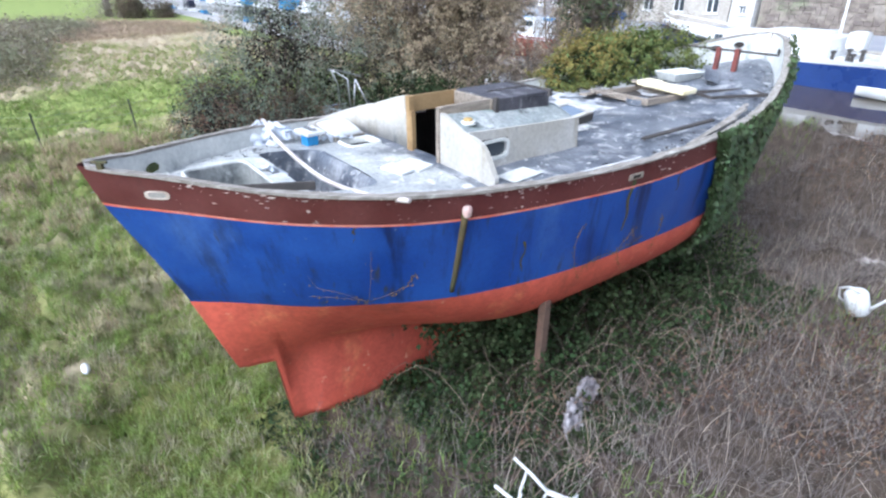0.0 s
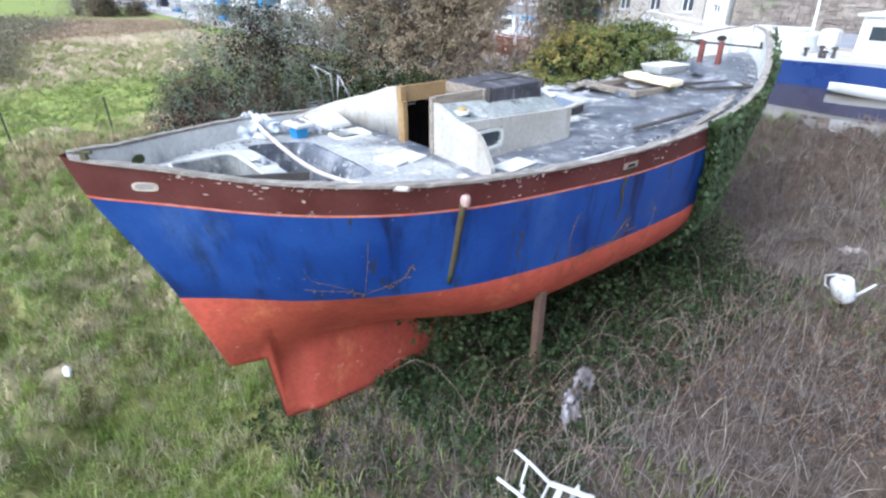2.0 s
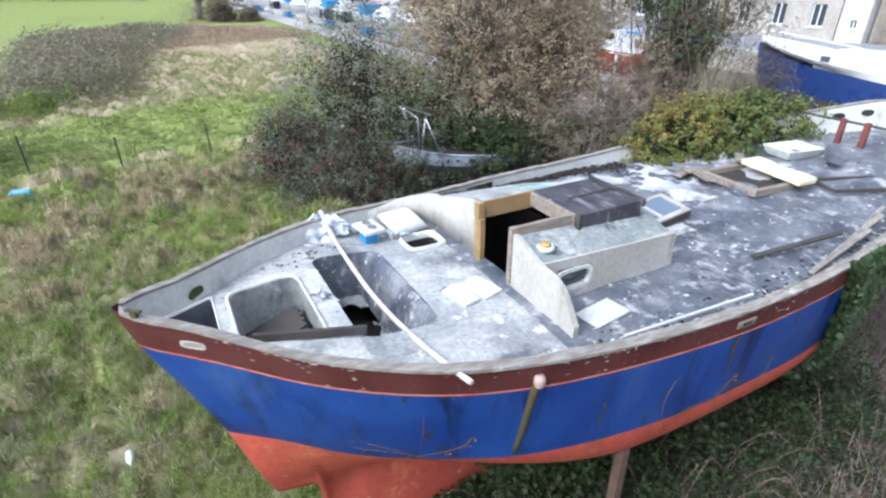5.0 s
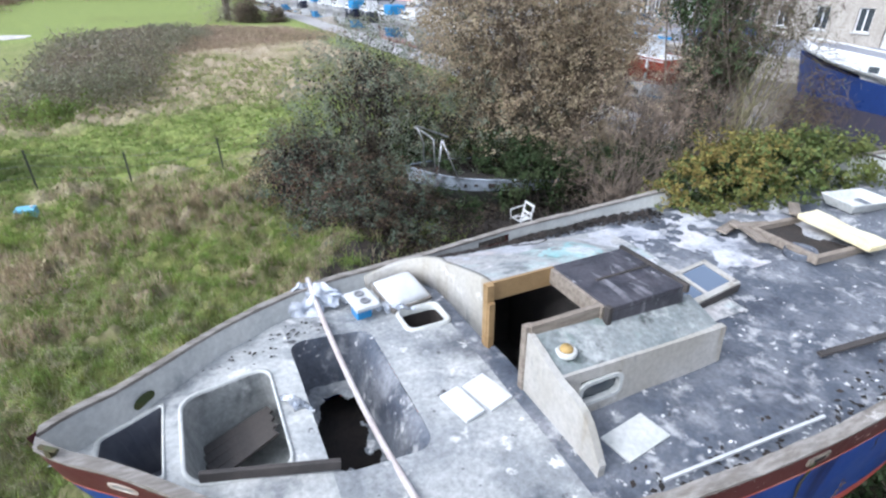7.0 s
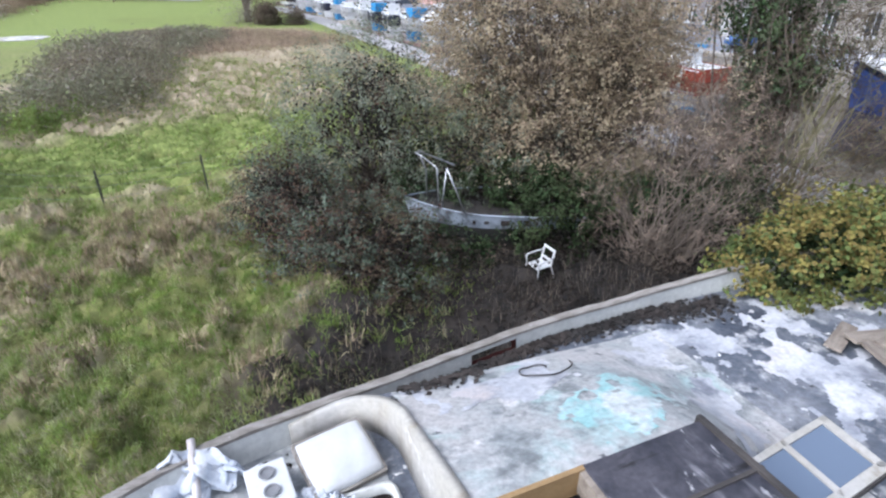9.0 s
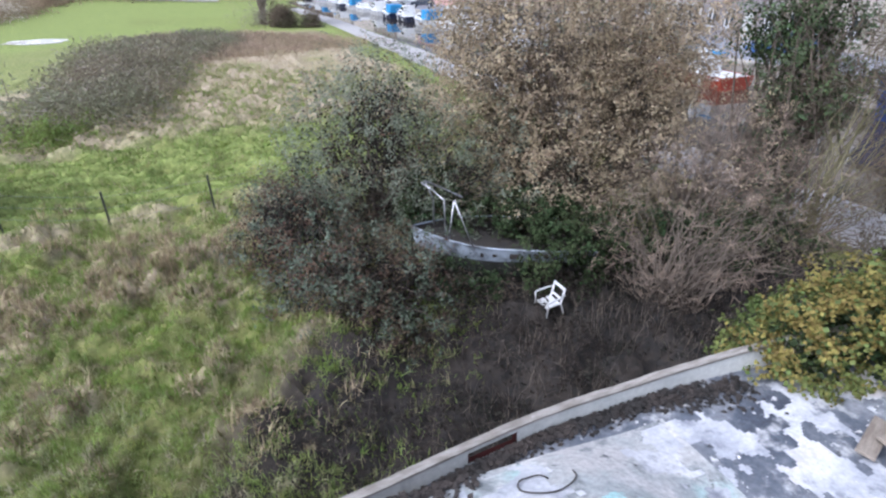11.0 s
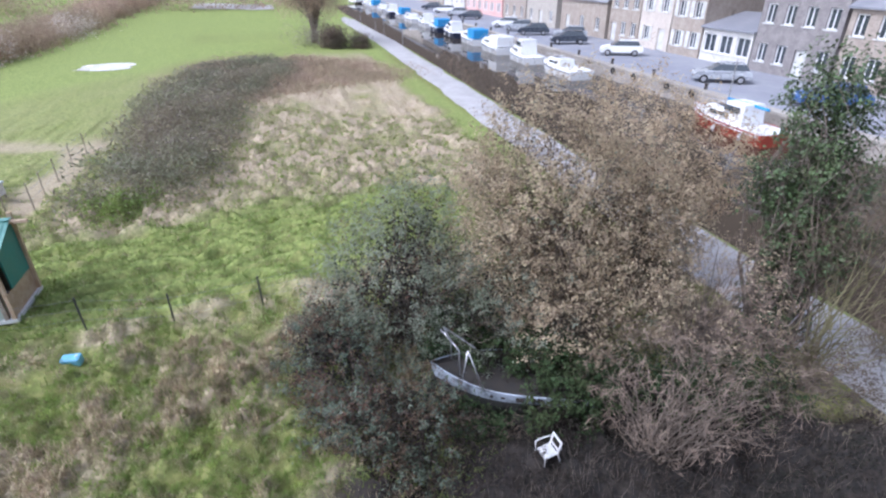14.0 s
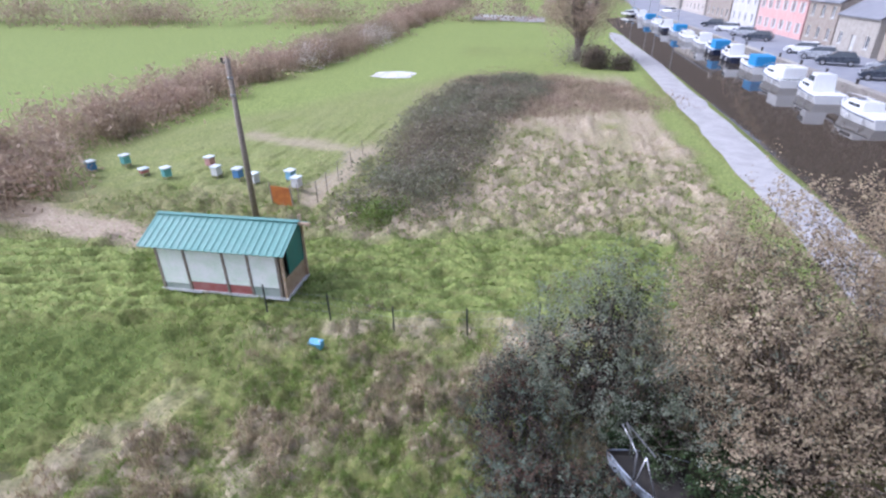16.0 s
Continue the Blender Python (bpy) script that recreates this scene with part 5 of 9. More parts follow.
cen = [(-230 + 210 * q + rng.normal(0, 4), 200 + 75 * q + rng.normal(0, 4)) for q in rng.uniform(0, 1, 170)]
thicket("far_treeline", "bare treeline along the far horizon", cen, rng.uniform(5, 12, len(cen)), 3.0, HEDGE, 1.4, 40, 0.3, "trees")
cen = [(0.8 * n - 0.6 * c, 0.6 * n + 0.8 * c) for n, c in zip(rng.uniform(54, 130, 1000), rng.uniform(-60, 260, 1000))]
thicket("hillside_wood", "brown winter wood on the hillside behind the houses", cen, rng.uniform(4, 9, len(cen)), 2.6, THICKET, 0.9, 55, 0.3, "trees")

cen = [(-17.9 + rng.normal(0, 0.6), 18.9 + rng.normal(0, 0.5)) for _ in range(30)]
thicket("nettle_patch", "bright green nettles at the end of the brambles", cen, rng.uniform(0.5, 1.0, len(cen)), 0.4, BLADE, 0.14, 90, 0.4, "weeds")

BLOSSOM = mat("pale_blossom", (0.78, 0.71, 0.64), (0.60, 0.52, 0.45), 0.3, 0.9, 0, island=0.3, leafy=0.3)
for bx, by in ((-59.5, 39.5), (-61.5, 43.0), (-70.5, 58.0), (-73.0, 62.0)):
    cen = [(bx + rng.normal(0, 0.9), by + rng.normal(0, 0.9)) for _ in range(14)]
    thicket("blossoming_bush", "pale blossoming thorn bush in the hedgerow", cen, rng.uniform(2.2, 3.6, len(cen)), 0.7, BLOSSOM, 0.28, 70, 0.3, "bush")

# ---- things on the boat ----
def on_boat(s, y, z, turn=0.0, tx=0.0, ty=0.0):
    return BOAT @ pose(s, y, z, tx, ty, turn)


def deck_at(s, y):
    return deck_z(s, y)


# fittings that belong to the hull
FAIRLEAD = mat("worn_pale_fairlead", (0.62, 0.55, 0.48), (0.45, 0.36, 0.3), 9, 0.7, 0.2)
fb = bmesh.new()
rings = []
for k in range(20):
    a = 2 * math.pi * k / 20
    ca, sa = math.copysign(abs(math.cos(a)) ** 0.6, math.cos(a)), math.copysign(abs(math.sin(a)) ** 0.6, math.sin(a))
    rings.append([(-0.07 + 0.075 * q * ca, 2.60 + 0.036 * q * sa, o) for q, o in ((1.0, 0.0), (1.0, 0.008), (0.72, 0.009), (0.68, -0.008))])
rows = [[fb.verts.new((s, -(hull_y(s, z) + o), z)) for s, z, o in r] for r in rings]
for k in range(20):
    u, v = rows[k], rows[(k + 1) % 20]
    for j in range(3):
        fb.faces.new((u[j], v[j], v[j + 1], u[j + 1]))
part("fairlead", fb, FAIRLEAD, boat, "worn pale stern fairlead")
fb = bmesh.new()
fb.faces.new([fb.verts.new((r[3][0], -(hull_y(r[3][0], r[3][1]) + 0.004), r[3][1])) for r in rings])
part("fairlead_hole", fb, mat("grey_inside", (0.4, 0.38, 0.36), None, 5, 0.9, 0.1), boat)


def hull_patch(name, s0, s1, z0, z1, out, material, label=""):
    b = bmesh.new()
    gr = [[b.verts.new((s0 + (s1 - s0) * i / 6, -(hull_y(s0 + (s1 - s0) * i / 6, z0 + (z1 - z0) * j / 3) + out), z0 + (z1 - z0) * j / 3)) for j in range(4)] for i in range(7)]
    for u, v in zip(gr, gr[1:]):
        for j in range(3):
            b.faces.new((u[j], v[j], v[j + 1], u[j + 1]))
    r = bmesh.ops.extrude_face_region(b, geom=b.faces[:])
    for v in r["geom"]:
        if isinstance(v, bmesh.types.BMVert):
            v.co.y += out + 0.02
    return part(name, b, material, boat, label)


hull_patch("scupper", 3.72, 3.92, 2.30, 2.36, 0.012, TIMBER, "rotten timber scupper block")
hull_patch("scupper_hole", 3.77, 3.87, 2.315, 2.345, 0.016, DARK)
RUST = mat("rust_and_moss_streak", (0.060, 0.054, 0.026), (0.10, 0.075, 0.035), 6, 0.85, 0.3, 30, [((0.06, 0.09, 0.03), 4, 0.5, 0.65, (1, 1, 0.4))])
# chain plate with its rusty bar down the side
b = tubed([(1.92 - 0.02 * q, -(hull_y(1.92, 2.36 - 0.8 * q) + 0.004 - 0.004 * q), 2.36 - 0.80 * q) for q in np.linspace(0, 1, 9)], 0.032, 8, 0.022)
part("chain_plate", b, RUST, boat, "rusty mossy chain plate strap", True)
b = lathe(bmesh.new(), [(0.001, 0.045), (0.03, 0.04), (0.042, 0.015), (0.04, -0.02), (0.03, -0.05)], 14, (1.925, -(hull_y(1.92, 2.38) + 0.02), 2.38))
part("rivet_head", b, mat("bare_pink_primer", (0.6, 0.45, 0.42), (0.5, 0.33, 0.3), 9, 0.7, 0.2), boat, "pale worn plate end", True)
for s, z0, z1, w in ((3.8, 1.75, 2.29, 0.03), (2.55, 1.62, 1.95, 0.016), (4.6, 2.0, 2.24, 0.014), (1.1, 2.2, 2.36, 0.012)):
    b = bmesh.new()
    n = 10
    gr = [[b.verts.new((s + (k - 1) * w * (1 - 0.6 * q / n) + 0.02 * math.sin(q * 0.9 + s * 7), -(hull_y(s, z1 - (z1 - z0) * q / n) + 0.0035), z1 - (z1 - z0) * q / n)) for k in range(3)] for q in range(n + 1)]
    for u, v in zip(gr, gr[1:]):
        for k in range(2):
            b.faces.new((u[k], v[k], v[k + 1], u[k + 1]))
    part("rust_run", b, RUST, boat)
# bow bitts
BITT = mat("red_brown_bitts", (0.19, 0.05, 0.04), (0.13, 0.04, 0.035), 5, 0.6, 0.2)
bitt = thing("mooring_bitts", on_boat(8.42, 0.06, 2.665, 2), "dark red wooden mooring bitts on the foredeck", "bitts")
part("post", boxed(-0.035, 0.035, 0.13, 0.20, -0.02, 0.34, 0.008), BITT, bitt)
part("post", boxed(-0.035, 0.035, -0.17, -0.10, -0.02, 0.34, 0.008), BITT, bitt)
part("crossbar", tubed([(0.0, -0.75, 0.30), (0.0, 0.8, 0.32)], 0.016, 8), BLACKWOOD, bitt)
part("pin", boxed(-0.02, 0.03, -0.16, -0.11, -0.01, 0.03), BLACKWOOD, bitt)
# oval mooring ports in the bow bulwark; near-black plates paint the holes dark
for s, side in ((9.2, 1), (8.85, 1), (9.0, -1)):
    zc = (deck_c(s) + rail_z(s)) / 2 + 0.05
    y = hull_y(s, zc) - 0.06
    dy = (hull_y(s + 0.05, zc) - hull_y(s - 0.05, zc)) / 0.1
    fb = bmesh.new()
    o = [fb.verts.new((s + 0.075 * math.cos(a), side * (y - 0.012 + dy * 0.075 * math.cos(a)), zc + 0.045 * math.sin(a))) for a in np.linspace(0, 2 * math.pi, 16, endpoint=False)]
    fb.faces.new(o)
    r = bmesh.ops.extrude_face_region(fb, geom=fb.faces[:])
    for v in r["geom"]:
        if isinstance(v, bmesh.types.BMVert):
            v.co.y -= side * 0.012
    part("mooring_port", fb, DARK, boat, "dark oval mooring port")
for s, y in ((-0.02, 0.30),):
    fb = bmesh.new()
    zc, yy = 2.60, hull_y(0.02, 2.6) - 0.052
    o = [fb.verts.new((0.02 + 0.06 * math.cos(a), yy - 0.006 + 0.9 * 0.06 * math.cos(a), zc + 0.05 * math.sin(a))) for a in np.linspace(0, 2 * math.pi, 16, endpoint=False)]
    fb.faces.new(o)
    part("mossy_port", fb, mat("green_moss", (0.05, 0.07, 0.02), (0.09, 0.09, 0.03), 12, 0.95, 0.5, 60), boat, "moss-filled round port")
cleat = thing("stern_cleat", on_boat(-0.36, -0.17, 2.815, -40), "small rusty cleat on the stern rail", "cleat")
part("cleat_body", box(boxed(-0.02, 0.02, -0.015, 0.015, 0, 0.05), -0.06, 0.06, -0.012, 0.012, 0.04, 0.06, 0.004), RUST, cleat)

# long white bent pole across the cockpit
PALEPOLE = mat("grimy_white_pole", (0.62, 0.58, 0.57), (0.5, 0.43, 0.41), 6, 0.6, 0.1, 30)
pole = thing("bent_pole", on_boat(1.35, 0, 0), "long grimy white pole bent across the cockpit", "pole")
ys = np.linspace(1.42, -1.54, 26)
part("shaft", tubed([(0.03 * (y / 1.5) * -1, y, 2.35 + 0.24 * (abs((y - 0.0) / 1.5) ** 1.7) + (0.05 if y > 1.3 else 0)) for y in ys], 0.024, 10, 0.02), PALEPOLE, pole, smooth=True)


def cloth(name, label, m, pts, size, material, seed, hang=0.25):
    """A crumpled sheet draped over a ridge of points (x, y, z)."""
    r = np.random.default_rng(seed)
    ob = thing(name, m, label, "cloth")
    nu, nv = 26, 22
    fld, fl2 = Field(seed, size * 0.5), Field(seed + 1, size * 0.22)
    px = np.interp(np.linspace(0, 1, nu), np.linspace(0, 1, len(pts)), [p[0] for p in pts])
    py = np.interp(np.linspace(0, 1, nu), np.linspace(0, 1, len(pts)), [p[1] for p in pts])
    pz = np.interp(np.linspace(0, 1, nu), np.linspace(0, 1, len(pts)), [p[2] for p in pts])
    v, f = [], []
    for i in range(nu):
        for j in range(nv):
            t = j / (nv - 1)
            w = size * (t - 0.3)
            x = px[i] + w * 0.75 + 0.012 * float(fl2(i * 0.02, j * 0.02)) * 3 * size
            y = py[i] - abs(w) * 0.5 + 0.015 * float(fl2(j * 0.02, i * 0.02)) * 3 * size
            z = pz[i] - hang * abs(w) / size * 1.6 + 0.025 * float(fld(x * 2, y * 2)) * size * 2 + 0.025 * float(fl2(x, y)) * size
            v.append((x, y, z))
    for i in range(nu - 1):
        for j in range(nv - 1):
            f.append((i * nv + j, (i + 1) * nv + j, (i + 1) * nv + j + 1, i * nv + j + 1))
    o = sheet("cloth_sheet", v, f, material, ob, smooth=True)
    md = o.modifiers.new("thickness", "SOLIDIFY")
    md.thickness = 0.004
    return ob


RAG = mat("grey_white_rag", (0.74, 0.75, 0.78), (0.52, 0.56, 0.63), 6, 0.85, 0.2, 40)
cloth("rag", "crumpled grey-white rag hanging on the rail", on_boat(1.25, 1.22, 2.50), [(-0.22, -0.02, 0.0), (-0.05, 0.12, 0.12), (0.10, 0.12, 0.13), (0.34, 0.0, 0.02)], 0.44, RAG, 41, 0.16)
cloth("rag", "dirty grey rag lying by the hatch lid", on_boat(1.88, 0.93, 2.44), [(-0.10, 0.06, 0.0), (0.02, 0.02, 0.03), (0.16, -0.05, 0.01)], 0.20, RAG, 47, 0.03)
cloth("plastic_bag", "crumpled pale plastic bag in the cockpit", on_boat(0.9, 0.05, 2.49), [(-0.05, 0.08, 0.02), (0.0, 0.0, 0.06), (0.04, -0.08, 0.02)], 0.15, RAG, 43, 0.04)

# cool box
COOL = mat("bright_blue_plastic", (0.03, 0.22, 0.5), (0.04, 0.26, 0.55), 3, 0.4, 0.02)
cool = thing("cool_box", on_boat(1.70, 1.02, deck_at(1.7, 1.0), 6), "blue cool box with white lid and two cup wells", "cool box")
part("body", boxed(-0.09, 0.05, -0.09, 0.06, 0, 0.125, 0.015), COOL, cool)
lid = part("lid", boxed(-0.115, 0.11, -0.155, 0.15, 0.12, 0.16, 0.012), WHITE, cool)
# added dark box under the small hatch, for its unlit depth
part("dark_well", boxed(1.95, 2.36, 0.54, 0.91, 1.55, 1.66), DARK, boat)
for y in (-0.065, 0.065):
    part("cup_well", lathe(bmesh.new(), [(0.045, 0.172), (0.042, 0.178), (0.032, 0.176), (0.03, 0.168), (0.0, 0.167)], 18, (0, y, 0)), mat("grey_cup_well", (0.22, 0.22, 0.23), None, 8, 0.6, 0.1), lid)
# white hatch lid leaning in the corner
slab = thing("hatch_lid", on_boat(2.10, 1.10, deck_at(2.1, 1.1) + 0.11, 14, 16, 4), "white square hatch lid leaning by the deck opening", "lid")
pad = bmesh.new()
bmesh.ops.create_grid(pad, x_segments=18, y_segments=16, size=1.0)
for v in pad.verts:
    px, py = v.co.x, v.co.y
    e = (1 - abs(px) ** 4) * (1 - abs(py) ** 4)
    v.co = Vector((0.21 * px * (1 - 0.04 * py * py), 0.185 * py * (1 - 0.05 * px * px), 0.045 * e ** 0.5 + 0.006 * noise.noise(Vector((px * 2.3, py * 2.1, 4)))))
r = bmesh.ops.extrude_face_region(pad, geom=pad.faces[:])
for v in r["geom"]:
    if isinstance(v, bmesh.types.BMVert):
        v.co.z = -0.04
part("panel", pad, WHITE, slab, "padded white lid", True)
part("rim", box(box(box(boxed(-0.215, 0.215, -0.20, -0.18, -0.055, -0.005, 0.006), -0.215, 0.215, 0.18, 0.20, -0.055, -0.005, 0.006), 0.195, 0.22, -0.18, 0.18, -0.055, -0.005, 0.006), -0.22, -0.195, -0.18, 0.18, -0.055, -0.005, 0.006), RAILWOOD, slab)
# rim of the small opening
fr = bmesh.new()
o, i2 = [], []
for k in range(28):
    a = 2 * math.pi * k / 28
    px, py = math.copysign(abs(math.cos(a)) ** 0.35, math.cos(a)), math.copysign(abs(math.sin(a)) ** 0.35, math.sin(a))
    o.append((2.155 + 0.205 * px, 0.725 + 0.175 * py))
    i2.append((2.155 + 0.182 * px, 0.725 + 0.152 * py))
lev = [(o, 0.0), (o, 0.022), (i2, 0.026), (i2, -0.05)]
rr = [[fr.verts.new((x, y, deck_at(2.155, 0.725) + h)) for x, y in lp] for lp, h in lev]
for u, v in zip(rr, rr[1:]):
    for k in range(28):
        fr.faces.new((u[k], u[(k + 1) % 28], v[(k + 1) % 28], v[k]))
part("hatch_rim", fr, BULWARK, boat, "raised white rim of deck opening", True)
# two white boards, loose sheet, timbers
for s, y, turn, sx, sy in ((1.965, -0.39, 12, 0.08, 0.15), (2.185, -0.35, 15, 0.105, 0.155)):
    t = thing("white_board", on_boat(s, y, deck_at(s, y) + 0.016, turn, 1, -2), "square white board lying on the bridge deck", "board", "white boards")
    part("panel", boxed(-sx, sx, -sy, sy, -0.014, 0.014, 0.004), WHITE, t)
t = thing("metal_sheet", on_boat(2.87, -1.12, deck_at(2.87, -1.1) + 0.012, 8), "pale grey loose sheet on the side deck", "sheet")
part("panel", boxed(-0.2, 0.2, -0.11, 0.13, -0.006, 0.006, 0.003), BULWARK, t)


def timber(label, s0, y0, z0, s1, y1, z1, w, h, material, name="plank"):
    p0, p1 = Vector((s0, y0, z0)), Vector((s1, y1, z1))
    L = (p1 - p0).length
    rot = (p1 - p0).to_track_quat("X", "Z").to_matrix().to_4x4()
    t = thing(name, BOAT @ Matrix.Translation(p0) @ rot, label, "plank")
    part("board", boxed(0, L, -w / 2, w / 2, 0, h, min(w, h) * 0.15), material, t)
    return t


timber("dark timber lying across the stern lockers", 0.30, -0.41, 2.535, 1.05, -0.62, 2.485, 0.03, 0.07, BLACKWOOD)
timber("dark timber lying by the cockpit coaming", 1.55, -1.28, 2.37, 2.15, -1.43, 2.40, 0.05, 0.03, BLACKWOOD)
timber("thin white rod along the side deck", 2.75, -1.46, 2.40, 4.1, -1.55, 2.41, 0.02, 0.02, WHITE, "rod")
timber("blackened plank loose on the side deck", 4.72, -1.12, 2.40, 5.75, -1.32, 2.50, 0.05, 0.03, BLACKWOOD)
for k in range(5):
    timber("broken grey rail plank on the deck edge", 4.9 + 0.22 * k, -1.56 + 0.035 * k, 2.40 + 0.012 * k, 5.9 + 0.2 * k, -1.42 + 0.05 * k - 0.04 * (k % 2), 2.47 + 0.02 * k, 0.05, 0.025, RAILWOOD)
for k in range(4):
    timber("dark slat in the open stern locker", 0.29 + 0.01 * k, 0.14 - 0.085 * k, 2.20, 0.76, 0.34 - 0.08 * k, 2.22, 0.075, 0.022, BLACKWOOD, "slat")

# glazed hatch lid in two panes, leaning on the deck
gl = thing("glazed_hatch", on_boat(4.52, -0.04, deck_at(4.5, 0) + 0.12, 4, 8, -4), "broken white two-pane skylight hatch leaning on deck", "skylight")
gb = bmesh.new()
for x0, x1, y0, y1 in ((-0.40, -0.35, -0.19, 0.19), (-0.02, 0.02, -0.19, 0.19), (0.34, 0.40, -0.19, 0.19), (-0.40, 0.40, 0.15, 0.19), (-0.40, 0.40, -0.21, -0.15)):
    box(gb, x0, x1, y0, y1, -0.02, 0.02, 0.004)
part("hatch_frame", gb, COAMING, gl)
part("pane", boxed(-0.35, -0.02, -0.15, 0.15, -0.006, 0.006), SKYGLASS, gl)
part("pane", boxed(0.02, 0.34, -0.15, 0.15, -0.006, 0.006), SKYGLASS, gl)
part("skirt", boxed(-0.40, 0.40, -0.22, -0.19, -0.09, 0.0, 0.004), BLACKWOOD, gl)
# forward skylight box with the yellow foam on it
sk = thing("wooden_hatch_box", on_boat(6.45, 0.12, deck_at(6.45, 0.1) - 0.01, -4), "open weathered wooden hatch coaming on the foredeck", "hatch")
for x0, x1, y0, y1 in ((-0.42, 0.42, 0.36, 0.42), (-0.42, 0.42, -0.40, -0.34), (-0.42, -0.36, -0.34, 0.36), (0.36, 0.42, -0.34, 0.36)):
    part("coaming_board", boxed(x0, x1, y0, y1, 0, 0.085, 0.006), TIMBER, sk)
# dark sheet closes the coaming; its unlit depth is in the colour
part("inside", boxed(-0.36, 0.36, -0.34, 0.36, 0.012, 0.02), DARK, sk)
FOAM = mat("yellow_foam", (0.80, 0.68, 0.40), (0.82, 0.75, 0.55), 5, 0.9, 0.4, 40, [((0.6, 0.34, 0.1), 7, 0.64, 0.76, (1, 1, 1))])
fo = thing("foam_slab", on_boat(6.72, 0.02, deck_at(6.8, 0) + 0.082, -7, 2, 0), "torn yellow foam slab lying on the hatch box", "foam")
b = boxed(-0.15, 0.15, -0.46, 0.38, 0, 0.07, 0.02)
bmesh.ops.subdivide_edges(b, edges=b.edges[:], cuts=4, use_grid_fill=True)
for v in b.verts:
    v.co += Vector((0.02 * noise.noise(v.co * 5), 0.03 * noise.noise(v.co * 4 + Vector((3, 0, 0))), 0.02 * noise.noise(v.co * 7)))
part("foam", b, FOAM, fo)
ba = thing("white_basin", on_boat(7.62, 0.36, deck_at(7.6, 0.36), -12), "rectangular white plastic basin on the foredeck", "basin")
b = bmesh.new()
lv = [(0.24, 0.17, 0.0), (0.28, 0.21, 0.13), (0.30, 0.23, 0.135), (0.30, 0.23, 0.12), (0.27, 0.20, 0.125), (0.22, 0.15, 0.02)]
rr = []
for a, c, z in (lv[0], lv[3], lv[2], lv[4], lv[5]):
    rr.append([b.verts.new((px * a, py * c, z)) for px, py in ((-1, -1), (1, -1), (1, 1), (-1, 1))])
for u, v in zip(rr, rr[1:]):
    for k in range(4):
        b.faces.new((u[k], u[(k + 1) % 4], v[(k + 1) % 4], v[k]))
b.faces.new(rr[0][::-1])
b.faces.new(rr[-1])
bmesh.ops.bevel(b, geom=b.edges[:], offset=0.008, segments=1, affect="EDGES")
part("tub", b, BULWARK, ba)
dr = thing("vent_drum", on_boat(6.1, -0.02, deck_at(6.1, 0)), "low pale round vent with dark opening", "vent")
part("drum", lathe(bmesh.new(), [(0.16, 0), (0.155, 0.06), (0.15, 0.075), (0.14, 0.07), (0.135, 0.02)], 22), CEMENT, dr, smooth=True)
part("opening", lathe(bmesh.new(), [(0.137, 0.05), (0.0, 0.045)], 22), mat("slate_grey_inside", (0.12, 0.13, 0.16), None, 6, 0.7, 0.1), dr)
pl = thing("pale_panel", on_boat(7.75, -0.1, deck_at(7.7, 0) + 0.09, 30, 18, -10), "bent pale panel propped on the foredeck", "panel")
part("sheet", boxed(-0.25, 0.25, -0.10, 0.10, -0.006, 0.006), CEMENT, pl)
fm = thing("empty_window", on_boat(7.25, -0.68, deck_at(7.25, -0.7) + 0.03, -24, 0, 0), "empty dark window frame lying on the foredeck", "frame")
for x0, x1, y0, y1 in ((-0.45, 0.45, 0.19, 0.22), (-0.45, 0.45, -0.22, -0.19), (-0.45, -0.42, -0.19, 0.19), (0.42, 0.45, -0.19, 0.19)):
    part("frame_bar", boxed(x0, x1, y0, y1, -0.02, 0.02, 0.004), BLACKWOOD, fm)
for k, (s, y, a) in enumerate(((6.0, 0.75, 20), (6.2, 0.62, -8), (6.9, 0.62, 35), (5.95, 0.45, 60))):
    t = thing("plank", on_boat(s, y, deck_at(s, y) + 0.03 + 0.02 * k, a, 4, 6), "short grey weathered board on the foredeck", "plank", "foredeck boards")
    part("board", boxed(-0.28, 0.28, -0.06, 0.06, 0, 0.025, 0.004), TIMBER, t)

# sheets of chalky white paint still on the port deck and the roof edge
CHALK = mat("chalky_paint_and_sheen", (0.60, 0.60, 0.62), (0.38, 0.39, 0.43), 2.2, 0.6, 0.3, 30, [((0.20, 0.21, 0.245), 2.6, 0.5, 0.68, (1, 1, 1)), ((0.26, 0.27, 0.30), 6.0, 0.58, 0.70, (1, 1, 1)), ((0.58, 0.52, 0.5), 1.2, 0.55, 0.7, (1, 1, 1))], grain=0.2)


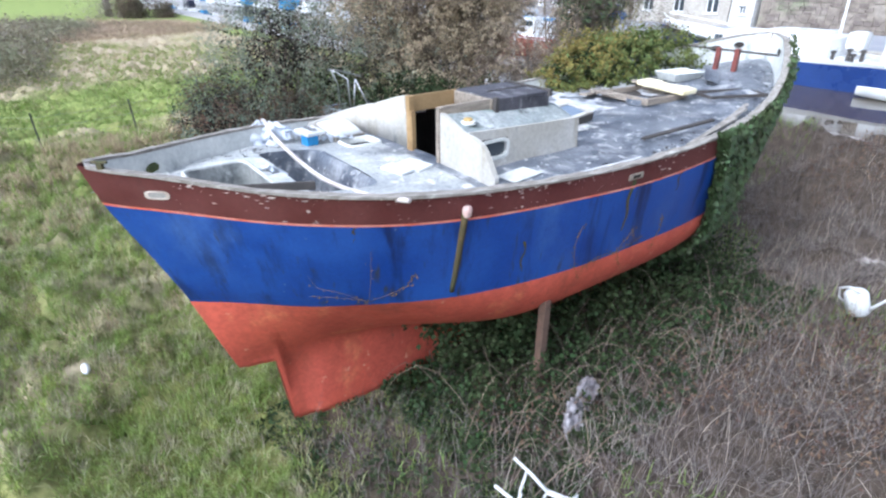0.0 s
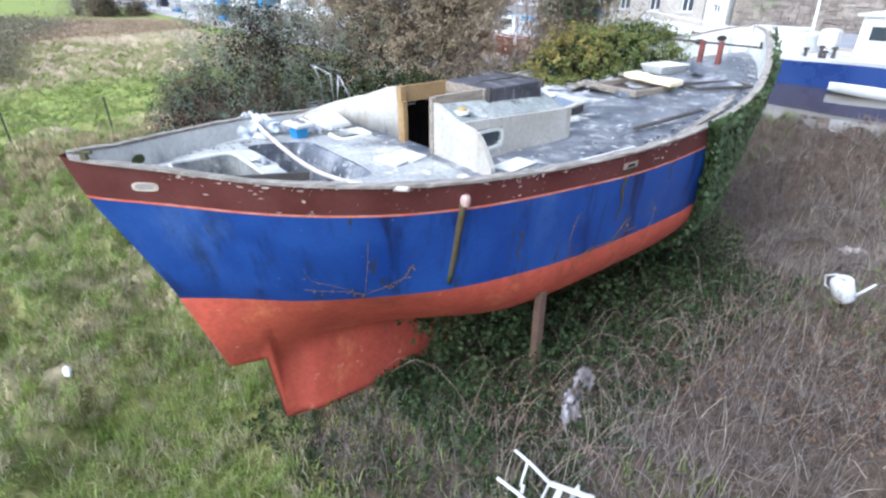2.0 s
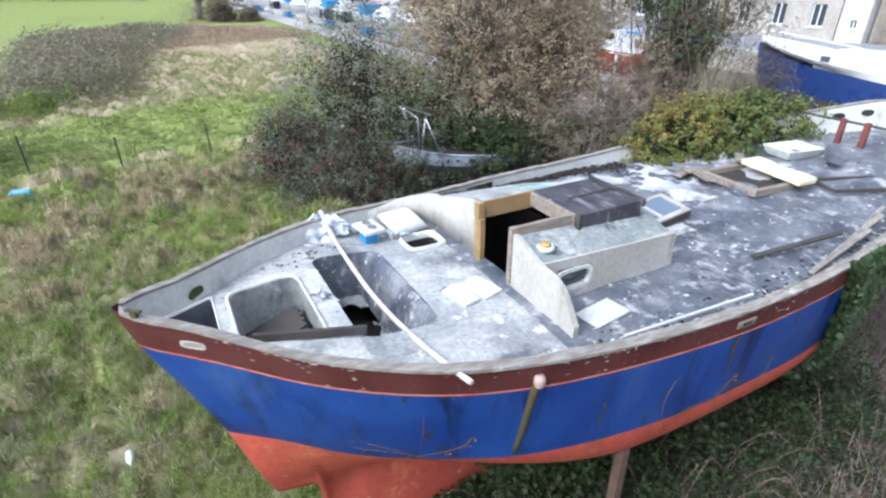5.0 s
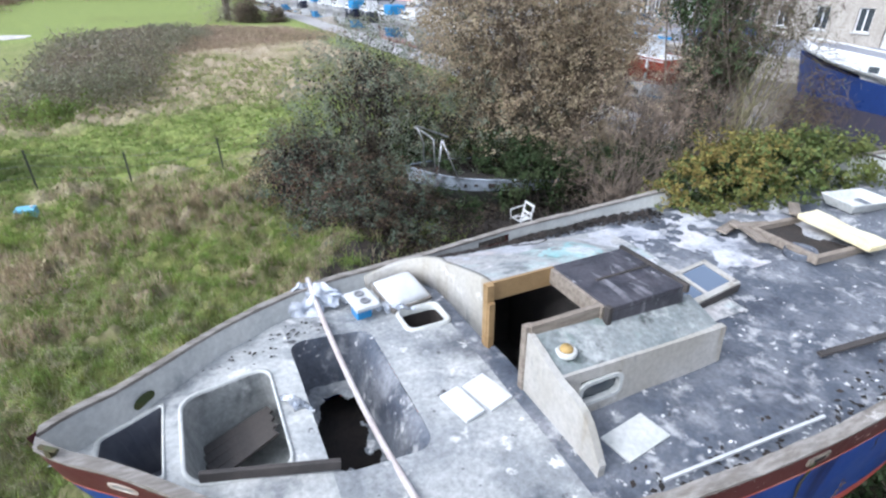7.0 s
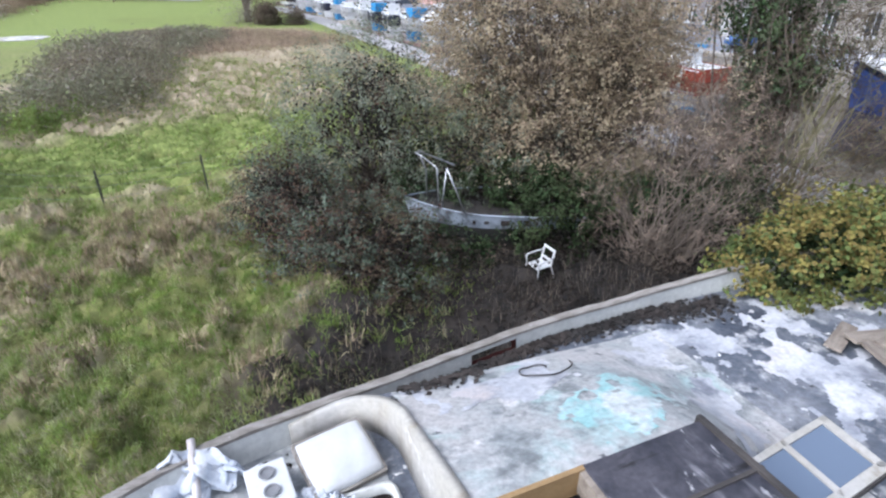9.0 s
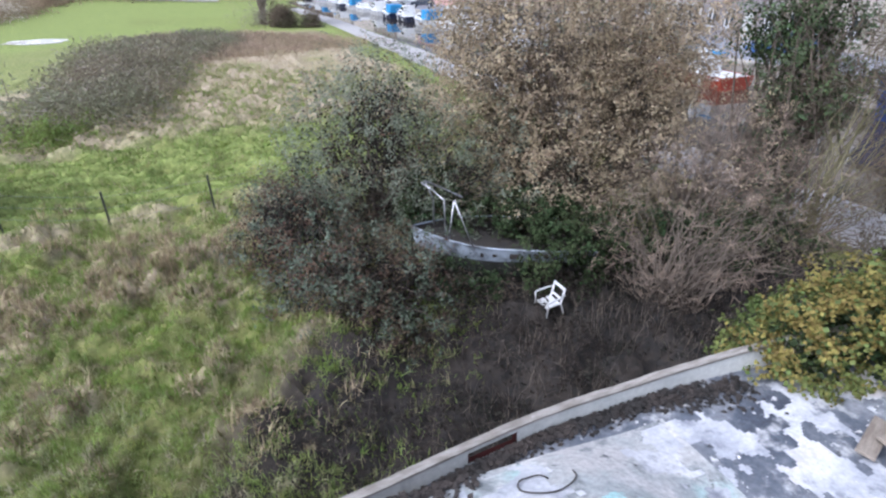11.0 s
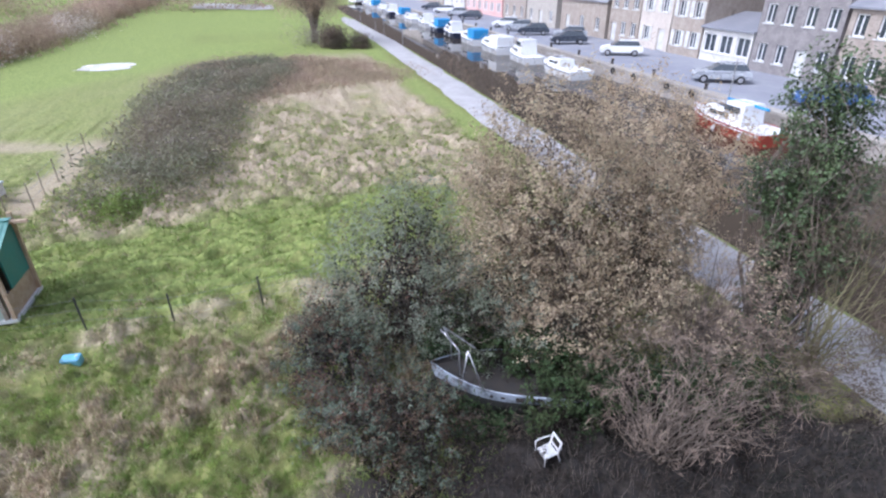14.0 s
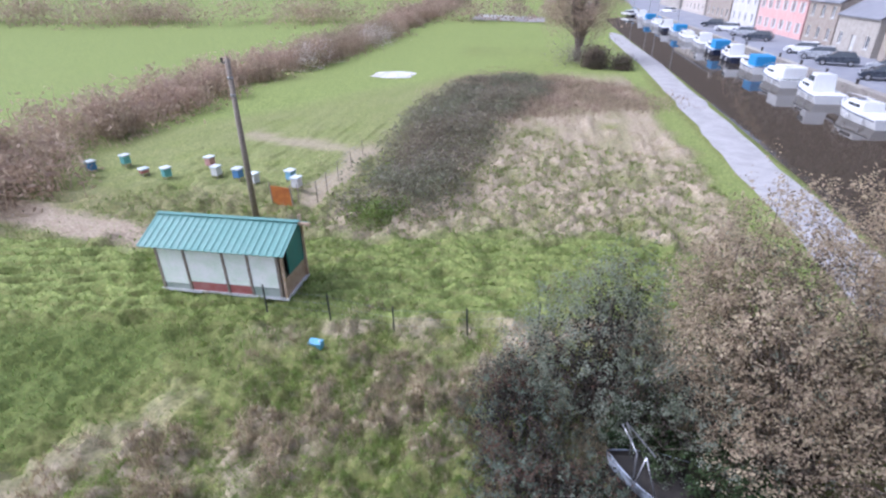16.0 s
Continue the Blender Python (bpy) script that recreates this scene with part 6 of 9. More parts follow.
def paint_sheet(label, s0, s1, y0, y1, seed, cover, size=0.55):
    b, f1, f2, vs = bmesh.new(), Field(seed, size), Field(seed + 1, size * 0.3), {}
    ns, ny = int((s1 - s0) / 0.022), int((y1 - y0) / 0.022)
    ss, yy = np.meshgrid(np.linspace(s0, s1, ns), np.linspace(y0, y1, ny), indexing="ij")
    edge = np.minimum(np.minimum(ss - s0, s1 - ss), np.minimum(yy - y0, y1 - yy)) / 0.25
    on = f1(ss, yy) + 0.55 * f2(ss, yy) - 1.2 * np.clip(1 - edge, 0, 1) > cover
    for i in range(ns):
        for j in range(ny):
            if on[i, j] and abs(yy[i, j]) < inner_y(ss[i, j]) - 0.04:
                s, y = float(ss[i, j]), float(yy[i, j])
                top = max(deck_z(s, y), roof_z(s, y)) if (2.53 < s < 4.75 and -0.7 < y < 1.5) else deck_z(s, y)
                vs[i, j] = b.verts.new((s, y, top + 0.004))
    for i, j in list(vs):
        k = [(i, j), (i + 1, j), (i + 1, j + 1), (i, j + 1)]
        if all(q in vs for q in k):
            b.faces.new([vs[q] for q in k])
    ob = part("flaking_paint", b, CHALK, boat, label, True)
    return tagged(ob, kind="stuff")


# near-full white cover also puts the wet deck's sheen into colour
paint_sheet("chalky flaking white paint and painted-in sheen on the port deck", 4.25, 7.2, 0.02, 1.48, 91, -0.35, 0.8)
paint_sheet("pinkish white paint along the roof edge", 2.56, 3.7, 0.85, 1.48, 93, -0.5)
paint_sheet("white paint remains on the starboard deck", 4.6, 6.2, -1.4, -0.85, 95, 1.1, 0.4)

# flakes and rot scattered on the deck
n = 900
fs = rng.uniform(2.6, 9.0, n)
fy = np.array([rng.uniform(-0.95, 0.9) for s in fs]) * np.array([rail_y(s) for s in fs])
side_bias = rng.random(n) < 0.45
fy = np.where(side_bias, -np.array([rail_y(s) - 0.1 for s in fs]) + np.abs(rng.normal(0, 0.12, n)), fy)
keep = ~((fs < 4.2) & (fy > -0.85)) & (side_bias | (rng.random(n) < 0.45))
fs, fy = fs[keep], fy[keep]
fz = np.array([deck_z(s, y) for s, y in zip(fs, fy)]) + 0.006
P = np.stack([fs, fy, fz], -1)
wh = rng.random(len(P)) < 0.45
ob = leaf_mesh("paint_flakes", P[wh], 0.032, WHITE, None, "", 0.7, outward=np.tile((0, 0, 4.0), (wh.sum(), 1)))
ob.matrix_world = BOAT
tagged(ob, "white paint flakes scattered on the deck", "flakes", kind="stuff")
ob = leaf_mesh("deck_rot", P[~wh & side_bias[keep]], 0.05, DARK, None, "", 0.6, outward=np.tile((0, 0, 3.0), ((~wh & side_bias[keep]).sum(), 1)))
ob.matrix_world = BOAT
tagged(ob, "dark rotten debris scattered along the deck edge", "debris", kind="stuff")
n = 50       # dark flakes along the port side deck aft
fc = rng.choice(5, n)
fs = np.array([0.55, 0.75, 1.0, 1.15, 1.75])[fc] + rng.normal(0, 0.10, n)
fy = np.array([0.62, 0.70, 0.86, 0.95, 1.28])[fc] + rng.normal(0, 0.05, n)
ob = leaf_mesh("side_deck_debris", np.stack([fs, fy, [deck_z(a, b) + 0.012 for a, b in zip(fs, fy)]], -1), 0.034, DARK, None, "", 0.7, outward=np.tile((0, 0, 2.0), (n, 1)))
ob.matrix_world = BOAT
tagged(ob, "dark dead leaves lying on the aft side deck", "debris", kind="stuff")
n = 2300      # leaf mould in the port scuppers
fs = rng.uniform(2.6, 5.7, n)
fy = np.array([inner_y(s) + port_wide(s) for s in fs]) - np.abs(rng.normal(0.02, 0.055, n)) * (1 + 1.6 * np.exp(-((fs - 2.95) / 0.35) ** 2) + 1.2 * smoothstep(4.6, 5.4, fs)) - 0.02 - 0.12 * smoothstep(5.0, 5.6, fs) * rng.random(n)
fz = np.array([max(deck_z(s, y), roof_z(s, y) if y < 1.52 and s < 4.7 else 0) for s, y in zip(fs, fy)]) + rng.uniform(0, 0.03, n)
ob = leaf_mesh("leaf_mould", np.stack([fs, fy, fz], -1), 0.05, DARK, None, "", 0.7, outward=np.tile((0, 0, 2.0), (n, 1)))
ob.matrix_world = BOAT
tagged(ob, "dark leaf mould gathered along the port bulwark", "debris", kind="stuff")

# ---- ivy and brambles on the boat ----
n = 15000
s = 5.15 + 4.3 * rng.random(n) ** 1.2
z = rng.uniform(0.0, 1.0, n)
zt = np.array([rail_z(q) for q in s]) + 0.04
z = np.where(s < 5.6, zt - (zt - 0.9) * z * smoothstep(5.1, 5.7, s), zt - (zt + 0.1) * z)
z = np.maximum(z, -0.2)
y = -np.array([hull_y(q, min(max(h, 0.3), rail_z(q))) for q, h in zip(s, z)]) - rng.uniform(0.01, 0.14, n) - 0.25 * smoothstep(1.3, 0.2, z) * rng.random(n)
ivy = thing("ivy", BOAT, "dark green ivy hanging over the bow side", "ivy")
leaf_mesh("ivy_leaves", np.stack([s, y, z], -1), 0.062, IVY, ivy, "", 0.9, outward=np.tile((0.1, -1.6, 0.5), (n, 1)), droop=0.8)
b = bmesh.new()
for k in range(26):
    s0 = rng.uniform(5.4, 8.6)
    tube(b, [(s0 + 0.2 * q + 0.05 * rng.normal(), -(hull_y(s0, max(0.3, min(rail_z(s0) - 0.02, rail_z(s0) - 2.3 * q))) + 0.03), rail_z(s0) - 2.3 * q) for q in np.linspace(0, 1, 6)], 0.008, 4)
part("ivy_stem", b, BARK, ivy)
# thin dead creeper on the blue side
cre = thing("dead_creeper", BOAT, "thin dead creeper strands clinging to the blue hull", "creeper")
CREEP = mat("ochre_dead_creeper", (0.24, 0.14, 0.055), (0.15, 0.10, 0.05), 8, 0.9, 0)
strands = [((1.25, 1.52), (1.05, 1.64), (0.86, 1.72), (0.80, 1.86)), ((1.25, 1.52), (1.4, 1.6), (1.52, 1.68), (1.58, 1.82)), ((1.25, 1.52), (1.1, 1.58), (0.95, 1.6), (0.82, 1.62)),
           ((1.25, 1.52), (1.24, 1.8), (1.22, 2.1)), ((3.3, 1.3), (3.2, 1.5), (3.15, 1.75), (3.2, 1.95)), ((3.9, 1.3), (3.8, 1.5), (3.9, 1.62), (4.0, 1.7)), ((4.4, 1.35), (4.5, 1.6), (4.45, 1.75)), ((3.3, 1.45), (3.5, 1.52), (3.8, 1.5), (4.2, 1.56))]
lp = []
for st in strands:
    pts = []
    for k in range(len(st) - 1):
        for q in np.linspace(0, 1, 5)[:-1 if k < len(st) - 2 else None]:
            a, c = st[k][0] + (st[k + 1][0] - st[k][0]) * q, st[k][1] + (st[k + 1][1] - st[k][1]) * q
            pts.append((a, -(hull_y(a, c) + 0.006), c))
            if rng.random() < 0.8:
                lp += [(a + rng.normal(0, 0.025), -(hull_y(a, c) + 0.012), c + rng.normal(0, 0.02)) for _ in range(3 if a > 1.35 else 1)]
    part("strand", tubed(pts, 0.0018, 4), CREEP, cre)
leaf_mesh("dry_leaves", np.array(lp), 0.024, CREEP, cre, "", 0.7, outward=np.tile((0, -3.0, 0), (len(lp), 1)))
# chips of old paint breaking through the maroon strake
n = 420
cs_ = rng.uniform(0.0, 6.6, n)
up = np.clip(np.where(rng.random(n) < 0.72, 1 - np.abs(rng.normal(0, 0.14, n)), rng.uniform(0.02, 0.9, n)), 0.02, 0.985)
cz = np.array([line_z(a) + (rail_z(a) - line_z(a)) * u for a, u in zip(cs_, up)])
cp = np.array([(a, -(hull_y(a, z) + 0.005), z) for a, z in zip(cs_, cz)])
ch = 0.020 * rng.uniform(0.3, 1.0, n) ** 1.5 * (0.7 + 1.1 * (np.sin(cs_ * 3.1) > 0.3))
cv, cf = [], []
for (a, y, z), h in zip(cp, ch):
    k = len(cv)
    m = int(rng.integers(5, 8))
    for q in range(m):
        t = 2 * math.pi * q / m
        r = rng.uniform(0.35, 1.0)
        qa, qz = a + h * r * math.cos(t), min(z + 0.33 * h * r * math.sin(t), rail_z(a) - 0.006)
        cv.append((qa, -(hull_y(qa, qz) + 0.004), qz))
    cf.append(tuple(range(k, k + m)))
me = bpy.data.meshes.new("chipped_paint")
me.from_pydata(cv, [], cf)
tagged(link_mesh("chipped_paint", me, mat("pale_pink_primer", (0.62, 0.52, 0.49), (0.48, 0.33, 0.30), 9, 0.8, 0.2, island=0.35), boat, "pale chips of old paint"), kind="stuff")


# ivy mound over the port bow
def boat_pts(P):
    w = np.empty_like(P)
    w[:, 0] = AX + P[:, 0] * BC - P[:, 1] * BS
    w[:, 1] = AY + P[:, 0] * BS + P[:, 1] * BC
    w[:, 2] = P[:, 2]
    return w


cl = thing("ivy_clump", BOAT, "dark ivy clump climbing the red keel", "ivy")
P, O, c = clumps([(2.2, -0.5, 0.62, 0.3, 0.14, 0.2), (2.55, -0.75, 0.5, 0.4, 0.2, 0.35), (3.0, -0.9, 0.5, 0.4, 0.25, 0.4)], 190, 13, 0.06)
leaf_mesh("ivy_leaves", P, 0.06, BRAMBLE, cl, "", 0.8)
branches("ivy_stem", [(2.7, -0.6, -0.2), (2.4, -0.45, -0.2)], c[:24], 0.006, BARK, cl, 4)
mound = thing("ivy_mound", BOAT, "mound of yellow-green flowering ivy over the port bow", "ivy")
balls = [(6.2, 1.55, 2.4, 0.36, 0.4, 0.42), (6.75, 1.5, 2.5, 0.62, 0.55, 0.62), (7.4, 1.42, 2.52, 0.72, 0.5, 0.6), (8.1, 1.2, 2.66, 0.62, 0.45, 0.45), (8.7, 0.98, 2.72, 0.4, 0.3, 0.25), (7.3, 1.95, 1.35, 0.85, 0.7, 1.15), (6.6, 1.9, 1.5, 0.42, 0.5, 0.75)]
mb = [(*boat_pts(np.array([q[:3]], float))[0], q[3], q[3] * 0.8, q[5]) for q in balls]
P, O, c = shoots(mb, 2400, 24, 0.13, 0.035, 0.85)
Pb = P.copy()
Pb[:, 0], Pb[:, 1] = to_boat(P[:, 0], P[:, 1])
Ob = np.stack([O[:, 0] * BC + O[:, 1] * BS, -O[:, 0] * BS + O[:, 1] * BC, O[:, 2]], -1)
lump = np.repeat(rng.normal(0, 0.15, len(P) // 24), 24)
gold = smoothstep(-0.3, 0.8, 0.9 * (Pb[:, 2] - 2.6) - 0.45 * (Pb[:, 0] - 6.8) + lump) > rng.random(len(Pb))
leaf_mesh("ivy_leaves", Pb[~gold], 0.045, MOUNDLEAF, mound, "", 0.85, outward=Ob[~gold])
leaf_mesh("flowering_leaves", Pb[gold], 0.042, IVYGOLD, mound, "", 0.7, outward=Ob[gold])
# darker leaves in the mound's core paint its inner shade
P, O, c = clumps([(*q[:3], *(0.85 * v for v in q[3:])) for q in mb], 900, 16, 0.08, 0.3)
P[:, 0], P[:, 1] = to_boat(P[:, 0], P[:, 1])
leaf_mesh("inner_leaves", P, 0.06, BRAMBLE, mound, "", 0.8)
tw = thing("prop_post", on_boat(3.05, -1.42, -0.22), "reddish timber prop standing under the bilge", "post")
part("timber", boxed(-0.045, 0.045, -0.045, 0.045, -0.1, 1.30, 0.01), mat("red_brown_prop", (0.15, 0.085, 0.062), (0.10, 0.065, 0.048), 5, 0.85, 0.4, 30), tw)

# loop of wire on the cabin roof
wl_ = thing("wire_loop", BOAT, "thin loop of dark wire lying on the cabin roof", "wire")
part("wire", tubed([(3.42 + 0.15 * math.cos(a) + 0.03 * a, 1.18 + 0.10 * math.sin(a), roof_z(3.42 + 0.15 * math.cos(a) + 0.03 * a, 1.18 + 0.10 * math.sin(a)) + 0.012 + 0.012 * abs(math.sin(2 * a))) for a in np.linspace(0.3, 6.6, 26)], 0.006, 5), BLACKWOOD, wl_, smooth=True)

# ---- things lying in the grass ----
def garden_chair(m, label):
    """Moulded white plastic armchair."""
    ch = thing("plastic_chair", m, label, "chair", "white plastic chairs")
    part("seat", boxed(-0.21, 0.21, -0.21, 0.21, 0.40, 0.425, 0.012), WHITE, ch)
    tilt = Matrix.Translation((0, 0.2, 0.43)) @ Matrix.Rotation(radians(-14), 4, "X") @ Matrix.Translation((0, -0.2, -0.43))
    for x in (-0.19, 0.19):
        part("back_post", boxed(x - 0.03, x + 0.03, 0.20, 0.225, 0.42, 0.80, 0.006, tilt), WHITE, ch)
    part("back_rail", boxed(-0.17, 0.17, 0.20, 0.222, 0.50, 0.56, 0.006, tilt), WHITE, ch)
    part("top_rail", boxed(-0.22, 0.22, 0.195, 0.23, 0.77, 0.84, 0.012, tilt), WHITE, ch)
    for sx in (-1, 1):
        part("armrest", tubed([(sx * 0.23, 0.29, 0.66), (sx * 0.27, 0.1, 0.645), (sx * 0.275, -0.15, 0.64), (sx * 0.26, -0.22, 0.62)], 0.022, 8), WHITE, ch, smooth=True)
        part("leg", tubed([(sx * 0.26, -0.22, 0.63), (sx * 0.245, -0.21, 0.42), (sx * 0.265, -0.25, 0.0)], 0.02, 6, 0.016), WHITE, ch, smooth=True)
        part("leg", tubed([(sx * 0.20, 0.20, 0.42), (sx * 0.22, 0.27, 0.2), (sx * 0.235, 0.31, 0.0)], 0.02, 6, 0.016), WHITE, ch, smooth=True)
    return ch


def gz(x, y):
    return float(ground_z(x, y))


garden_chair(pose(-0.31, 12.5, gz(-0.30, 12.5) - 0.04, 4, 3, -48) @ Matrix.Scale(0.70, 4), "white plastic garden chair standing in dark undergrowth")
garden_chair(pose(0.46, 3.0, gz(0.7, 3.0) + 0.22, 100, 12, 60) @ Matrix.Scale(0.86, 4), "white plastic garden chair lying overturned in grass")
garden_chair(pose(0.90, 2.98, gz(1.1, 3.0) + 0.30, 152, 10, -25) @ Matrix.Scale(0.86, 4), "white plastic garden chair upside down in grass")

can = thing("watering_can", pose(5.33, 5.72, gz(5.33, 5.72) + 0.0, 18, -14, -58), "white plastic watering can lying in dead grass", "watering can")
part("body", lathe(bmesh.new(), [(0.0, 0.0), (0.125, 0.0), (0.135, 0.02), (0.13, 0.27), (0.11, 0.30), (0.06, 0.31), (0.055, 0.3), (0.0, 0.295)], 22), WHITE, can, smooth=True)
part("spout", tubed([(0.12, 0, 0.06), (0.2, 0, 0.14), (0.36, 0, 0.31)], 0.026, 10, 0.014), WHITE, can, smooth=True)
part("carry_handle", tubed([(-0.12, 0, 0.08), (-0.2, 0, 0.17), (-0.18, 0, 0.32), (-0.05, 0, 0.37), (0.06, 0, 0.31)], 0.014, 8), WHITE, can, smooth=True)
SACK = mat("torn_pale_sacking", (0.42, 0.38, 0.36), (0.6, 0.55, 0.52), 5, 0.9, 0.3, 30)
cloth("torn_sack", "torn pale sheet lying in the dead grass", pose(6.6, 7.4, gz(6.6, 7.4) + 0.10, 0, 0, 20), [(-0.16, 0.05, 0.0), (0.0, 0.02, 0.05), (0.18, -0.08, 0.02)], 0.34, SACK, 51, 0.05)
FOIL = mat("crumpled_pale_foil", (0.372, 0.348, 0.360), (0.204, 0.180, 0.198), 10, 0.5, 0.4, 60)
cloth("crumpled_foil", "crumpled pale foil caught in brambles", pose(1.33, 4.05, gz(1.36, 4.1) + 0.12, 0, 0, 60) @ Matrix.Scale(1.45, 4), [(-0.18, 0, 0.0), (-0.05, 0.03, 0.05), (0.1, 0.0, 0.08), (0.26, 0.0, 0.1)], 0.26, FOIL, 55, 0.12)
lit = thing("plastic_bottle", pose(-4.05, 4.7, gz(-4.05, 4.7) + 0.1, 80, 0, 40), "small clear plastic bottle in the grass", "bottle")
part("bottle", lathe(bmesh.new(), [(0.0, 0), (0.04, 0.0), (0.043, 0.02), (0.043, 0.15), (0.015, 0.2), (0.015, 0.23), (0.0, 0.23)], 14), WHITE, lit, smooth=True)
jug = thing("blue_jerrycan", pose(-12.0, 11.7, gz(-12, 11.7) + 0.03, 8, 0, 30), "pale blue plastic jerrycan in the grass", "jerrycan")
part("body", boxed(-0.22, 0.22, -0.13, 0.13, 0, 0.24, 0.04), mat("pale_blue_plastic", (0.16, 0.42, 0.62), (0.2, 0.5, 0.68), 3, 0.4, 0.02), jug)
part("cap", lathe(bmesh.new(), [(0.03, 0.24), (0.03, 0.28), (0.0, 0.28)], 12, (0.14, 0, 0)), WHITE, jug)

# ---- small wrecked sailing dinghy under the shrubs ----
WRECKW = mat("grimy_pale_blue_gelcoat", (0.50, 0.56, 0.64), (0.36, 0.41, 0.48), 3, 0.6, 0.1, 20, [((0.05, 0.05, 0.06), 5, 0.64, 0.7, (1, 1, 1)), ((0.13, 0.14, 0.15), 2.6, 0.47, 0.66, (1, 1, 1))])
WRECKD = mat("dark_grey_hull", (0.035, 0.035, 0.035), (0.06, 0.06, 0.05), 3, 0.8, 0.2)
wr = thing("wrecked_dinghy", pose(-2.85, 13.52, 0.05, 3, 0, 13), "small pale blue derelict sailing boat under bushes", "boat")


def small_hull(bm_side, L, B, z0, z1, rise, n=24, side=-1, top=True, zsplit=None):
    lo, hi = (z0, zsplit) if not top else (zsplit, z1)
    cols = []
    for i in range(n + 1):
        x = L * i / n
        t = i / n
        w = B / 2 * (1 - (1 - min(1, t / 0.55)) ** 2.2) * (1 - 0.12 * max(0, t - 0.6))
        sh = rise * (1 - t) ** 2
        col = []
        for k in range(5):
            z = lo + (hi + (sh if top else 0) - lo) * k / 4
            f = (z - z0) / (z1 - z0)
            col.append(bm_side.verts.new((x - 0.35 * f * (1 - t) * 0.6, side * w * (0.55 + 0.45 * min(1, f) ** 0.6), z)))
        cols.append(col)
    for u, v in zip(cols, cols[1:]):
        for k in range(4):
            bm_side.faces.new((u[k], v[k], v[k + 1], u[k + 1]))
    return bm_side


b = bmesh.new()
for sd in (-1, 1):
    small_hull(b, 3.2, 1.35, 0.1, 0.98, 0.14, side=sd, top=True, zsplit=0.70)
part("topside_band", b, WRECKW, wr, "pale blue band with black scrawl", True)
b = bmesh.new()
for sd in (-1, 1):
    small_hull(b, 3.2, 1.35, 0.1, 0.98, 0.14, side=sd, top=False, zsplit=0.70)
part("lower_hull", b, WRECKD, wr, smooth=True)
cols = []
b = bmesh.new()


def wreck_w(t):
    return 0.675 * (1 - (1 - min(1, t / 0.55)) ** 2.2) * (1 - 0.12 * max(0, t - 0.6))


for i in range(25):
    t = i / 24
    cols.append([b.verts.new((3.2 * t - 0.21 * (1 - t), wreck_w(t) * q * 0.98, 0.955 + 0.14 * (1 - t) ** 2 - 0.12 * (abs(q) < 0.9))) for q in (-1, -0.85, 0, 0.85, 1)])
for u, v in zip(cols, cols[1:]):
    for k in range(4):
        b.faces.new((u[k], v[k], v[k + 1], u[k + 1]))
part("deck", b, mat("near_black_deck", (0.020, 0.019, 0.018), (0.04, 0.034, 0.029), 4, 0.9, 0.4), wr)
part("rubbing_strake", tubed([(3.2 * t - 0.21 * (1 - t), -wreck_w(t) - 0.01, 0.965 + 0.14 * (1 - t) ** 2) for t in np.linspace(0.01, 1, 20)], 0.018, 6), WRECKW, wr)
part("porthole", boxed(1.62, 1.78, -wreck_w(0.53) - 0.012, -0.5, 0.80, 0.90, 0.012), DARK, wr, "dark oval porthole")
for x, w, h, zz in ((0.95, 0.10, 0.06, 0.86), (1.12, 0.06, 0.10, 0.84), (1.35, 0.08, 0.05, 0.85), (1.98, 0.05, 0.11, 0.85), (2.1, 0.11, 0.03, 0.88), (2.12, 0.09, 0.03, 0.82), (2.3, 0.05, 0.05, 0.83), (2.42, 0.05, 0.05, 0.83)):
    yy = -wreck_w(x / 3.2) * 0.985 - 0.003
    part("scrawl_bar", boxed(x - w / 2, x + w / 2, yy - 0.01, yy + 0.03, zz - h / 2, zz + h / 2), DARK, wr)
STEEL = mat("dull_steel_tube", (0.5, 0.5, 0.52), (0.4, 0.4, 0.42), 5, 0.35, 0.05, metal=0.7)
for pts in ([(0.45, -0.45, 1.05), (0.42, -0.42, 1.85), (0.2, -0.2, 1.95)], [(0.2, 0.2, 1.05), (0.2, 0.15, 1.6), (0.05, 0.1, 2.0)], [(0.2, -0.2, 1.95), (0.0, 0.0, 2.0), (0.05, 0.1, 2.0), (0.75, -0.35, 1.88)], [(0.6, -0.42, 1.85), (0.95, -0.62, 1.02)], [(0.6, -0.42, 1.85), (0.5, -0.6, 1.1)]):
    part("pulpit_tube", tubed(pts, 0.016, 6), STEEL, wr, smooth=True)

# ---- wire fence ----
FPOST = mat("dark_fence_post", (0.035, 0.04, 0.035), (0.06, 0.06, 0.05), 6, 0.7, 0.2)
WIRE = mat("galvanised_wire", (0.3, 0.3, 0.3), None, 5, 0.5, 0, metal=0.6)
fence = thing("wire_fence", pose(0, 0, 0), "low wire fence on thin dark posts", "fence")
fp = [(-14.3, 11.3), (-12.45, 12.55), (-10.85, 13.87), (-9.05, 15.4), (-7.5, 17.0), (-5.9, 18.6), (-4.4, 20.2), (-2.9, 21.8)]
for x, y in fp:
    b = box(bmesh.new(), -0.022, 0.022, -0.022, 0.022, -0.1, 1.0, 0.004)
    o = part("post", b, FPOST, fence)
    o.location = (x, y, gz(x, y))
    o.rotation_euler = (rng.normal(0, 0.04), rng.normal(0, 0.04), rng.random())
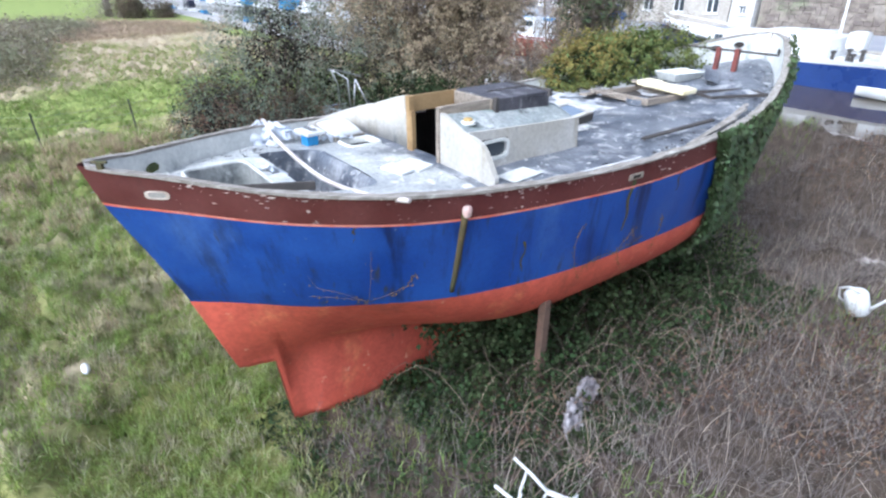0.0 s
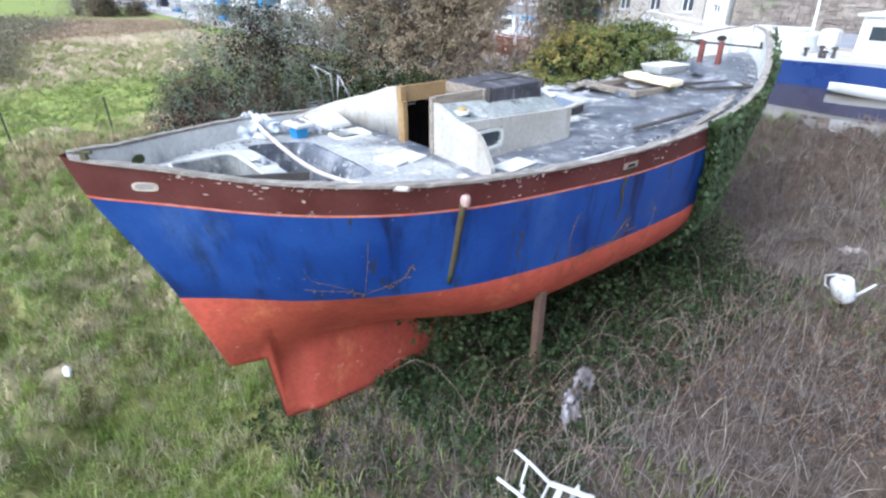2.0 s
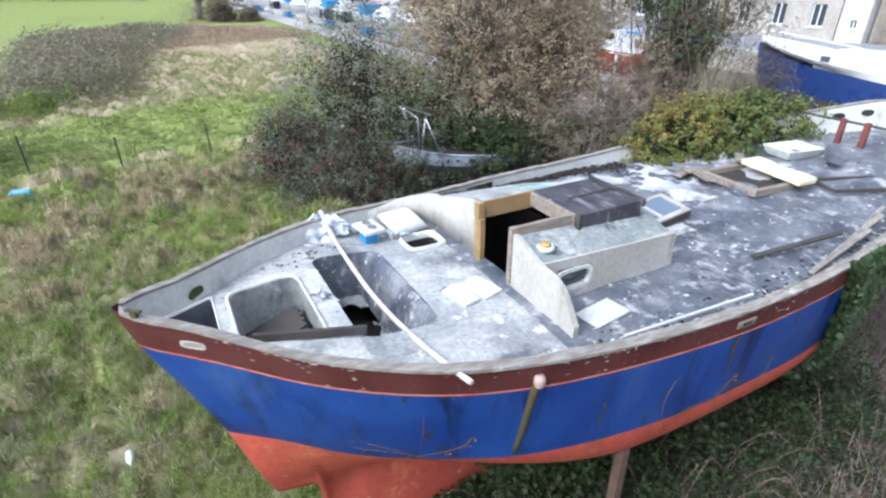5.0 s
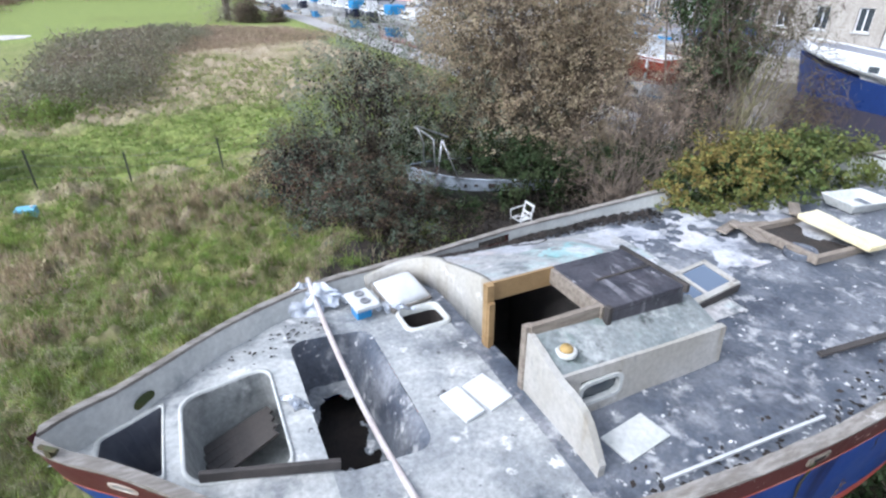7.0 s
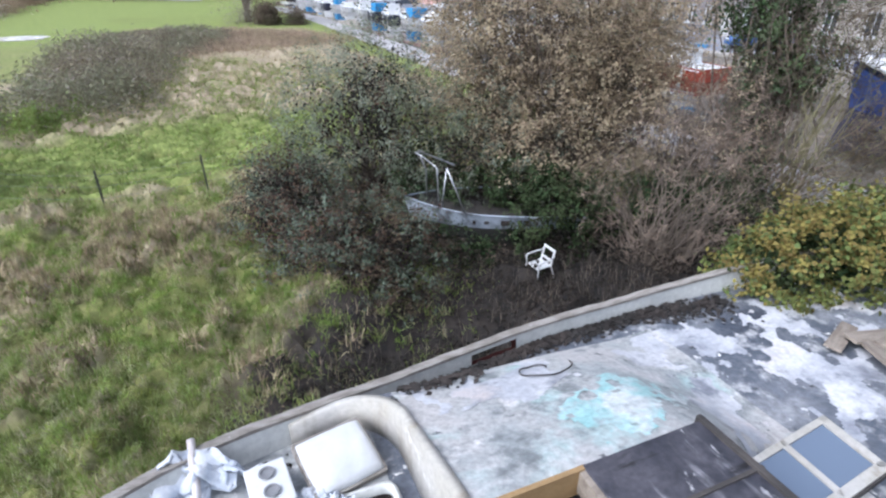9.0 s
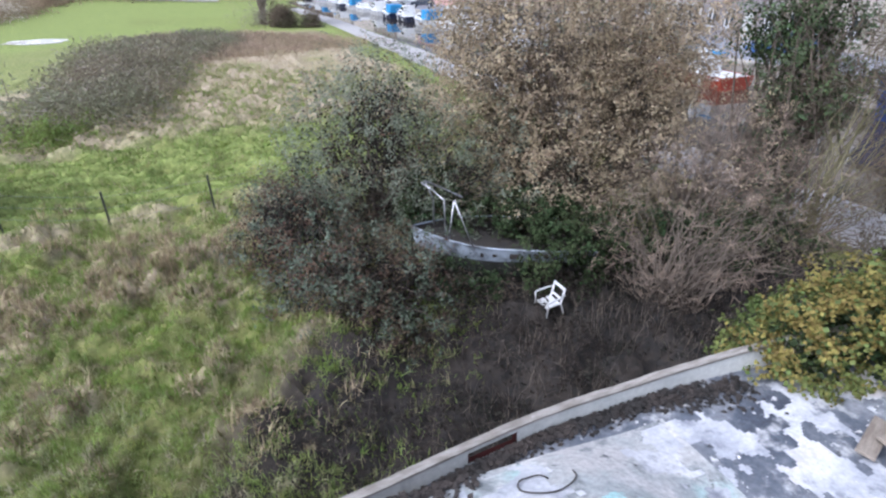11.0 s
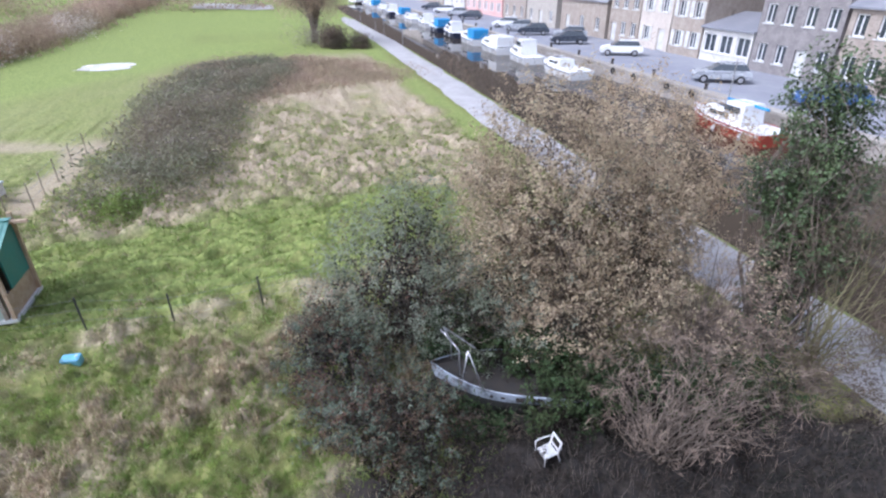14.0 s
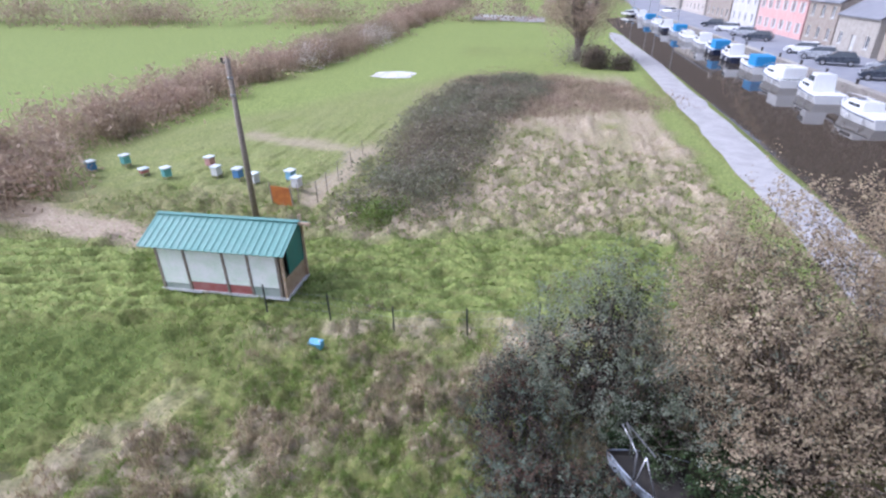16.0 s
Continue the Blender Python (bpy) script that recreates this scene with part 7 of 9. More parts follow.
for h in (0.3, 0.6, 0.88):
    for (x0, y0), (x1, y1) in zip(fp, fp[1:]):
        p0, p1 = Vector((x0, y0, gz(x0, y0) + h)), Vector((x1, y1, gz(x1, y1) + h))
        mid = p0.lerp(p1, 0.5) - Vector((0, 0, 0.03))
        part("wire", tubed([p0, mid, p1], 0.004, 3, cap=False), WIRE, fence)

# ---- garden shed ----
GREENTIN = mat("green_corrugated_sheet", (0.105, 0.26, 0.225), (0.135, 0.30, 0.26), 1.5, 0.45, 0.05, 14, [((0.2, 0.33, 0.28), 1.2, 0.6, 0.78, (1, 4, 1))])
WASH = mat("whitewashed_panel", (0.92, 0.93, 0.90), (0.78, 0.86, 0.75), 1.5, 0.6, 0.1, 20, [((0.28, 0.4, 0.25), 3, 0.62, 0.74, (1, 1, 1)), ((0.9, 0.9, 0.88), 3.6, 0.58, 0.66, (1, 1, 1))])
PINE = mat("pale_pine_post", (0.50, 0.38, 0.27), (0.42, 0.3, 0.2), 4, 0.8, 0.2, 30)
shed = thing("garden_shed", pose(-18.15, 9.35, gz(-17, 10.5) + 0.10, 0, 0, 36), "garden shed with green tin roof and whitewashed panels", "shed")
SL, SD, SH = 4.7, 1.75, 1.95
part("floor_frame", boxed(-0.05, SL + 0.05, -0.03, SD, -0.02, 0.08), WHITE, shed)
for x in (0.1, 1.6, 3.1, SL - 0.1):
    part("block", boxed(x - 0.12, x + 0.12, 0.05, 0.3, -0.25, -0.02), mat("concrete_block", (0.3, 0.3, 0.29), None, 5, 0.9, 0.3), shed)
xs = [0.08, 1.12, 2.55, 3.45, 4.5]
for k in range(4):
    part("wall_panel", boxed(xs[k] + 0.05, xs[k + 1] - 0.05, 0.0, 0.05, 0.42 if k != 0 else 0.3, SH - 0.08, 0.006), WASH, shed, "patchy whitewashed panel")
    part("kick_board", boxed(xs[k] + 0.05, xs[k + 1] - 0.05, 0.01, 0.05, 0.08, 0.40 if k != 0 else 0.28, 0.004), (mat("faded_red_board", (0.36, 0.10, 0.09), (0.45, 0.2, 0.18), 2, 0.8, 0.2) if k in (1, 2) else mat("grey_green_board", (0.3, 0.36, 0.3), (0.4, 0.44, 0.4), 2, 0.8, 0.2)), shed)
for x in xs + [SL - 0.03]:
    part("wall_post", boxed(x - 0.045, x + 0.045, -0.02, 0.07, -0.05, SH), PINE if x > 4.6 else TIMBER, shed)
part("back_wall", boxed(0, SL, SD - 0.05, SD, 0.05, SH), TIMBER, shed)
part("end_wall", boxed(0, 0.05, 0.07, SD - 0.05, 0.05, SH), TIMBER, shed)
part("end_panel", boxed(SL - 0.06, SL - 0.02, 0.45, SD - 0.1, 0.75, SH + 0.2), mat("teal_painted_board", (0.035, 0.2, 0.19), (0.05, 0.25, 0.23), 2, 0.5, 0.1), shed, "teal painted end panel")
part("end_boarding", boxed(SL - 0.07, SL - 0.03, 0.1, SD - 0.1, 0.05, 0.75), PINE, shed)
part("corner_post", boxed(SL - 0.05, SL + 0.05, SD - 0.12, SD - 0.02, 0, 2.45), PINE, shed)
RZ, RY = 2.47, 1.05
for y0, z0, y1, z1, nm in ((-0.35, SH - 0.10, RY, RZ, "roof_slope"), (RY, RZ, SD + 0.3, SH + 0.05, "roof_slope")):
    b = bmesh.new()
    n = 130
    top = []
    for i in range(n + 1):
        x = -0.3 + (SL + 0.55) * i / n
        h = 0.022 * (1 if (i % 6) < 2 else 0)
        top.append((b.verts.new((x, y0, z0 + h)), b.verts.new((x, y1, z1 + h))))
    for u, v in zip(top, top[1:]):
        b.faces.new((u[0], v[0], v[1], u[1]))
    r = bmesh.ops.extrude_face_region(b, geom=b.faces[:])
    for v in r["geom"]:
        if isinstance(v, bmesh.types.BMVert):
            v.co.z -= 0.02
    part(nm, b, GREENTIN, shed, "green corrugated roof sheet")
part("ridge_cap", boxed(-0.32, SL + 0.27, RY - 0.1, RY + 0.1, RZ + 0.005, RZ + 0.035, 0.01), GREENTIN, shed)
part("ridge_pole", boxed(-0.2, SL + 0.65, RY - 0.04, RY + 0.04, RZ - 0.1, RZ - 0.02), PINE, shed)

# ---- telegraph pole, hives, orange sheet ----
tp = thing("telegraph_pole", pose(-21.9, 14.7, gz(-21.9, 14.7)), "weathered wooden telegraph pole behind the shed", "pole")
part("shaft", tubed([(0, 0, -0.2), (0.02, 0, 3.5), (0, 0.02, 7.4)], 0.15, 12, 0.10), TIMBER, tp, smooth=True)
part("bracket", boxed(-0.55, 0.08, -0.03, 0.03, 7.18, 7.25), BLACKWOOD, tp)
part("insulator", lathe(bmesh.new(), [(0.03, 0), (0.05, 0.05), (0.05, 0.12), (0.0, 0.14)], 10, (-0.5, 0, 7.25)), BLACKWOOD, tp)
for z in (5.9, 6.6):
    part("band", lathe(bmesh.new(), [(0.12, z), (0.125, z + 0.02), (0.125, z + 0.08), (0.12, z + 0.1)], 12), STEEL, tp)
HIVE = {"blue": (0.10, 0.25, 0.5), "teal": (0.16, 0.45, 0.45), "white": (0.75, 0.75, 0.75), "pink": (0.58, 0.32, 0.3), "red": (0.4, 0.12, 0.12), "sky": (0.22, 0.45, 0.62)}
HM = {k: mat("hive_paint_" + k, v, None, 3, 0.6, 0.1) for k, v in HIVE.items()}
LIDM = mat("pale_hive_roof", (0.62, 0.7, 0.74), (0.7, 0.74, 0.76), 3, 0.5, 0.05)
for x, y, colour, tall in ((-35.7, 11.2, "blue", 1), (-35.0, 12.9, "teal", 1), (-32.4, 13.1, "red", 0), (-31.1, 13.9, "teal", 1), (-31.1, 16.4, "pink", 1), (-29.3, 16.0, "white", 1), (-27.8, 16.6, "blue", 1), (-26.5, 16.9, "white", 1), (-25.4, 18.5, "sky", 1), (-23.7, 17.9, "white", 1)):
    hv = thing("beehive", pose(x, y, gz(x, y), 0, 0, 20 + 10 * rng.normal()) @ Matrix.Scale(0.82, 4), "box beehive painted %s with pale flat roof on a stand" % ("pale blue" if colour == "sky" else colour), "beehive", "beehives")
    for dx in (-0.2, 0.2):
        for dy in (-0.2, 0.2):
            part("leg", boxed(dx - 0.03, dx + 0.03, dy - 0.03, dy + 0.03, -0.05, 0.2), TIMBER, hv)
    h = 0.36 if tall else 0.22
    part("brood_box", boxed(-0.25, 0.25, -0.25, 0.25, 0.2, 0.2 + h, 0.01), HM[colour], hv)
    if tall:
        part("honey_super", boxed(-0.245, 0.245, -0.245, 0.245, 0.2 + h + 0.005, 0.2 + h + 0.18, 0.01), HM[colour], hv)
        h += 0.19
    part("roof", boxed(-0.3, 0.3, -0.3, 0.3, 0.2 + h, 0.3 + h, 0.015), LIDM, hv)
og = thing("orange_barrier", pose(-22.7, 16.5, gz(-22.7, 16.5), 4, 0, 25), "rusty orange sheet standing by the hives", "barrier")
part("panel", boxed(-0.55, 0.55, -0.02, 0.02, 0, 1.0, 0.01), mat("rusty_orange", (0.5, 0.17, 0.03), (0.38, 0.12, 0.03), 3, 0.7, 0.2), og)
part("stake", boxed(-0.62, -0.56, -0.03, 0.03, -0.1, 1.15), TIMBER, og)
part("stake", boxed(0.56, 0.62, -0.03, 0.03, -0.1, 1.15), TIMBER, og)
gf = thing("netting_fence", pose(0, 0, 0), "slack netting fence on stakes beside the hives", "fence")
gp = [(-22.0, 17.0), (-21.6, 17.8), (-22.6, 19.0), (-23.8, 20.5), (-25.0, 22.2), (-26.3, 24.0)]
for x, y in gp:
    part("stake", tubed([(x, y, gz(x, y) - 0.1), (x, y, gz(x, y) + 1.1)], 0.025, 5), TIMBER, gf)
for h in (0.4, 0.75, 1.05):
    for (x0, y0), (x1, y1) in zip(gp, gp[1:]):
        part("wire", tubed([(x0, y0, gz(x0, y0) + h), (x1, y1, gz(x1, y1) + h)], 0.006, 3, cap=False), WIRE, gf)

# puddle and far hard standing
b = bmesh.new()
pf = Field(61, 1.4)
b.faces.new([b.verts.new((-48.8 + (2.9 + 0.5 * float(pf(math.cos(a) * 2, math.sin(a)))) * math.cos(a) * 0.75 - 0.66 * 2.2 * math.sin(a), 44.6 + (2.9 + 0.4 * float(pf(math.sin(a), math.cos(a)))) * math.cos(a) * 0.66 + 0.75 * 2.2 * math.sin(a), 0.0)) for a in np.linspace(0, 2 * math.pi, 40, endpoint=False)])
for v in b.verts:
    v.co.z = gz(v.co.x, v.co.y) + 0.03
bmesh.ops.triangulate(b, faces=b.faces[:])
# the bright sky's reflection is put into the pale base colour
PALEWATER = mat("pale_sky_puddle", (0.74, 0.71, 0.64), (0.60, 0.56, 0.48), 0.6, 0.2, 0.0, 8, grain=0.05)
tagged(part("puddle", b, PALEWATER), "shallow puddle with the bright sky's reflection in its pale colour", "puddle", kind="structure")
b = bmesh.new()
hs = [[b.verts.new((x, y, gz(x, y) + 0.12)) for x, y in ((-86 + 13 * i / 12 - 6 * j / 8, 97 + 9 * i / 12 + 8 * j / 8) for j in range(9))] for i in range(13)]
for u, v in zip(hs, hs[1:]):
    for j in range(8):
        b.faces.new((u[j], v[j], v[j + 1], u[j + 1]))
tagged(part("hard_standing", b, GRAVEL), "pale grey hard standing in the far field", "pavement", kind="structure")

# ---- blue barge at the quay ----
BARGEBLUE = mat("navy_barge_paint", (0.017, 0.040, 0.16), (0.021, 0.052, 0.195), 0.6, 0.35, 0.05, 8, [((0.03, 0.04, 0.08), 0.7, 0.6, 0.8, (1, 1, 3))])
barge = thing("canal_barge", at_canal(30.3, 1.0), "long navy blue barge with white superstructure moored at quay", "barge")
gun = smooth_curve([(-8, 1.1), (-4, 0.75), (4, 0.66), (10, 0.82), (14, 1.15), (16.5, 1.5), (18.4, 1.85)])
half = smooth_curve([(-8, 1.2), (-6, 1.85), (-2, 2.0), (12, 2.0), (15, 1.8), (16.6, 1.35), (17.8, 0.65), (18.4, 0.03)])


def barge_band(lo, hi, push=0.0):
    b = bmesh.new()
    for sd in (-1, 1):
        rows = []
        for i in range(61):
            c = -8 + 26.4 * i / 60
            rows.append([b.verts.new((sd * (half(c) * (0.97 - 0.5 * float(smoothstep(11, 18, c)) * (1 - k / 5) + 0.03 * k / 5) + push), c - (0.5 * (1 - k / 5) if c > 17 else 0), lo(c) + (hi(c) - lo(c)) * k / 5)) for k in range(6)])
        for u, v in zip(rows, rows[1:]):
            for k in range(5):
                b.faces.new((u[k], v[k], v[k + 1], u[k + 1]))
    bmesh.ops.remove_doubles(b, verts=b.verts, dist=0.004)
    return b


part("hull_plating", barge_band(lambda c: -0.9, lambda c: gun(c) - 0.12 - 0.2 * float(smoothstep(6, 11, c))), BARGEBLUE, barge, smooth=True)
part("white_rubbing_band", barge_band(lambda c: gun(c) - 0.12 - 0.2 * float(smoothstep(6, 11, c)), lambda c: gun(c), 0.03), WHITEBOAT, barge, smooth=True)
b = bmesh.new()
rows = [[b.verts.new((q * half(c) * 0.98, c, gun(c) - 0.1)) for q in (-1, 0, 1)] for c in np.linspace(-8, 18.3, 40)]
for u, v in zip(rows, rows[1:]):
    for k in range(2):
        b.faces.new((u[k], v[k], v[k + 1], u[k + 1]))
part("deck", b, WHITEBOAT, barge)
part("bulwark_rail", tubed([(-half(c) * 0.97, c, gun(c) + 0.30) for c in np.linspace(14.2, 18.2, 12)], 0.03, 6), WHITEBOAT, barge)
part("bulwark_rail", tubed([(half(c) * 0.97, c, gun(c) + 0.30) for c in np.linspace(14.2, 18.2, 12)], 0.03, 6), WHITEBOAT, barge)
for c in (14.4, 15.3, 16.2, 17.0, 17.7):
    part("stanchion", tubed([(-half(c) * 0.97, c, gun(c)), (-half(c) * 0.97, c, gun(c) + 0.3)], 0.025, 6), WHITEBOAT, barge)
part("deckhouse", boxed(-1.45, 1.45, 9.0, 14.6, 0.6, 1.53, 0.12), WHITEBOAT, barge, "long white deckhouse")
part("deckhouse_roof", boxed(-1.15, 1.15, 9.6, 12.2, 1.52, 1.70, 0.06), WHITEBOAT, barge)
for c in (14.1,):
    w_ = part("window", boxed(-1.475, -1.44, c - 0.26, c + 0.26, 1.06, 1.40, 0.01), BULWARK, barge)
    part("pane", boxed(-1.482, -1.476, c - 0.21, c + 0.21, 1.10, 1.36), GLASS, w_)
part("wheelhouse", boxed(-1.35, 1.35, 3.2, 7.0, 0.6, 2.45, 0.1), WHITEBOAT, barge, "tall white wheelhouse")
part("wheelhouse_roof", boxed(-1.5, 1.5, 2.9, 7.2, 2.42, 2.54, 0.05), WHITEBOAT, barge)
for c in (4.1, 5.1, 6.2):
    w_ = part("window", boxed(-1.375, -1.34, c - 0.42, c + 0.42, 1.45, 2.10, 0.01), BULWARK, barge)
    part("pane", boxed(-1.382, -1.376, c - 0.36, c + 0.36, 1.51, 2.04), GLASS, w_)
part("aft_cabin", boxed(-1.5, 1.5, -5.5, 2.6, 0.6, 1.8, 0.1), WHITEBOAT, barge)
part("mast", tubed([(0, 9.2, 1.0), (0, 9.4, 6.2)], 0.07, 8, 0.04), WHITEBOAT, barge)
part("canvas_cover", boxed(-0.4, 0.4, 8.0, 8.8, 1.0, 1.78, 0.2), WHITE, barge, "white canvas cover bundle")
for k, (x, c, h) in enumerate(((-1.6, 8.7, 0.35), (-1.3, 8.2, 0.45), (-1.7, 7.9, 0.3), (-0.9, 7.8, 0.4))):
    part("deck_bollard", lathe(bmesh.new(), [(0.09, 0.6), (0.07, 0.6 + h), (0.12, 0.62 + h), (0.12, 0.7 + h), (0, 0.72 + h)], 10, (x, c, 0)), BLACKWOOD, barge)
td = thing("tender", at_canal(27.5, 6.6, -0.5, 4) @ Matrix.Scale(0.85, 4), "small white dinghy floating beside the barge", "dinghy")
b = bmesh.new()
rows = []
for i in range(15):
    t = i / 14
    w_ = 0.62 * (1 - (1 - min(1, (1 - t) / 0.6)) ** 2)
    rows.append([b.verts.new((q * w_ * (0.7 + 0.3 * (abs(q) > 0.9)), -1.5 + 3.2 * t, zq + 0.16 * t * t)) for q, zq in ((-1, 0.34), (-0.95, 0.0), (0, -0.1), (0.95, 0.0), (1, 0.34))])
for u, v in zip(rows, rows[1:]):
    for k in range(4):
        b.faces.new((u[k], v[k], v[k + 1], u[k + 1]))
part("shell", b, WHITEBOAT, td, smooth=True)
for c in (-0.7, 0.3):
    part("thwart", boxed(-0.5, 0.5, c - 0.1, c + 0.1, 0.2, 0.24), TIMBER, td)


# ---- moored boats ----
BOATRED = mat("faded_red_hull", (0.36, 0.06, 0.035), (0.28, 0.05, 0.03), 1, 0.5, 0.05)
CANVAS = mat("bright_blue_canopy", (0.03, 0.22, 0.5), (0.04, 0.28, 0.55), 1, 0.7, 0.1)
NAVY = mat("dark_navy_hull", (0.02, 0.03, 0.07), None, 1, 0.4, 0.05)


def cruiser(n, c, L, B, hull_m, label, cabin=True, canopy=None, mast=0.0, turn=0.0, wheel=0.0):
    ob = thing("motor_cruiser" if not mast else "sailing_yacht", at_canal(n, c, -0.5, turn), label, "boat", "boats moored along the quay")
    b = bmesh.new()
    rows, dk = [], []
    for i in range(19):
        t = i / 18
        w_ = B / 2 * (1 - max(0, (t - 0.45) / 0.55) ** 2.4) + 0.02
        sh = 0.75 + 0.35 * t * t
        rows.append([b.verts.new((q * w_ * f, -L / 2 + L * t - (0.5 * (1 - z / sh) if t > 0.8 else 0), z)) for q, f, z in ((-1, 1, sh), (-1, 0.92, sh * 0.5), (-1, 0.75, -0.1), (1, 0.75, -0.1), (1, 0.92, sh * 0.5), (1, 1, sh))])
        dk.append((w_, -L / 2 + L * t, sh))
    for u, v in zip(rows, rows[1:]):
        for k in range(5):
            b.faces.new((u[k], v[k], v[k + 1], u[k + 1]))
    b.faces.new(rows[0])
    part("hull_shell", b, hull_m, ob, smooth=False)
    b = bmesh.new()
    rr = [[b.verts.new((q * w_ * 0.97, y, z - 0.04)) for q in (-1, 0, 1)] for w_, y, z in dk]
    for u, v in zip(rr, rr[1:]):
        for k in range(2):
            b.faces.new((u[k], v[k], v[k + 1], u[k + 1]))
    part("deck", b, WHITEBOAT, ob)
    if cabin:
        def house(y0, y1, z0, z1, w0, w1, rake):
            q = bmesh.new()
            lo = [(-w0, y0), (w0, y0), (w0 * 0.8, y1), (-w0 * 0.8, y1)]
            hi = [(-w1, y0 + 0.1), (w1, y0 + 0.1), (w1 * 0.8, y1 - rake), (-w1 * 0.8, y1 - rake)]
            a = [q.verts.new((x, y, z0)) for x, y in lo]
            d = [q.verts.new((x, y, z1)) for x, y in hi]
            for k in range(4):
                q.faces.new((a[k], a[(k + 1) % 4], d[(k + 1) % 4], d[k]))
            q.faces.new(d)
            bmesh.ops.bevel(q, geom=q.edges[:], offset=0.05, segments=2, affect="EDGES")
            return q
        part("cabin_trunk", house(-L * 0.12, L * 0.34, 0.72, 1.45, B * 0.36, B * 0.30, 0.7), WHITEBOAT, ob)
        for sx in (-1, 1):
            part("side_window", boxed(sx * B * 0.335 - 0.02, sx * B * 0.335 + 0.02, -L * 0.06, L * 0.16, 1.05, 1.28, 0.01), GLASS, ob)
        if wheel:
            part("wheelhouse", house(-L * 0.22, L * 0.06, 0.75, 0.75 + wheel, B * 0.36, B * 0.31, 0.3), WHITEBOAT, ob)
            for sx in (-1, 1):
                part("side_window", boxed(sx * B * 0.335 - 0.03, sx * B * 0.335 + 0.02, -L * 0.17, L * 0.0, 0.6 + wheel * 0.68, 0.62 + wheel * 0.95, 0.01), GLASS, ob)
            part("windscreen", boxed(-B * 0.22, B * 0.22, L * 0.03, L * 0.045, 0.62 + wheel * 0.68, 0.62 + wheel * 0.95), GLASS, ob)
    if canopy:
        part("canopy", boxed(-B * 0.38, B * 0.38, -L * 0.44, -L * 0.1, 0.8, 1.95, 0.15), canopy, ob, "blue canvas cockpit canopy")
    if mast:
        part("mast", tubed([(0, L * 0.1, 0.8), (0, L * 0.1, mast)], 0.07, 6, 0.04), STEEL, ob)
        part("boom", tubed([(0, L * 0.1, 1.9), (0, -L * 0.35, 1.85)], 0.09, 6), CANVAS, ob)
    for sx in (-1, 1):
        part("rubbing_stripe", tubed([(sx * (B / 2 * (1 - max(0, (t - 0.45) / 0.55) ** 2.4) + 0.025), -L / 2 + L * t, 0.62 + 0.30 * t * t) for t in np.linspace(0.02, 0.97, 14)], 0.035, 5), NAVY if hull_m is WHITEBOAT else WHITEBOAT, ob)
        for t in (0.2, 0.5):
            part("fender", lathe(bmesh.new(), [(0.0, 0.1), (0.09, 0.16), (0.1, 0.35), (0.09, 0.52), (0.0, 0.58)], 8, (sx * (B / 2 + 0.1), -L / 2 + L * t, 0)), WHITE if sx < 0 else NAVY, ob)
    for sx, t in ((-1, 0.45), (1, 0.45), (-1, 0.7), (1, 0.7), (0, 0.97)):
        part("stanchion", tubed([(sx * B * 0.43 * (1 if t < 0.6 else 0.95), -L / 2 + L * t, 0.8 + 0.3 * t * t), (sx * B * 0.43 * (1 if t < 0.6 else 0.98), -L / 2 + L * t, 1.30 + 0.25 * t * t)], 0.018, 4), STEEL, ob)
    if cabin:
        part("front_window", boxed(-B * 0.2, B * 0.2, L * 0.27, L * 0.285, 1.1, 1.3), GLASS, ob)
        part("hatch", boxed(-0.28, 0.28, L * 0.10, L * 0.10 + 0.55, 1.45, 1.50, 0.02), NAVY, ob)
    part("guard_rail", tubed([(-B * 0.44, -L * 0.05, 1.3), (-B * 0.42, L * 0.25, 1.4), (0, L * 0.47, 1.55), (B * 0.42, L * 0.25, 1.4), (B * 0.44, -L * 0.05, 1.3)], 0.02, 4), STEEL, ob)
    return ob


cruiser(30.0, 30.0, 7.0, 2.5, BOATRED, "old red-hulled motor boat with white cabin", wheel=1.2, mast=4.2)
cruiser(29.6, 51.0, 6.6, 2.6, WHITEBOAT, "white motor launch moored at the quay", turn=4)
cruiser(29.7, 59.9, 6.6, 2.7, WHITEBOAT, "white cabin cruiser with wheelhouse at the quay", wheel=1.5, turn=-3)
cruiser(29.5, 67.8, 7.4, 2.9, WHITEBOAT, "broad white motor cruiser moored at the quay", canopy=WHITEBOAT)
cruiser(29.6, 76.0, 7.2, 2.8, WHITEBOAT, "white cruiser with bright blue canopy", canopy=CANVAS)
cruiser(29.7, 84.5, 7.0, 2.6, NAVY, "dark-hulled motor boat moored at the quay", wheel=1.3)
for k, c in enumerate((92, 100, 109, 118, 127, 137, 147, 158, 170)):
    cruiser(29.6 + 0.2 * (k % 2), c, 7.0 + 0.6 * (k % 3), 2.7, WHITEBOAT if k % 4 else NAVY, "white pleasure boat in the far row of moorings", canopy=CANVAS if k % 3 == 0 else None, mast=8.5 if k in (3, 5, 6, 8) else 0.0, wheel=1.3 if k % 3 == 1 else 0)

# ---- parked cars ----
TYRE = mat("black_rubber", (0.02, 0.02, 0.02), None, 5, 0.8, 0.1)


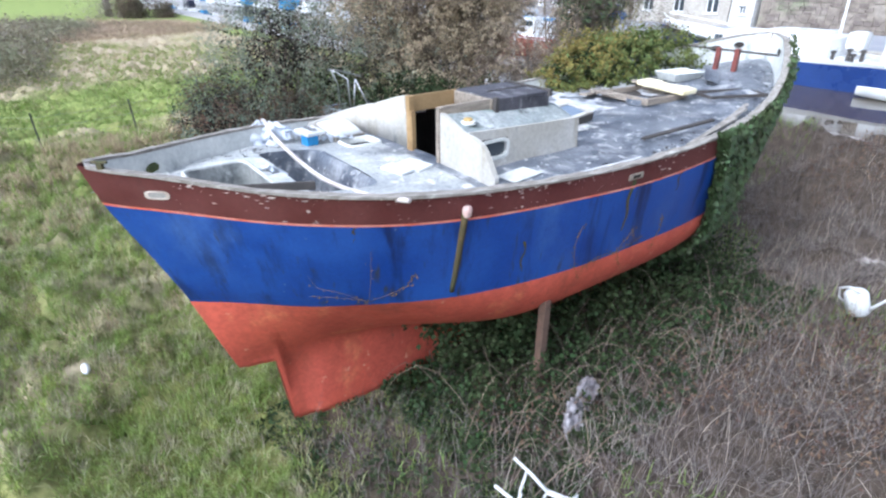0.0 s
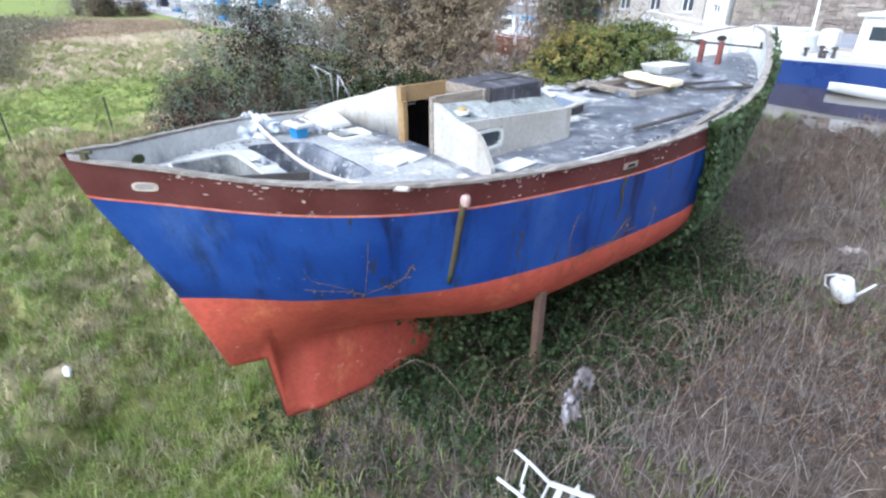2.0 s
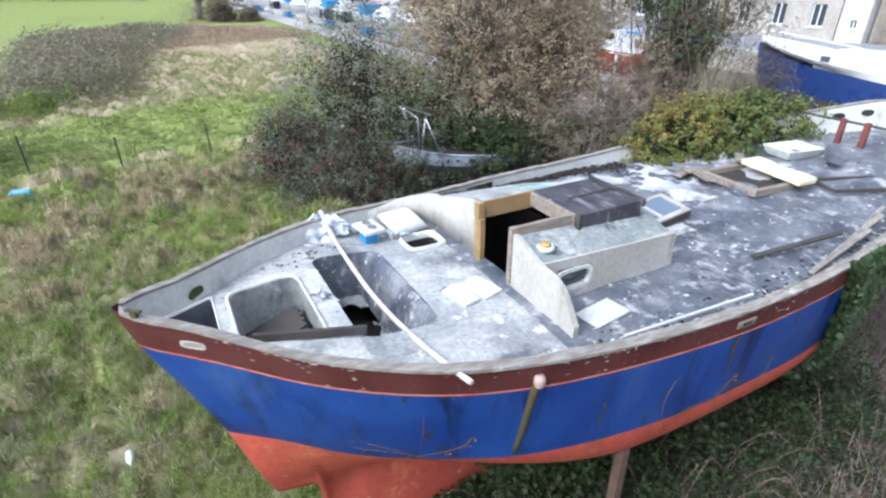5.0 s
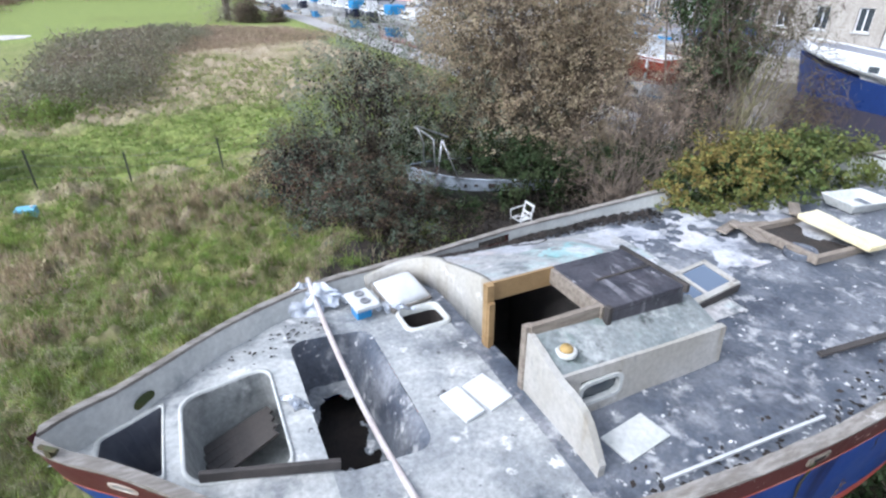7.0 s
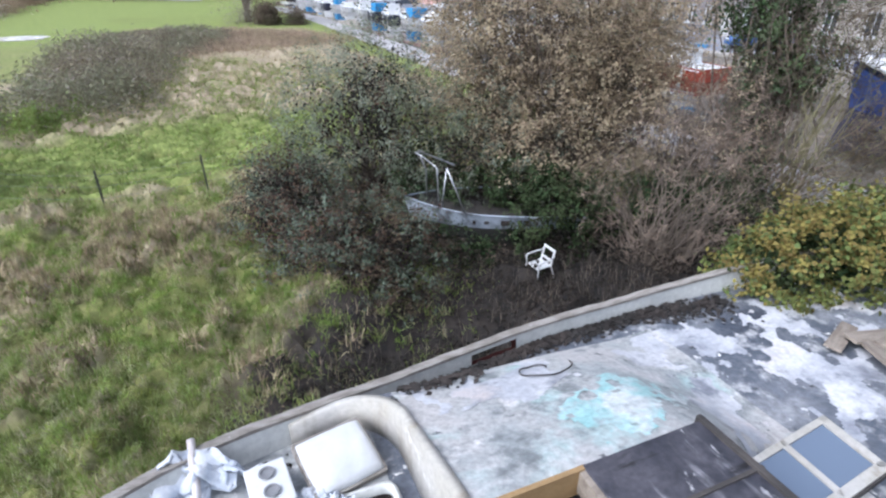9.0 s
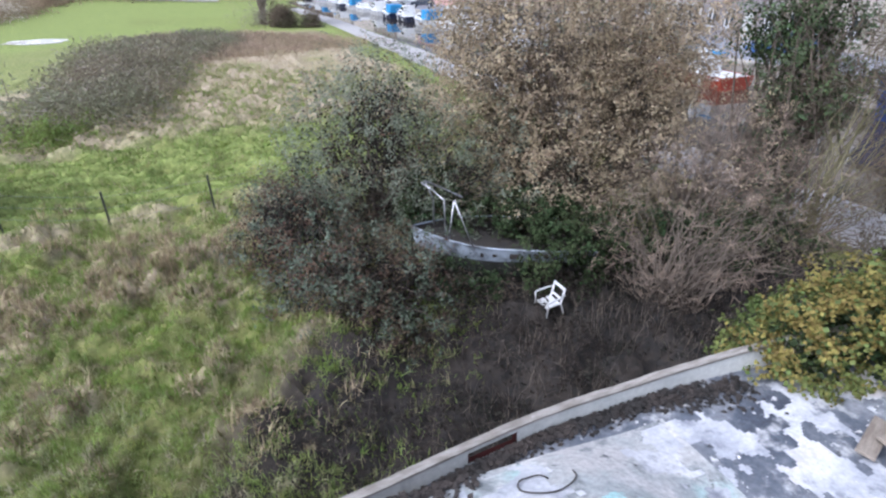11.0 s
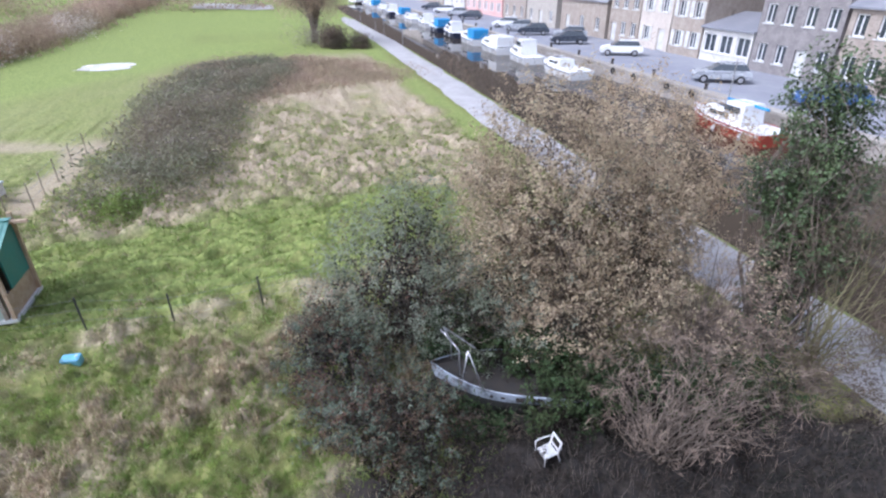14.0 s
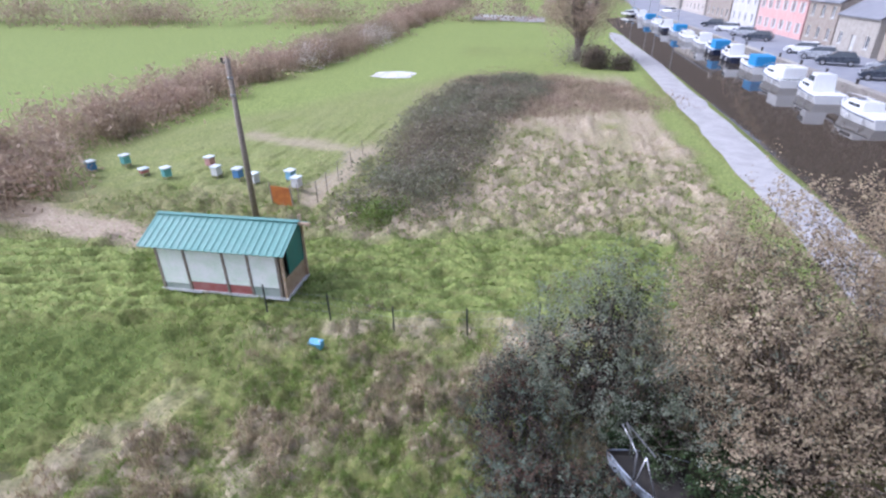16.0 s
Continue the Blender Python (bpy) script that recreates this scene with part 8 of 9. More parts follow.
def car(n, c, paint, label, turn=0.0, z=0.62, m=None):
    ob = thing("parked_car", m or at_canal(n, c, z, turn), label, "car", "cars parked on the quay")
    b = bmesh.new()
    prof = [(-2.05, 0.35), (-2.08, 0.62), (-1.95, 0.92), (-1.75, 0.98), (0.95, 0.95), (1.75, 0.82), (2.03, 0.62), (2.05, 0.35)]
    rows = [[b.verts.new((x * (1.0 if 0.5 < zz < 0.9 else 0.95), y, zz)) for y, zz in prof] for x in (-0.86, -0.8 * 0.0 - 0.5, 0.5, 0.86)]
    for u, v in zip(rows, rows[1:]):
        for k in range(len(prof) - 1):
            b.faces.new((u[k], v[k], v[k + 1], u[k + 1]))
    for r_ in (rows[0], rows[-1]):
        b.faces.new(r_)
    b.faces.new([r_[0] for r_ in rows] + [r_[-1] for r_ in rows[::-1]])
    body = part("body", b, paint, ob)
    def cab(y0, y1, y2, y3, z0, z1, w0, w1):
        q = bmesh.new()
        a = [q.verts.new(p) for p in ((-w0, y0, z0), (w0, y0, z0), (w0, y3, z0), (-w0, y3, z0))]
        d = [q.verts.new(p) for p in ((-w1, y1, z1), (w1, y1, z1), (w1, y2, z1), (-w1, y2, z1))]
        for k in range(4):
            q.faces.new((a[k], a[(k + 1) % 4], d[(k + 1) % 4], d[k]))
        q.faces.new(d)
        return q
    part("glasshouse", cab(-1.85, -1.5, 0.25, 1.05, 0.93, 1.42, 0.80, 0.62), GLASS, ob)
    part("roof", boxed(-0.64, 0.64, -1.52, 0.28, 1.40, 1.46, 0.03), paint, ob)
    for x in (-0.78, 0.78):
        for y in (-1.3, 1.3):
            w_ = part("wheel", tubed([(x - 0.1, y, 0.31), (x + 0.1, y, 0.31)], 0.31, 14), TYRE, ob)
            part("rim", tubed([(x - 0.105 * (1 if x < 0 else -1) - 0.0, y, 0.31), (x + (-0.11 if x < 0 else 0.11), y, 0.31)], 0.19, 10), STEEL, w_)
        part("headlight", boxed(x * 0.75 - 0.14, x * 0.75 + 0.14, 1.93, 2.02, 0.62, 0.74, 0.02), WHITEBOAT, ob)
    return ob


SILVER = mat("silver_car_paint", (0.5, 0.52, 0.55), None, 2, 0.3, 0, metal=0.4)
GREYCAR = mat("dark_grey_car_paint", (0.05, 0.06, 0.08), None, 2, 0.25, 0)
BLUECAR = mat("blue_car_paint", (0.05, 0.12, 0.3), None, 2, 0.25, 0)
for n, c, pm, lb, tn in ((37.3, 53.2, WHITEBOAT, "white hatchback parked on the quay", 12), (36.6, 62.8, GREYCAR, "dark grey car parked on the quay", 20), (39.5, 67.5, SILVER, "silver car parked near the houses", 10),
                         (36.8, 72.5, GREYCAR, "black estate car parked on the quay", 18), (37.0, 77.6, SILVER, "silver saloon parked on the quay", 14), (37.2, 82.3, WHITEBOAT, "white car parked on the quay", 10), (36.5, 38.5, SILVER, "silver car parked behind the red boat", 8),
                         (37.0, 29.5, BLUECAR, "blue car parked by the stone house", 15), (36.8, 97, GREYCAR, "dark car parked far along the quay", 12), (36.8, 104, SILVER, "silver car parked far along the quay", 12), (36.8, 112, WHITEBOAT, "white car parked far along the quay", 12), (36.8, 121, GREYCAR, "dark car parked far along the quay", 12)):
    car(n, c, pm, lb, tn + 48)
for k in range(6):
    car(0, 0, WHITEBOAT if k % 3 else SILVER, "pale car parked at the far field edge", m=pose(-112 + 8.5 * k, 128 + 5.5 * k, gz(-112 + 8.5 * k, 128 + 5.5 * k), 0, 0, 30 + 8 * k))
for c in np.arange(36, 100, 6.0):
    t = thing("quay_bollard", at_canal(33.0, c, 0.74), "short dark mooring bollard on the quay", "bollard", "quay bollards")
    part("bollard", lathe(bmesh.new(), [(0.13, 0), (0.11, 0.3), (0.16, 0.34), (0.16, 0.44), (0, 0.47)], 10), BLACKWOOD, t)

# ---- houses along the quay ----
SLATE = mat("grey_slate_roof", (0.20, 0.205, 0.23), (0.26, 0.26, 0.285), 0.8, 0.7, 0.3, 9)
SHUTTER = mat("pale_shutter_paint", (0.6, 0.6, 0.58), None, 2, 0.6, 0.05)


def house(c0, c1, storeys, height, wall_m, label, cols, ridge=2.6, depth=9.0, n=43.0, win=(0.95, 1.45), shutters=False, door=None, roof_m=None, chimney=True):
    ob = thing("quay_house", at_canal(n, c0, 0.6), label, "house", "houses along the quay")
    W, sh = c1 - c0, height / storeys
    ops = []
    for k in range(storeys):
        for j in range(cols):
            cc = W * (j + 0.5) / cols
            if k == 0 and door is not None and j == door:
                ops.append((cc - 0.55, cc + 0.55, 0.02, 2.15, True))
            else:
                ops.append((cc - win[0] / 2, cc + win[0] / 2, sh * k + 0.85, min(sh * k + 0.85 + win[1], sh * (k + 1) - 0.15), False))
    cs_ = sorted({0.0, W} | {v for o in ops for v in o[:2]})
    zs_ = sorted({-0.6, height} | {v for o in ops for v in o[2:4]})
    b = bmesh.new()
    for z0, z1 in zip(zs_, zs_[1:]):
        run = None
        for a, d in zip(cs_, cs_[1:]):
            m_c, m_z = (a + d) / 2, (z0 + z1) / 2
            hole = any(o[0] < m_c < o[1] and o[2] < m_z < o[3] for o in ops)
            if hole:
                if run is not None:
                    box(b, 0, 0.4, run, a, z0, z1)
                run = None
            elif run is None:
                run = a
        if run is not None:
            box(b, 0, 0.4, run, W, z0, z1)
    part("front_wall", b, wall_m, ob)
    g = bmesh.new()
    for yy in (0.0, W - 0.4):
        p = [(0.4, -0.6), (depth, -0.6), (depth, height), (depth / 2, height + ridge), (0.4, height)]
        f0 = [g.verts.new((x, yy, z)) for x, z in p]
        f1 = [g.verts.new((x, yy + 0.4, z)) for x, z in p]
        g.faces.new(f0)
        g.faces.new(f1[::-1])
        for k in range(5):
            g.faces.new((f0[k], f0[(k + 1) % 5], f1[(k + 1) % 5], f1[k]))
    part("gable_wall", g, wall_m, ob)
    part("back_wall", boxed(depth - 0.4, depth, 0.4, W - 0.4, -0.6, height), wall_m, ob)
    # near-black sheet stands in for the unlit rooms
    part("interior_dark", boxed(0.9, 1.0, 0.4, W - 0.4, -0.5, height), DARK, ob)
    for x0, z0, x1, z1 in ((-0.3, height - 0.12, depth / 2, height + ridge + 0.05), (depth / 2, height + ridge + 0.05, depth + 0.3, height - 0.12)):
        q = bmesh.new()
        vs = [q.verts.new(p) for p in ((x0, -0.2, z0), (x1, -0.2, z1), (x1, W + 0.2, z1), (x0, W + 0.2, z0))]
        q.faces.new(vs)
        r = bmesh.ops.extrude_face_region(q, geom=q.faces[:])
        for v in r["geom"]:
            if isinstance(v, bmesh.types.BMVert):
                v.co.z += 0.14
        part("roof_slope", q, roof_m or SLATE, ob)
    if chimney:
        part("chimney", boxed(depth / 2 - 0.35, depth / 2 + 0.35, 0.2, 1.1, height + ridge - 0.6, height + ridge + 1.1), wall_m, ob)
    for a, d, z0, z1, is_door in ops:
        if is_door:
            part("door", boxed(0.16, 0.22, a, d, z0, z1), SHUTTER, ob)
            continue
        f = bmesh.new()
        for y0, y1, q0, q1 in ((a, a + 0.08, z0, z1), (d - 0.08, d, z0, z1), (a + 0.08, d - 0.08, z0, z0 + 0.08), (a + 0.08, d - 0.08, z1 - 0.08, z1), ((a + d) / 2 - 0.04, (a + d) / 2 + 0.04, z0 + 0.08, z1 - 0.08)):
            box(f, 0.12, 0.2, y0, y1, q0, q1)
        w_ = part("window", f, WHITEBOAT, ob)
        part("pane", boxed(0.17, 0.18, a + 0.06, d - 0.06, z0 + 0.06, z1 - 0.06), GLASS, w_)
        part("sill", boxed(-0.08, 0.2, a - 0.1, d + 0.1, z0 - 0.1, z0 - 0.003), SHUTTER, w_)
        if shutters:
            part("shutter", boxed(-0.06, -0.01, a - 0.5, a - 0.02, z0, z1), SHUTTER, w_)
            part("shutter", boxed(-0.06, -0.01, d + 0.02, d + 0.5, z0, z1), SHUTTER, w_)
    return ob


def masonry(name, a, b, s=1.5):
    return mat(name, a, b, s, 0.9, 0.4, 7, [(tuple(v * 0.6 for v in a), 0.9, 0.58, 0.76, (1, 1, 1))], grain=0.25)


LIME = masonry("pale_limestone_wall", (0.37, 0.335, 0.29), (0.44, 0.405, 0.36))
BROWNST = masonry("brown_stone_wall", (0.30, 0.25, 0.21), (0.38, 0.33, 0.28))
DARKST = masonry("dark_slate_stone", (0.20, 0.18, 0.18), (0.27, 0.25, 0.24))
CREAM = masonry("cream_render", (0.50, 0.44, 0.385), (0.56, 0.505, 0.45), 0.7)
PINKR = masonry("pink_render", (0.62, 0.36, 0.33), (0.66, 0.42, 0.39), 0.7)
WHITER = masonry("white_render", (0.54, 0.525, 0.50), (0.60, 0.58, 0.56), 0.7)
house(22.2, 30.6, 3, 8.5, LIME, "pale limestone quay house with white windows", 3, win=(1.0, 1.5))
house(31.0, 34.6, 2, 5.5, BROWNST, "narrow brown stone house on the quay", 2)
house(34.9, 42.4, 3, 9.0, DARKST, "dark stone house with small white windows", 4, door=1)
house(42.6, 48.6, 1, 3.0, WHITER, "low white garage building on the quay", 3, win=(1.5, 1.6), ridge=1.0, chimney=False)
house(48.8, 53.3, 3, 8.2, BROWNST, "brown stone quay house with pale shutters", 2, shutters=True)
house(53.5, 58.6, 3, 8.8, CREAM, "cream rendered quay house with tall windows", 2, door=0, shutters=True)
house(58.8, 64.6, 3, 8.6, BROWNST, "brown stone quay house with three storeys", 3, door=2)
house(65.4, 76.7, 1, 4.2, BROWNST, "long low stone barn with slate roof", 3, ridge=2.8, door=2, chimney=False)
house(78.2, 88.0, 1, 4.3, LIME, "long low stone barn with pale walls", 3, ridge=2.8, door=1, chimney=False)
house(88.4, 97.4, 2, 5.6, BROWNST, "stone quay house with slate roof", 3, ridge=2.6)
house(98.0, 117.0, 2, 5.8, PINKR, "long pink rendered house by the canal", 6, ridge=2.6, shutters=True)
house(118.0, 132.0, 2, 6.0, WHITER, "white rendered house far along the quay", 4)
house(133.0, 150.0, 2, 6.5, BROWNST, "brown stone house far along the quay", 5)
house(152.0, 175.0, 3, 8.5, CREAM, "cream rendered house far along the quay", 6)
house(178.0, 205.0, 2, 7.0, LIME, "pale stone house at the end of the quay", 6)
# white gable annexe beside the limestone house, retaining wall below the hill
house(20.4, 22.1, 1, 3.4, WHITER, "small white annexe beside the limestone house", 1, depth=5, ridge=0.8, win=(0.5, 0.6), chimney=False)
rw = thing("retaining_wall", at_canal(43.5, -40, 0.6), "high brown stone retaining wall behind the quay", "wall", kind="structure")
RUBBLE = mat("mossy_rubble_wall", (0.18, 0.148, 0.125), (0.27, 0.232, 0.20), 0.9, 0.95, 0.6, 7, [((0.16, 0.14, 0.11), 0.6, 0.54, 0.7, (1, 1, 1)), ((0.22, 0.23, 0.15), 0.4, 0.56, 0.7, (1, 1, 1))], island=0.25, grain=0.3)
part("masonry", boxed(0, 1.2, 0, 60.2, -0.6, 4.6), RUBBLE, rw)
sizes = []
b = bmesh.new()
for z in np.arange(0.0, 4.5, 0.26):
    c = 30 + 0.3 * rng.random()
    while c < 59.6:
        w_ = rng.uniform(0.25, 0.75)
        if rng.random() < 0.82:
            dz = rng.uniform(-0.04, 0.04)
            box(b, -0.03 - 0.07 * rng.random(), 0.1, c, c + w_ - 0.04, z + dz, z + dz + rng.uniform(0.18, 0.26))
        c += w_
o = part("stone_facing", b, RUBBLE, rw)
o["kind"] = "stuff"
part("coping", boxed(-0.15, 1.3, 0, 60.2, 4.6, 4.8), QUAYSTONE, rw)
P = np.c_[rng.uniform(43.2, 45.0, 2600), rng.uniform(-12, 19.8, 2600)]
P = np.c_[0.8 * P[:, 0] - 0.6 * P[:, 1], 0.6 * P[:, 0] + 0.8 * P[:, 1], 5.3 + rng.uniform(0, 0.9, 2600) * np.abs(f_patch(P[:, 0], P[:, 1]))]
tagged(leaf_mesh("wall_growth", P, 0.3, IVY, None, "", 0.6), "green growth along the top of the retaining wall", "plants", kind="stuff")
# old tyres hung as fenders on the quay
for c in (47.5, 44.4, 40.1, 37.3):
    t = thing("tyre_fender", at_canal(32.27, c - 0.8, 0.38) @ Matrix.Scale(0.72, 4), "old black tyre hung on the quay wall", "tyre", "quay tyre fenders")
    ring = bmesh.new()
    rg = [[ring.verts.new(((0.1 * math.cos(v)), (0.30 + 0.1 * math.sin(v)) * math.cos(u), (0.30 + 0.1 * math.sin(v)) * math.sin(u))) for v in np.linspace(0, 2 * math.pi, 8, endpoint=False)] for u in np.linspace(0, 2 * math.pi, 16, endpoint=False)]
    for i in range(16):
        for j in range(8):
            ring.faces.new((rg[i][j], rg[(i + 1) % 16][j], rg[(i + 1) % 16][(j + 1) % 8], rg[i][(j + 1) % 8]))
    part("tyre_ring", ring, TYRE, t, smooth=True)
    part("hanging_rope", tubed([(0.05, 0, 0.3), (0.1, 0.02, 0.45)], 0.02, 5), TIMBER, t)

# ---- far trees ----
def bare_tree(name, x, y, h, spread, label, n=260):
    z = gz(x, y)
    ob = thing(name, pose(x, y, z), label, "tree")
    b = bmesh.new()
    for k in range(3):
        a = 2.1 * k + 0.4
        tube(b, [(0, 0, -0.2), (0.1 * math.cos(a), 0.1 * math.sin(a), h * 0.15), (spread * 0.25 * math.cos(a), spread * 0.25 * math.sin(a), h * 0.5), (spread * 0.4 * math.cos(a), spread * 0.4 * math.sin(a), h * 0.85)], 0.035 * h, 8, 0.01 * h)
    part("trunk", b, BARK, ob, smooth=True)
    P, O, c = clumps([(x, y, z + h * 0.62, spread, spread, h * 0.42), (x + spread * 0.5, y - spread * 0.3, z + h * 0.42, spread * 0.5, spread * 0.5, h * 0.2), (x - spread * 0.6, y + spread * 0.2, z + h * 0.45, spread * 0.5, spread * 0.5, h * 0.22)], n, 16, 0.45, 0.15)
    off = np.array([x, y, z])
    branches("branchwork", [(0.2 * math.cos(a), 0.2 * math.sin(a), h * (0.2 + 0.05 * a)) for a in range(7)], c[:160] - off, 0.05, BARK, ob, 4)
    leaf_mesh("twig_crown", P - off, 0.7, HEDGE, ob, "", 0.05)
    return ob


bare_tree("bare_willow", -39.3, 67.2, 12, 6.0, "tall bare willow by the towpath", 700)
cen = [(-37.2 + rng.normal(0, 1.6), 65.5 + rng.normal(0, 1.6)) for _ in range(40)]
thicket("willow_scrub", "brown scrub round the foot of the willow", cen, rng.uniform(1.5, 3.8, len(cen)), 0.8, THICKET, 0.4, 60, 0.12, "bushes")
shrub("dark_waterside_shrub", (-34.5, 63.5), "dark evergreen shrub at the towpath edge", "shrub", [(-34.5, 63.5, 1.2, 2.0, 1.6, 1.7), (-31.5, 64.5, 0.8, 1.4, 1.2, 1.2)], [("crown", 420, 14, 0.3, 0.22, DULLLEAF, 0.5, 0)], 30, 0.03)

# ---- grass and dead stems ----
def fill(n, x0, x1, y0, y1, weight):
    """Places drawn where the weight allows."""
    x, y = rng.uniform(x0, x1, n * 3), rng.uniform(y0, y1, n * 3)
    w = weight(x, y)
    k = rng.random(n * 3) < w
    x, y = x[k][:n], y[k][:n]
    return np.stack([x, y, ground_z(x, y) - 0.01], -1)


def clear(x, y):
    s, lat = to_boat(x, y)
    hullfoot = ((np.abs(lat) < 0.2) & (s > 0.5) & (s < 7)) | ((lat < 0.3) & (lat > -0.45 + 0.15 * f_small(x, y)) & (s > 0.3) & (s < 2.3))
    n = 0.8 * x + 0.6 * y
    return (~hullfoot) & (n < 14.7)


def w_green(x, y):
    lush, dry, brown, bare, tuss = zones(x, y)
    return np.clip((1 - brown) * (1 - bare) * (1 - 0.6 * dry) * (0.45 + 0.5 * (f_tuft(x, y) > 0)), 0, 1) * clear(x, y)


def w_straw(x, y):
    lush, dry, brown, bare, tuss = zones(x, y)
    return np.clip((1 - brown) * (0.08 + dry * 1.2) * (1 - lush) * tuss, 0, 1) * clear(x, y)


def w_brown(x, y):
    lush, dry, brown, bare, tuss = zones(x, y)
    return brown * clear(x, y) * (to_boat(x, y)[1] < 0.9)


P = fill(20000, -11, 2.5, 1.5, 13.5, w_green)
tagged(blade_mesh("green_grass", P, 0.13, 0.012, 0.8, BLADE), "tufted green meadow grass", "grass", kind="stuff")
P = fill(60000, -22, -1, 9, 28, lambda x, y: w_green(x, y) * zones(x, y)[0])
tagged(blade_mesh("mown_grass", P, 0.13, 0.022, 0.7, BLADE), "short lush green grass growing in rows", "grass", kind="stuff")
P = fill(22000, -22, -1, 9, 28, lambda x, y: w_green(x, y) * (1 - zones(x, y)[0]))
tagged(blade_mesh("far_green_grass", P, 0.13, 0.024, 0.8, MIXGRASS), "longer green meadow grass", "grass", kind="stuff")
P = fill(26000, -30, -11, -2, 14, lambda x, y: smoothstep(-11.5, -14, x) * (1 - zones(x, y)[3]) * clear(x, y))
tagged(blade_mesh("pasture_grass", P, 0.15, 0.03, 0.8, BLADE), "dark green pasture grass by the shed", "grass", kind="stuff")
def heel(x, y):
    s, lat = to_boat(x, y)
    return (np.abs(lat + 0.2) < 0.9) & (s > 0.0) & (s < 2.6) & (np.abs(lat) > 0.1)


P = fill(5200, -3, 1, 3, 7, heel)
tagged(blade_mesh("heel_grass", P, 0.09, 0.012, 0.9, MIXGRASS), "short grass round the heel of the keel", "grass", kind="stuff")
P = fill(9000, -3, 3, 1.5, 7, lambda x, y: (to_boat(x, y)[0] > 0.3) * (to_boat(x, y)[0] < 3.2) * (to_boat(x, y)[1] < 0.3) * (to_boat(x, y)[1] > -2.8) * (f_small(x, y) > -0.5))
tagged(leaf_mesh("heel_leaves", P + (0, 0, 0.05), 0.06, BRAMBLE, None, "", 0.6), "low dark bramble leaves by the keel", "brambles", kind="stuff")
# tussocks: dense heads of bent blades
def tussocks(name, count, per, x0, x1, y0, y1, weight, h, width, material, label, spread=0.10):
    c = fill(count, x0, x1, y0, y1, weight)
    P = np.repeat(c, per, 0)
    P[:, :2] += rng.normal(0, spread, (len(P), 2))
    P[:, 2] = ground_z(P[:, 0], P[:, 1]) - 0.01 + 0.05 * np.exp(-np.sum((P[:, :2] - np.repeat(c[:, :2], per, 0)) ** 2, 1) / 0.02)
    return tagged(blade_mesh(name, P, h * np.repeat(rng.uniform(0.6, 1.3, len(c)), per), width, 0.95, material, seg=2), label, "grass", kind="stuff")


def w_any(x, y):
    lush, dry, brown, bare, tuss = zones(x, y)
    return (1 - brown) * tuss * (1 - 0.8 * lush) * clear(x, y)


tussocks("meadow_tufts", 6500, 14, -11.5, 2.5, 1.2, 13.8, w_any, 0.15, 0.015, MIXGRASS, "low tufted meadow grass, green and tan", 0.06)
tussocks("near_tufts", 4600, 15, -7.5, 1.5, 1.2, 8.5, lambda x, y: w_any(x, y) * (0.35 + 0.65 * (cells(x, y, 0.40, 8)[0] > 0.15)), 0.17, 0.012, NEARGRASS, "short tufted grass, green with grey stalks", 0.05)
def w_tan(x, y):
    return w_any(x, y) * (smoothstep(4.5, 7.5, np.hypot(x + 1.0, y - 4.0)) > rng.random(np.shape(x))) * (cells(x, y, 0.85, 3)[0] > 0.12) * (cells(x, y, 0.85, 3)[1] + 0.2 * f_patch(x, y) > 0.62) * smoothstep(-13.0, -10.5, x) * (np.hypot(x + 3.7, y - 10.7) > 1.3)


tussocks("tan_tufts", 2600, 32, -14, 2.5, 1.2, 15, w_tan, 0.23, 0.02, STRAW, "bent tan grass on raised tussocks", 0.10)
tussocks("straw_tussocks", 160, 60, -12, 2.5, 1.5, 13.5, lambda x, y: w_any(x, y) * (f_patch(x, y) > 0.2), 0.22, 0.010, STRAW, "bent straw-coloured grass tussocks")
tussocks("far_tufts", 3900, 14, -26, -2, 9, 36, w_any, 0.19, 0.03, MIXGRASS, "low tufted meadow grass, green and tan", 0.09)
P = fill(24000, -30, 2, 9, 48, w_straw)
tagged(blade_mesh("far_straw_grass", P, 0.25, 0.02, 0.9, STRAW), "dry straw-coloured meadow grass", "grass", kind="stuff")
P = fill(56000, -2.5, 12.5, 1.2, 16.5, w_brown)
tagged(blade_mesh("dead_stems", P, 0.40, 0.005, 1.35, DRYSTEM, seg=2), "tangled dead brown plant stems", "dead stems", kind="stuff")
P = fill(3800, 0.8, 12.5, 1.2, 15.5, lambda x, y: w_brown(x, y) * (to_boat(x, y)[1] < -2.0))
tagged(blade_mesh("tall_dead_stems", P, 0.65, 0.005, 1.2, DRYSTEM, seg=3), "tall pale dead weed stems", "dead stems", kind="stuff")
P = fill(6500, 0.5, 12.5, 1.2, 15.5, lambda x, y: w_brown(x, y) * (to_boat(x, y)[1] < -1.2))
tagged(blade_mesh("pale_dead_stems", P, 0.55, 0.0062, 1.2, PALESTEM, seg=3), "long pale dead weed stems lying in a tangle", "dead stems", kind="stuff")
P = fill(30000, 0.3, 12.5, 1.2, 15.5, lambda x, y: w_brown(x, y) * smoothstep(-0.1, 0.7, f_wide(x * 1.9, y * 1.9) + 0.4 * f_tuft(x, y)))
tagged(leaf_mesh("fern_litter", P + (0, 0, 0.09) + rng.uniform(0, 1, (len(P), 1)) * (0, 0, 0.16), 0.055, RUSTFERN, None, "", 0.4), "rusty dead fern litter among the stems", "dead fern", kind="stuff")
P = fill(16000, -0.5, 12.5, 1.2, 15.5, lambda x, y: w_brown(x, y) * (f_patch(x, y) > 0.1))
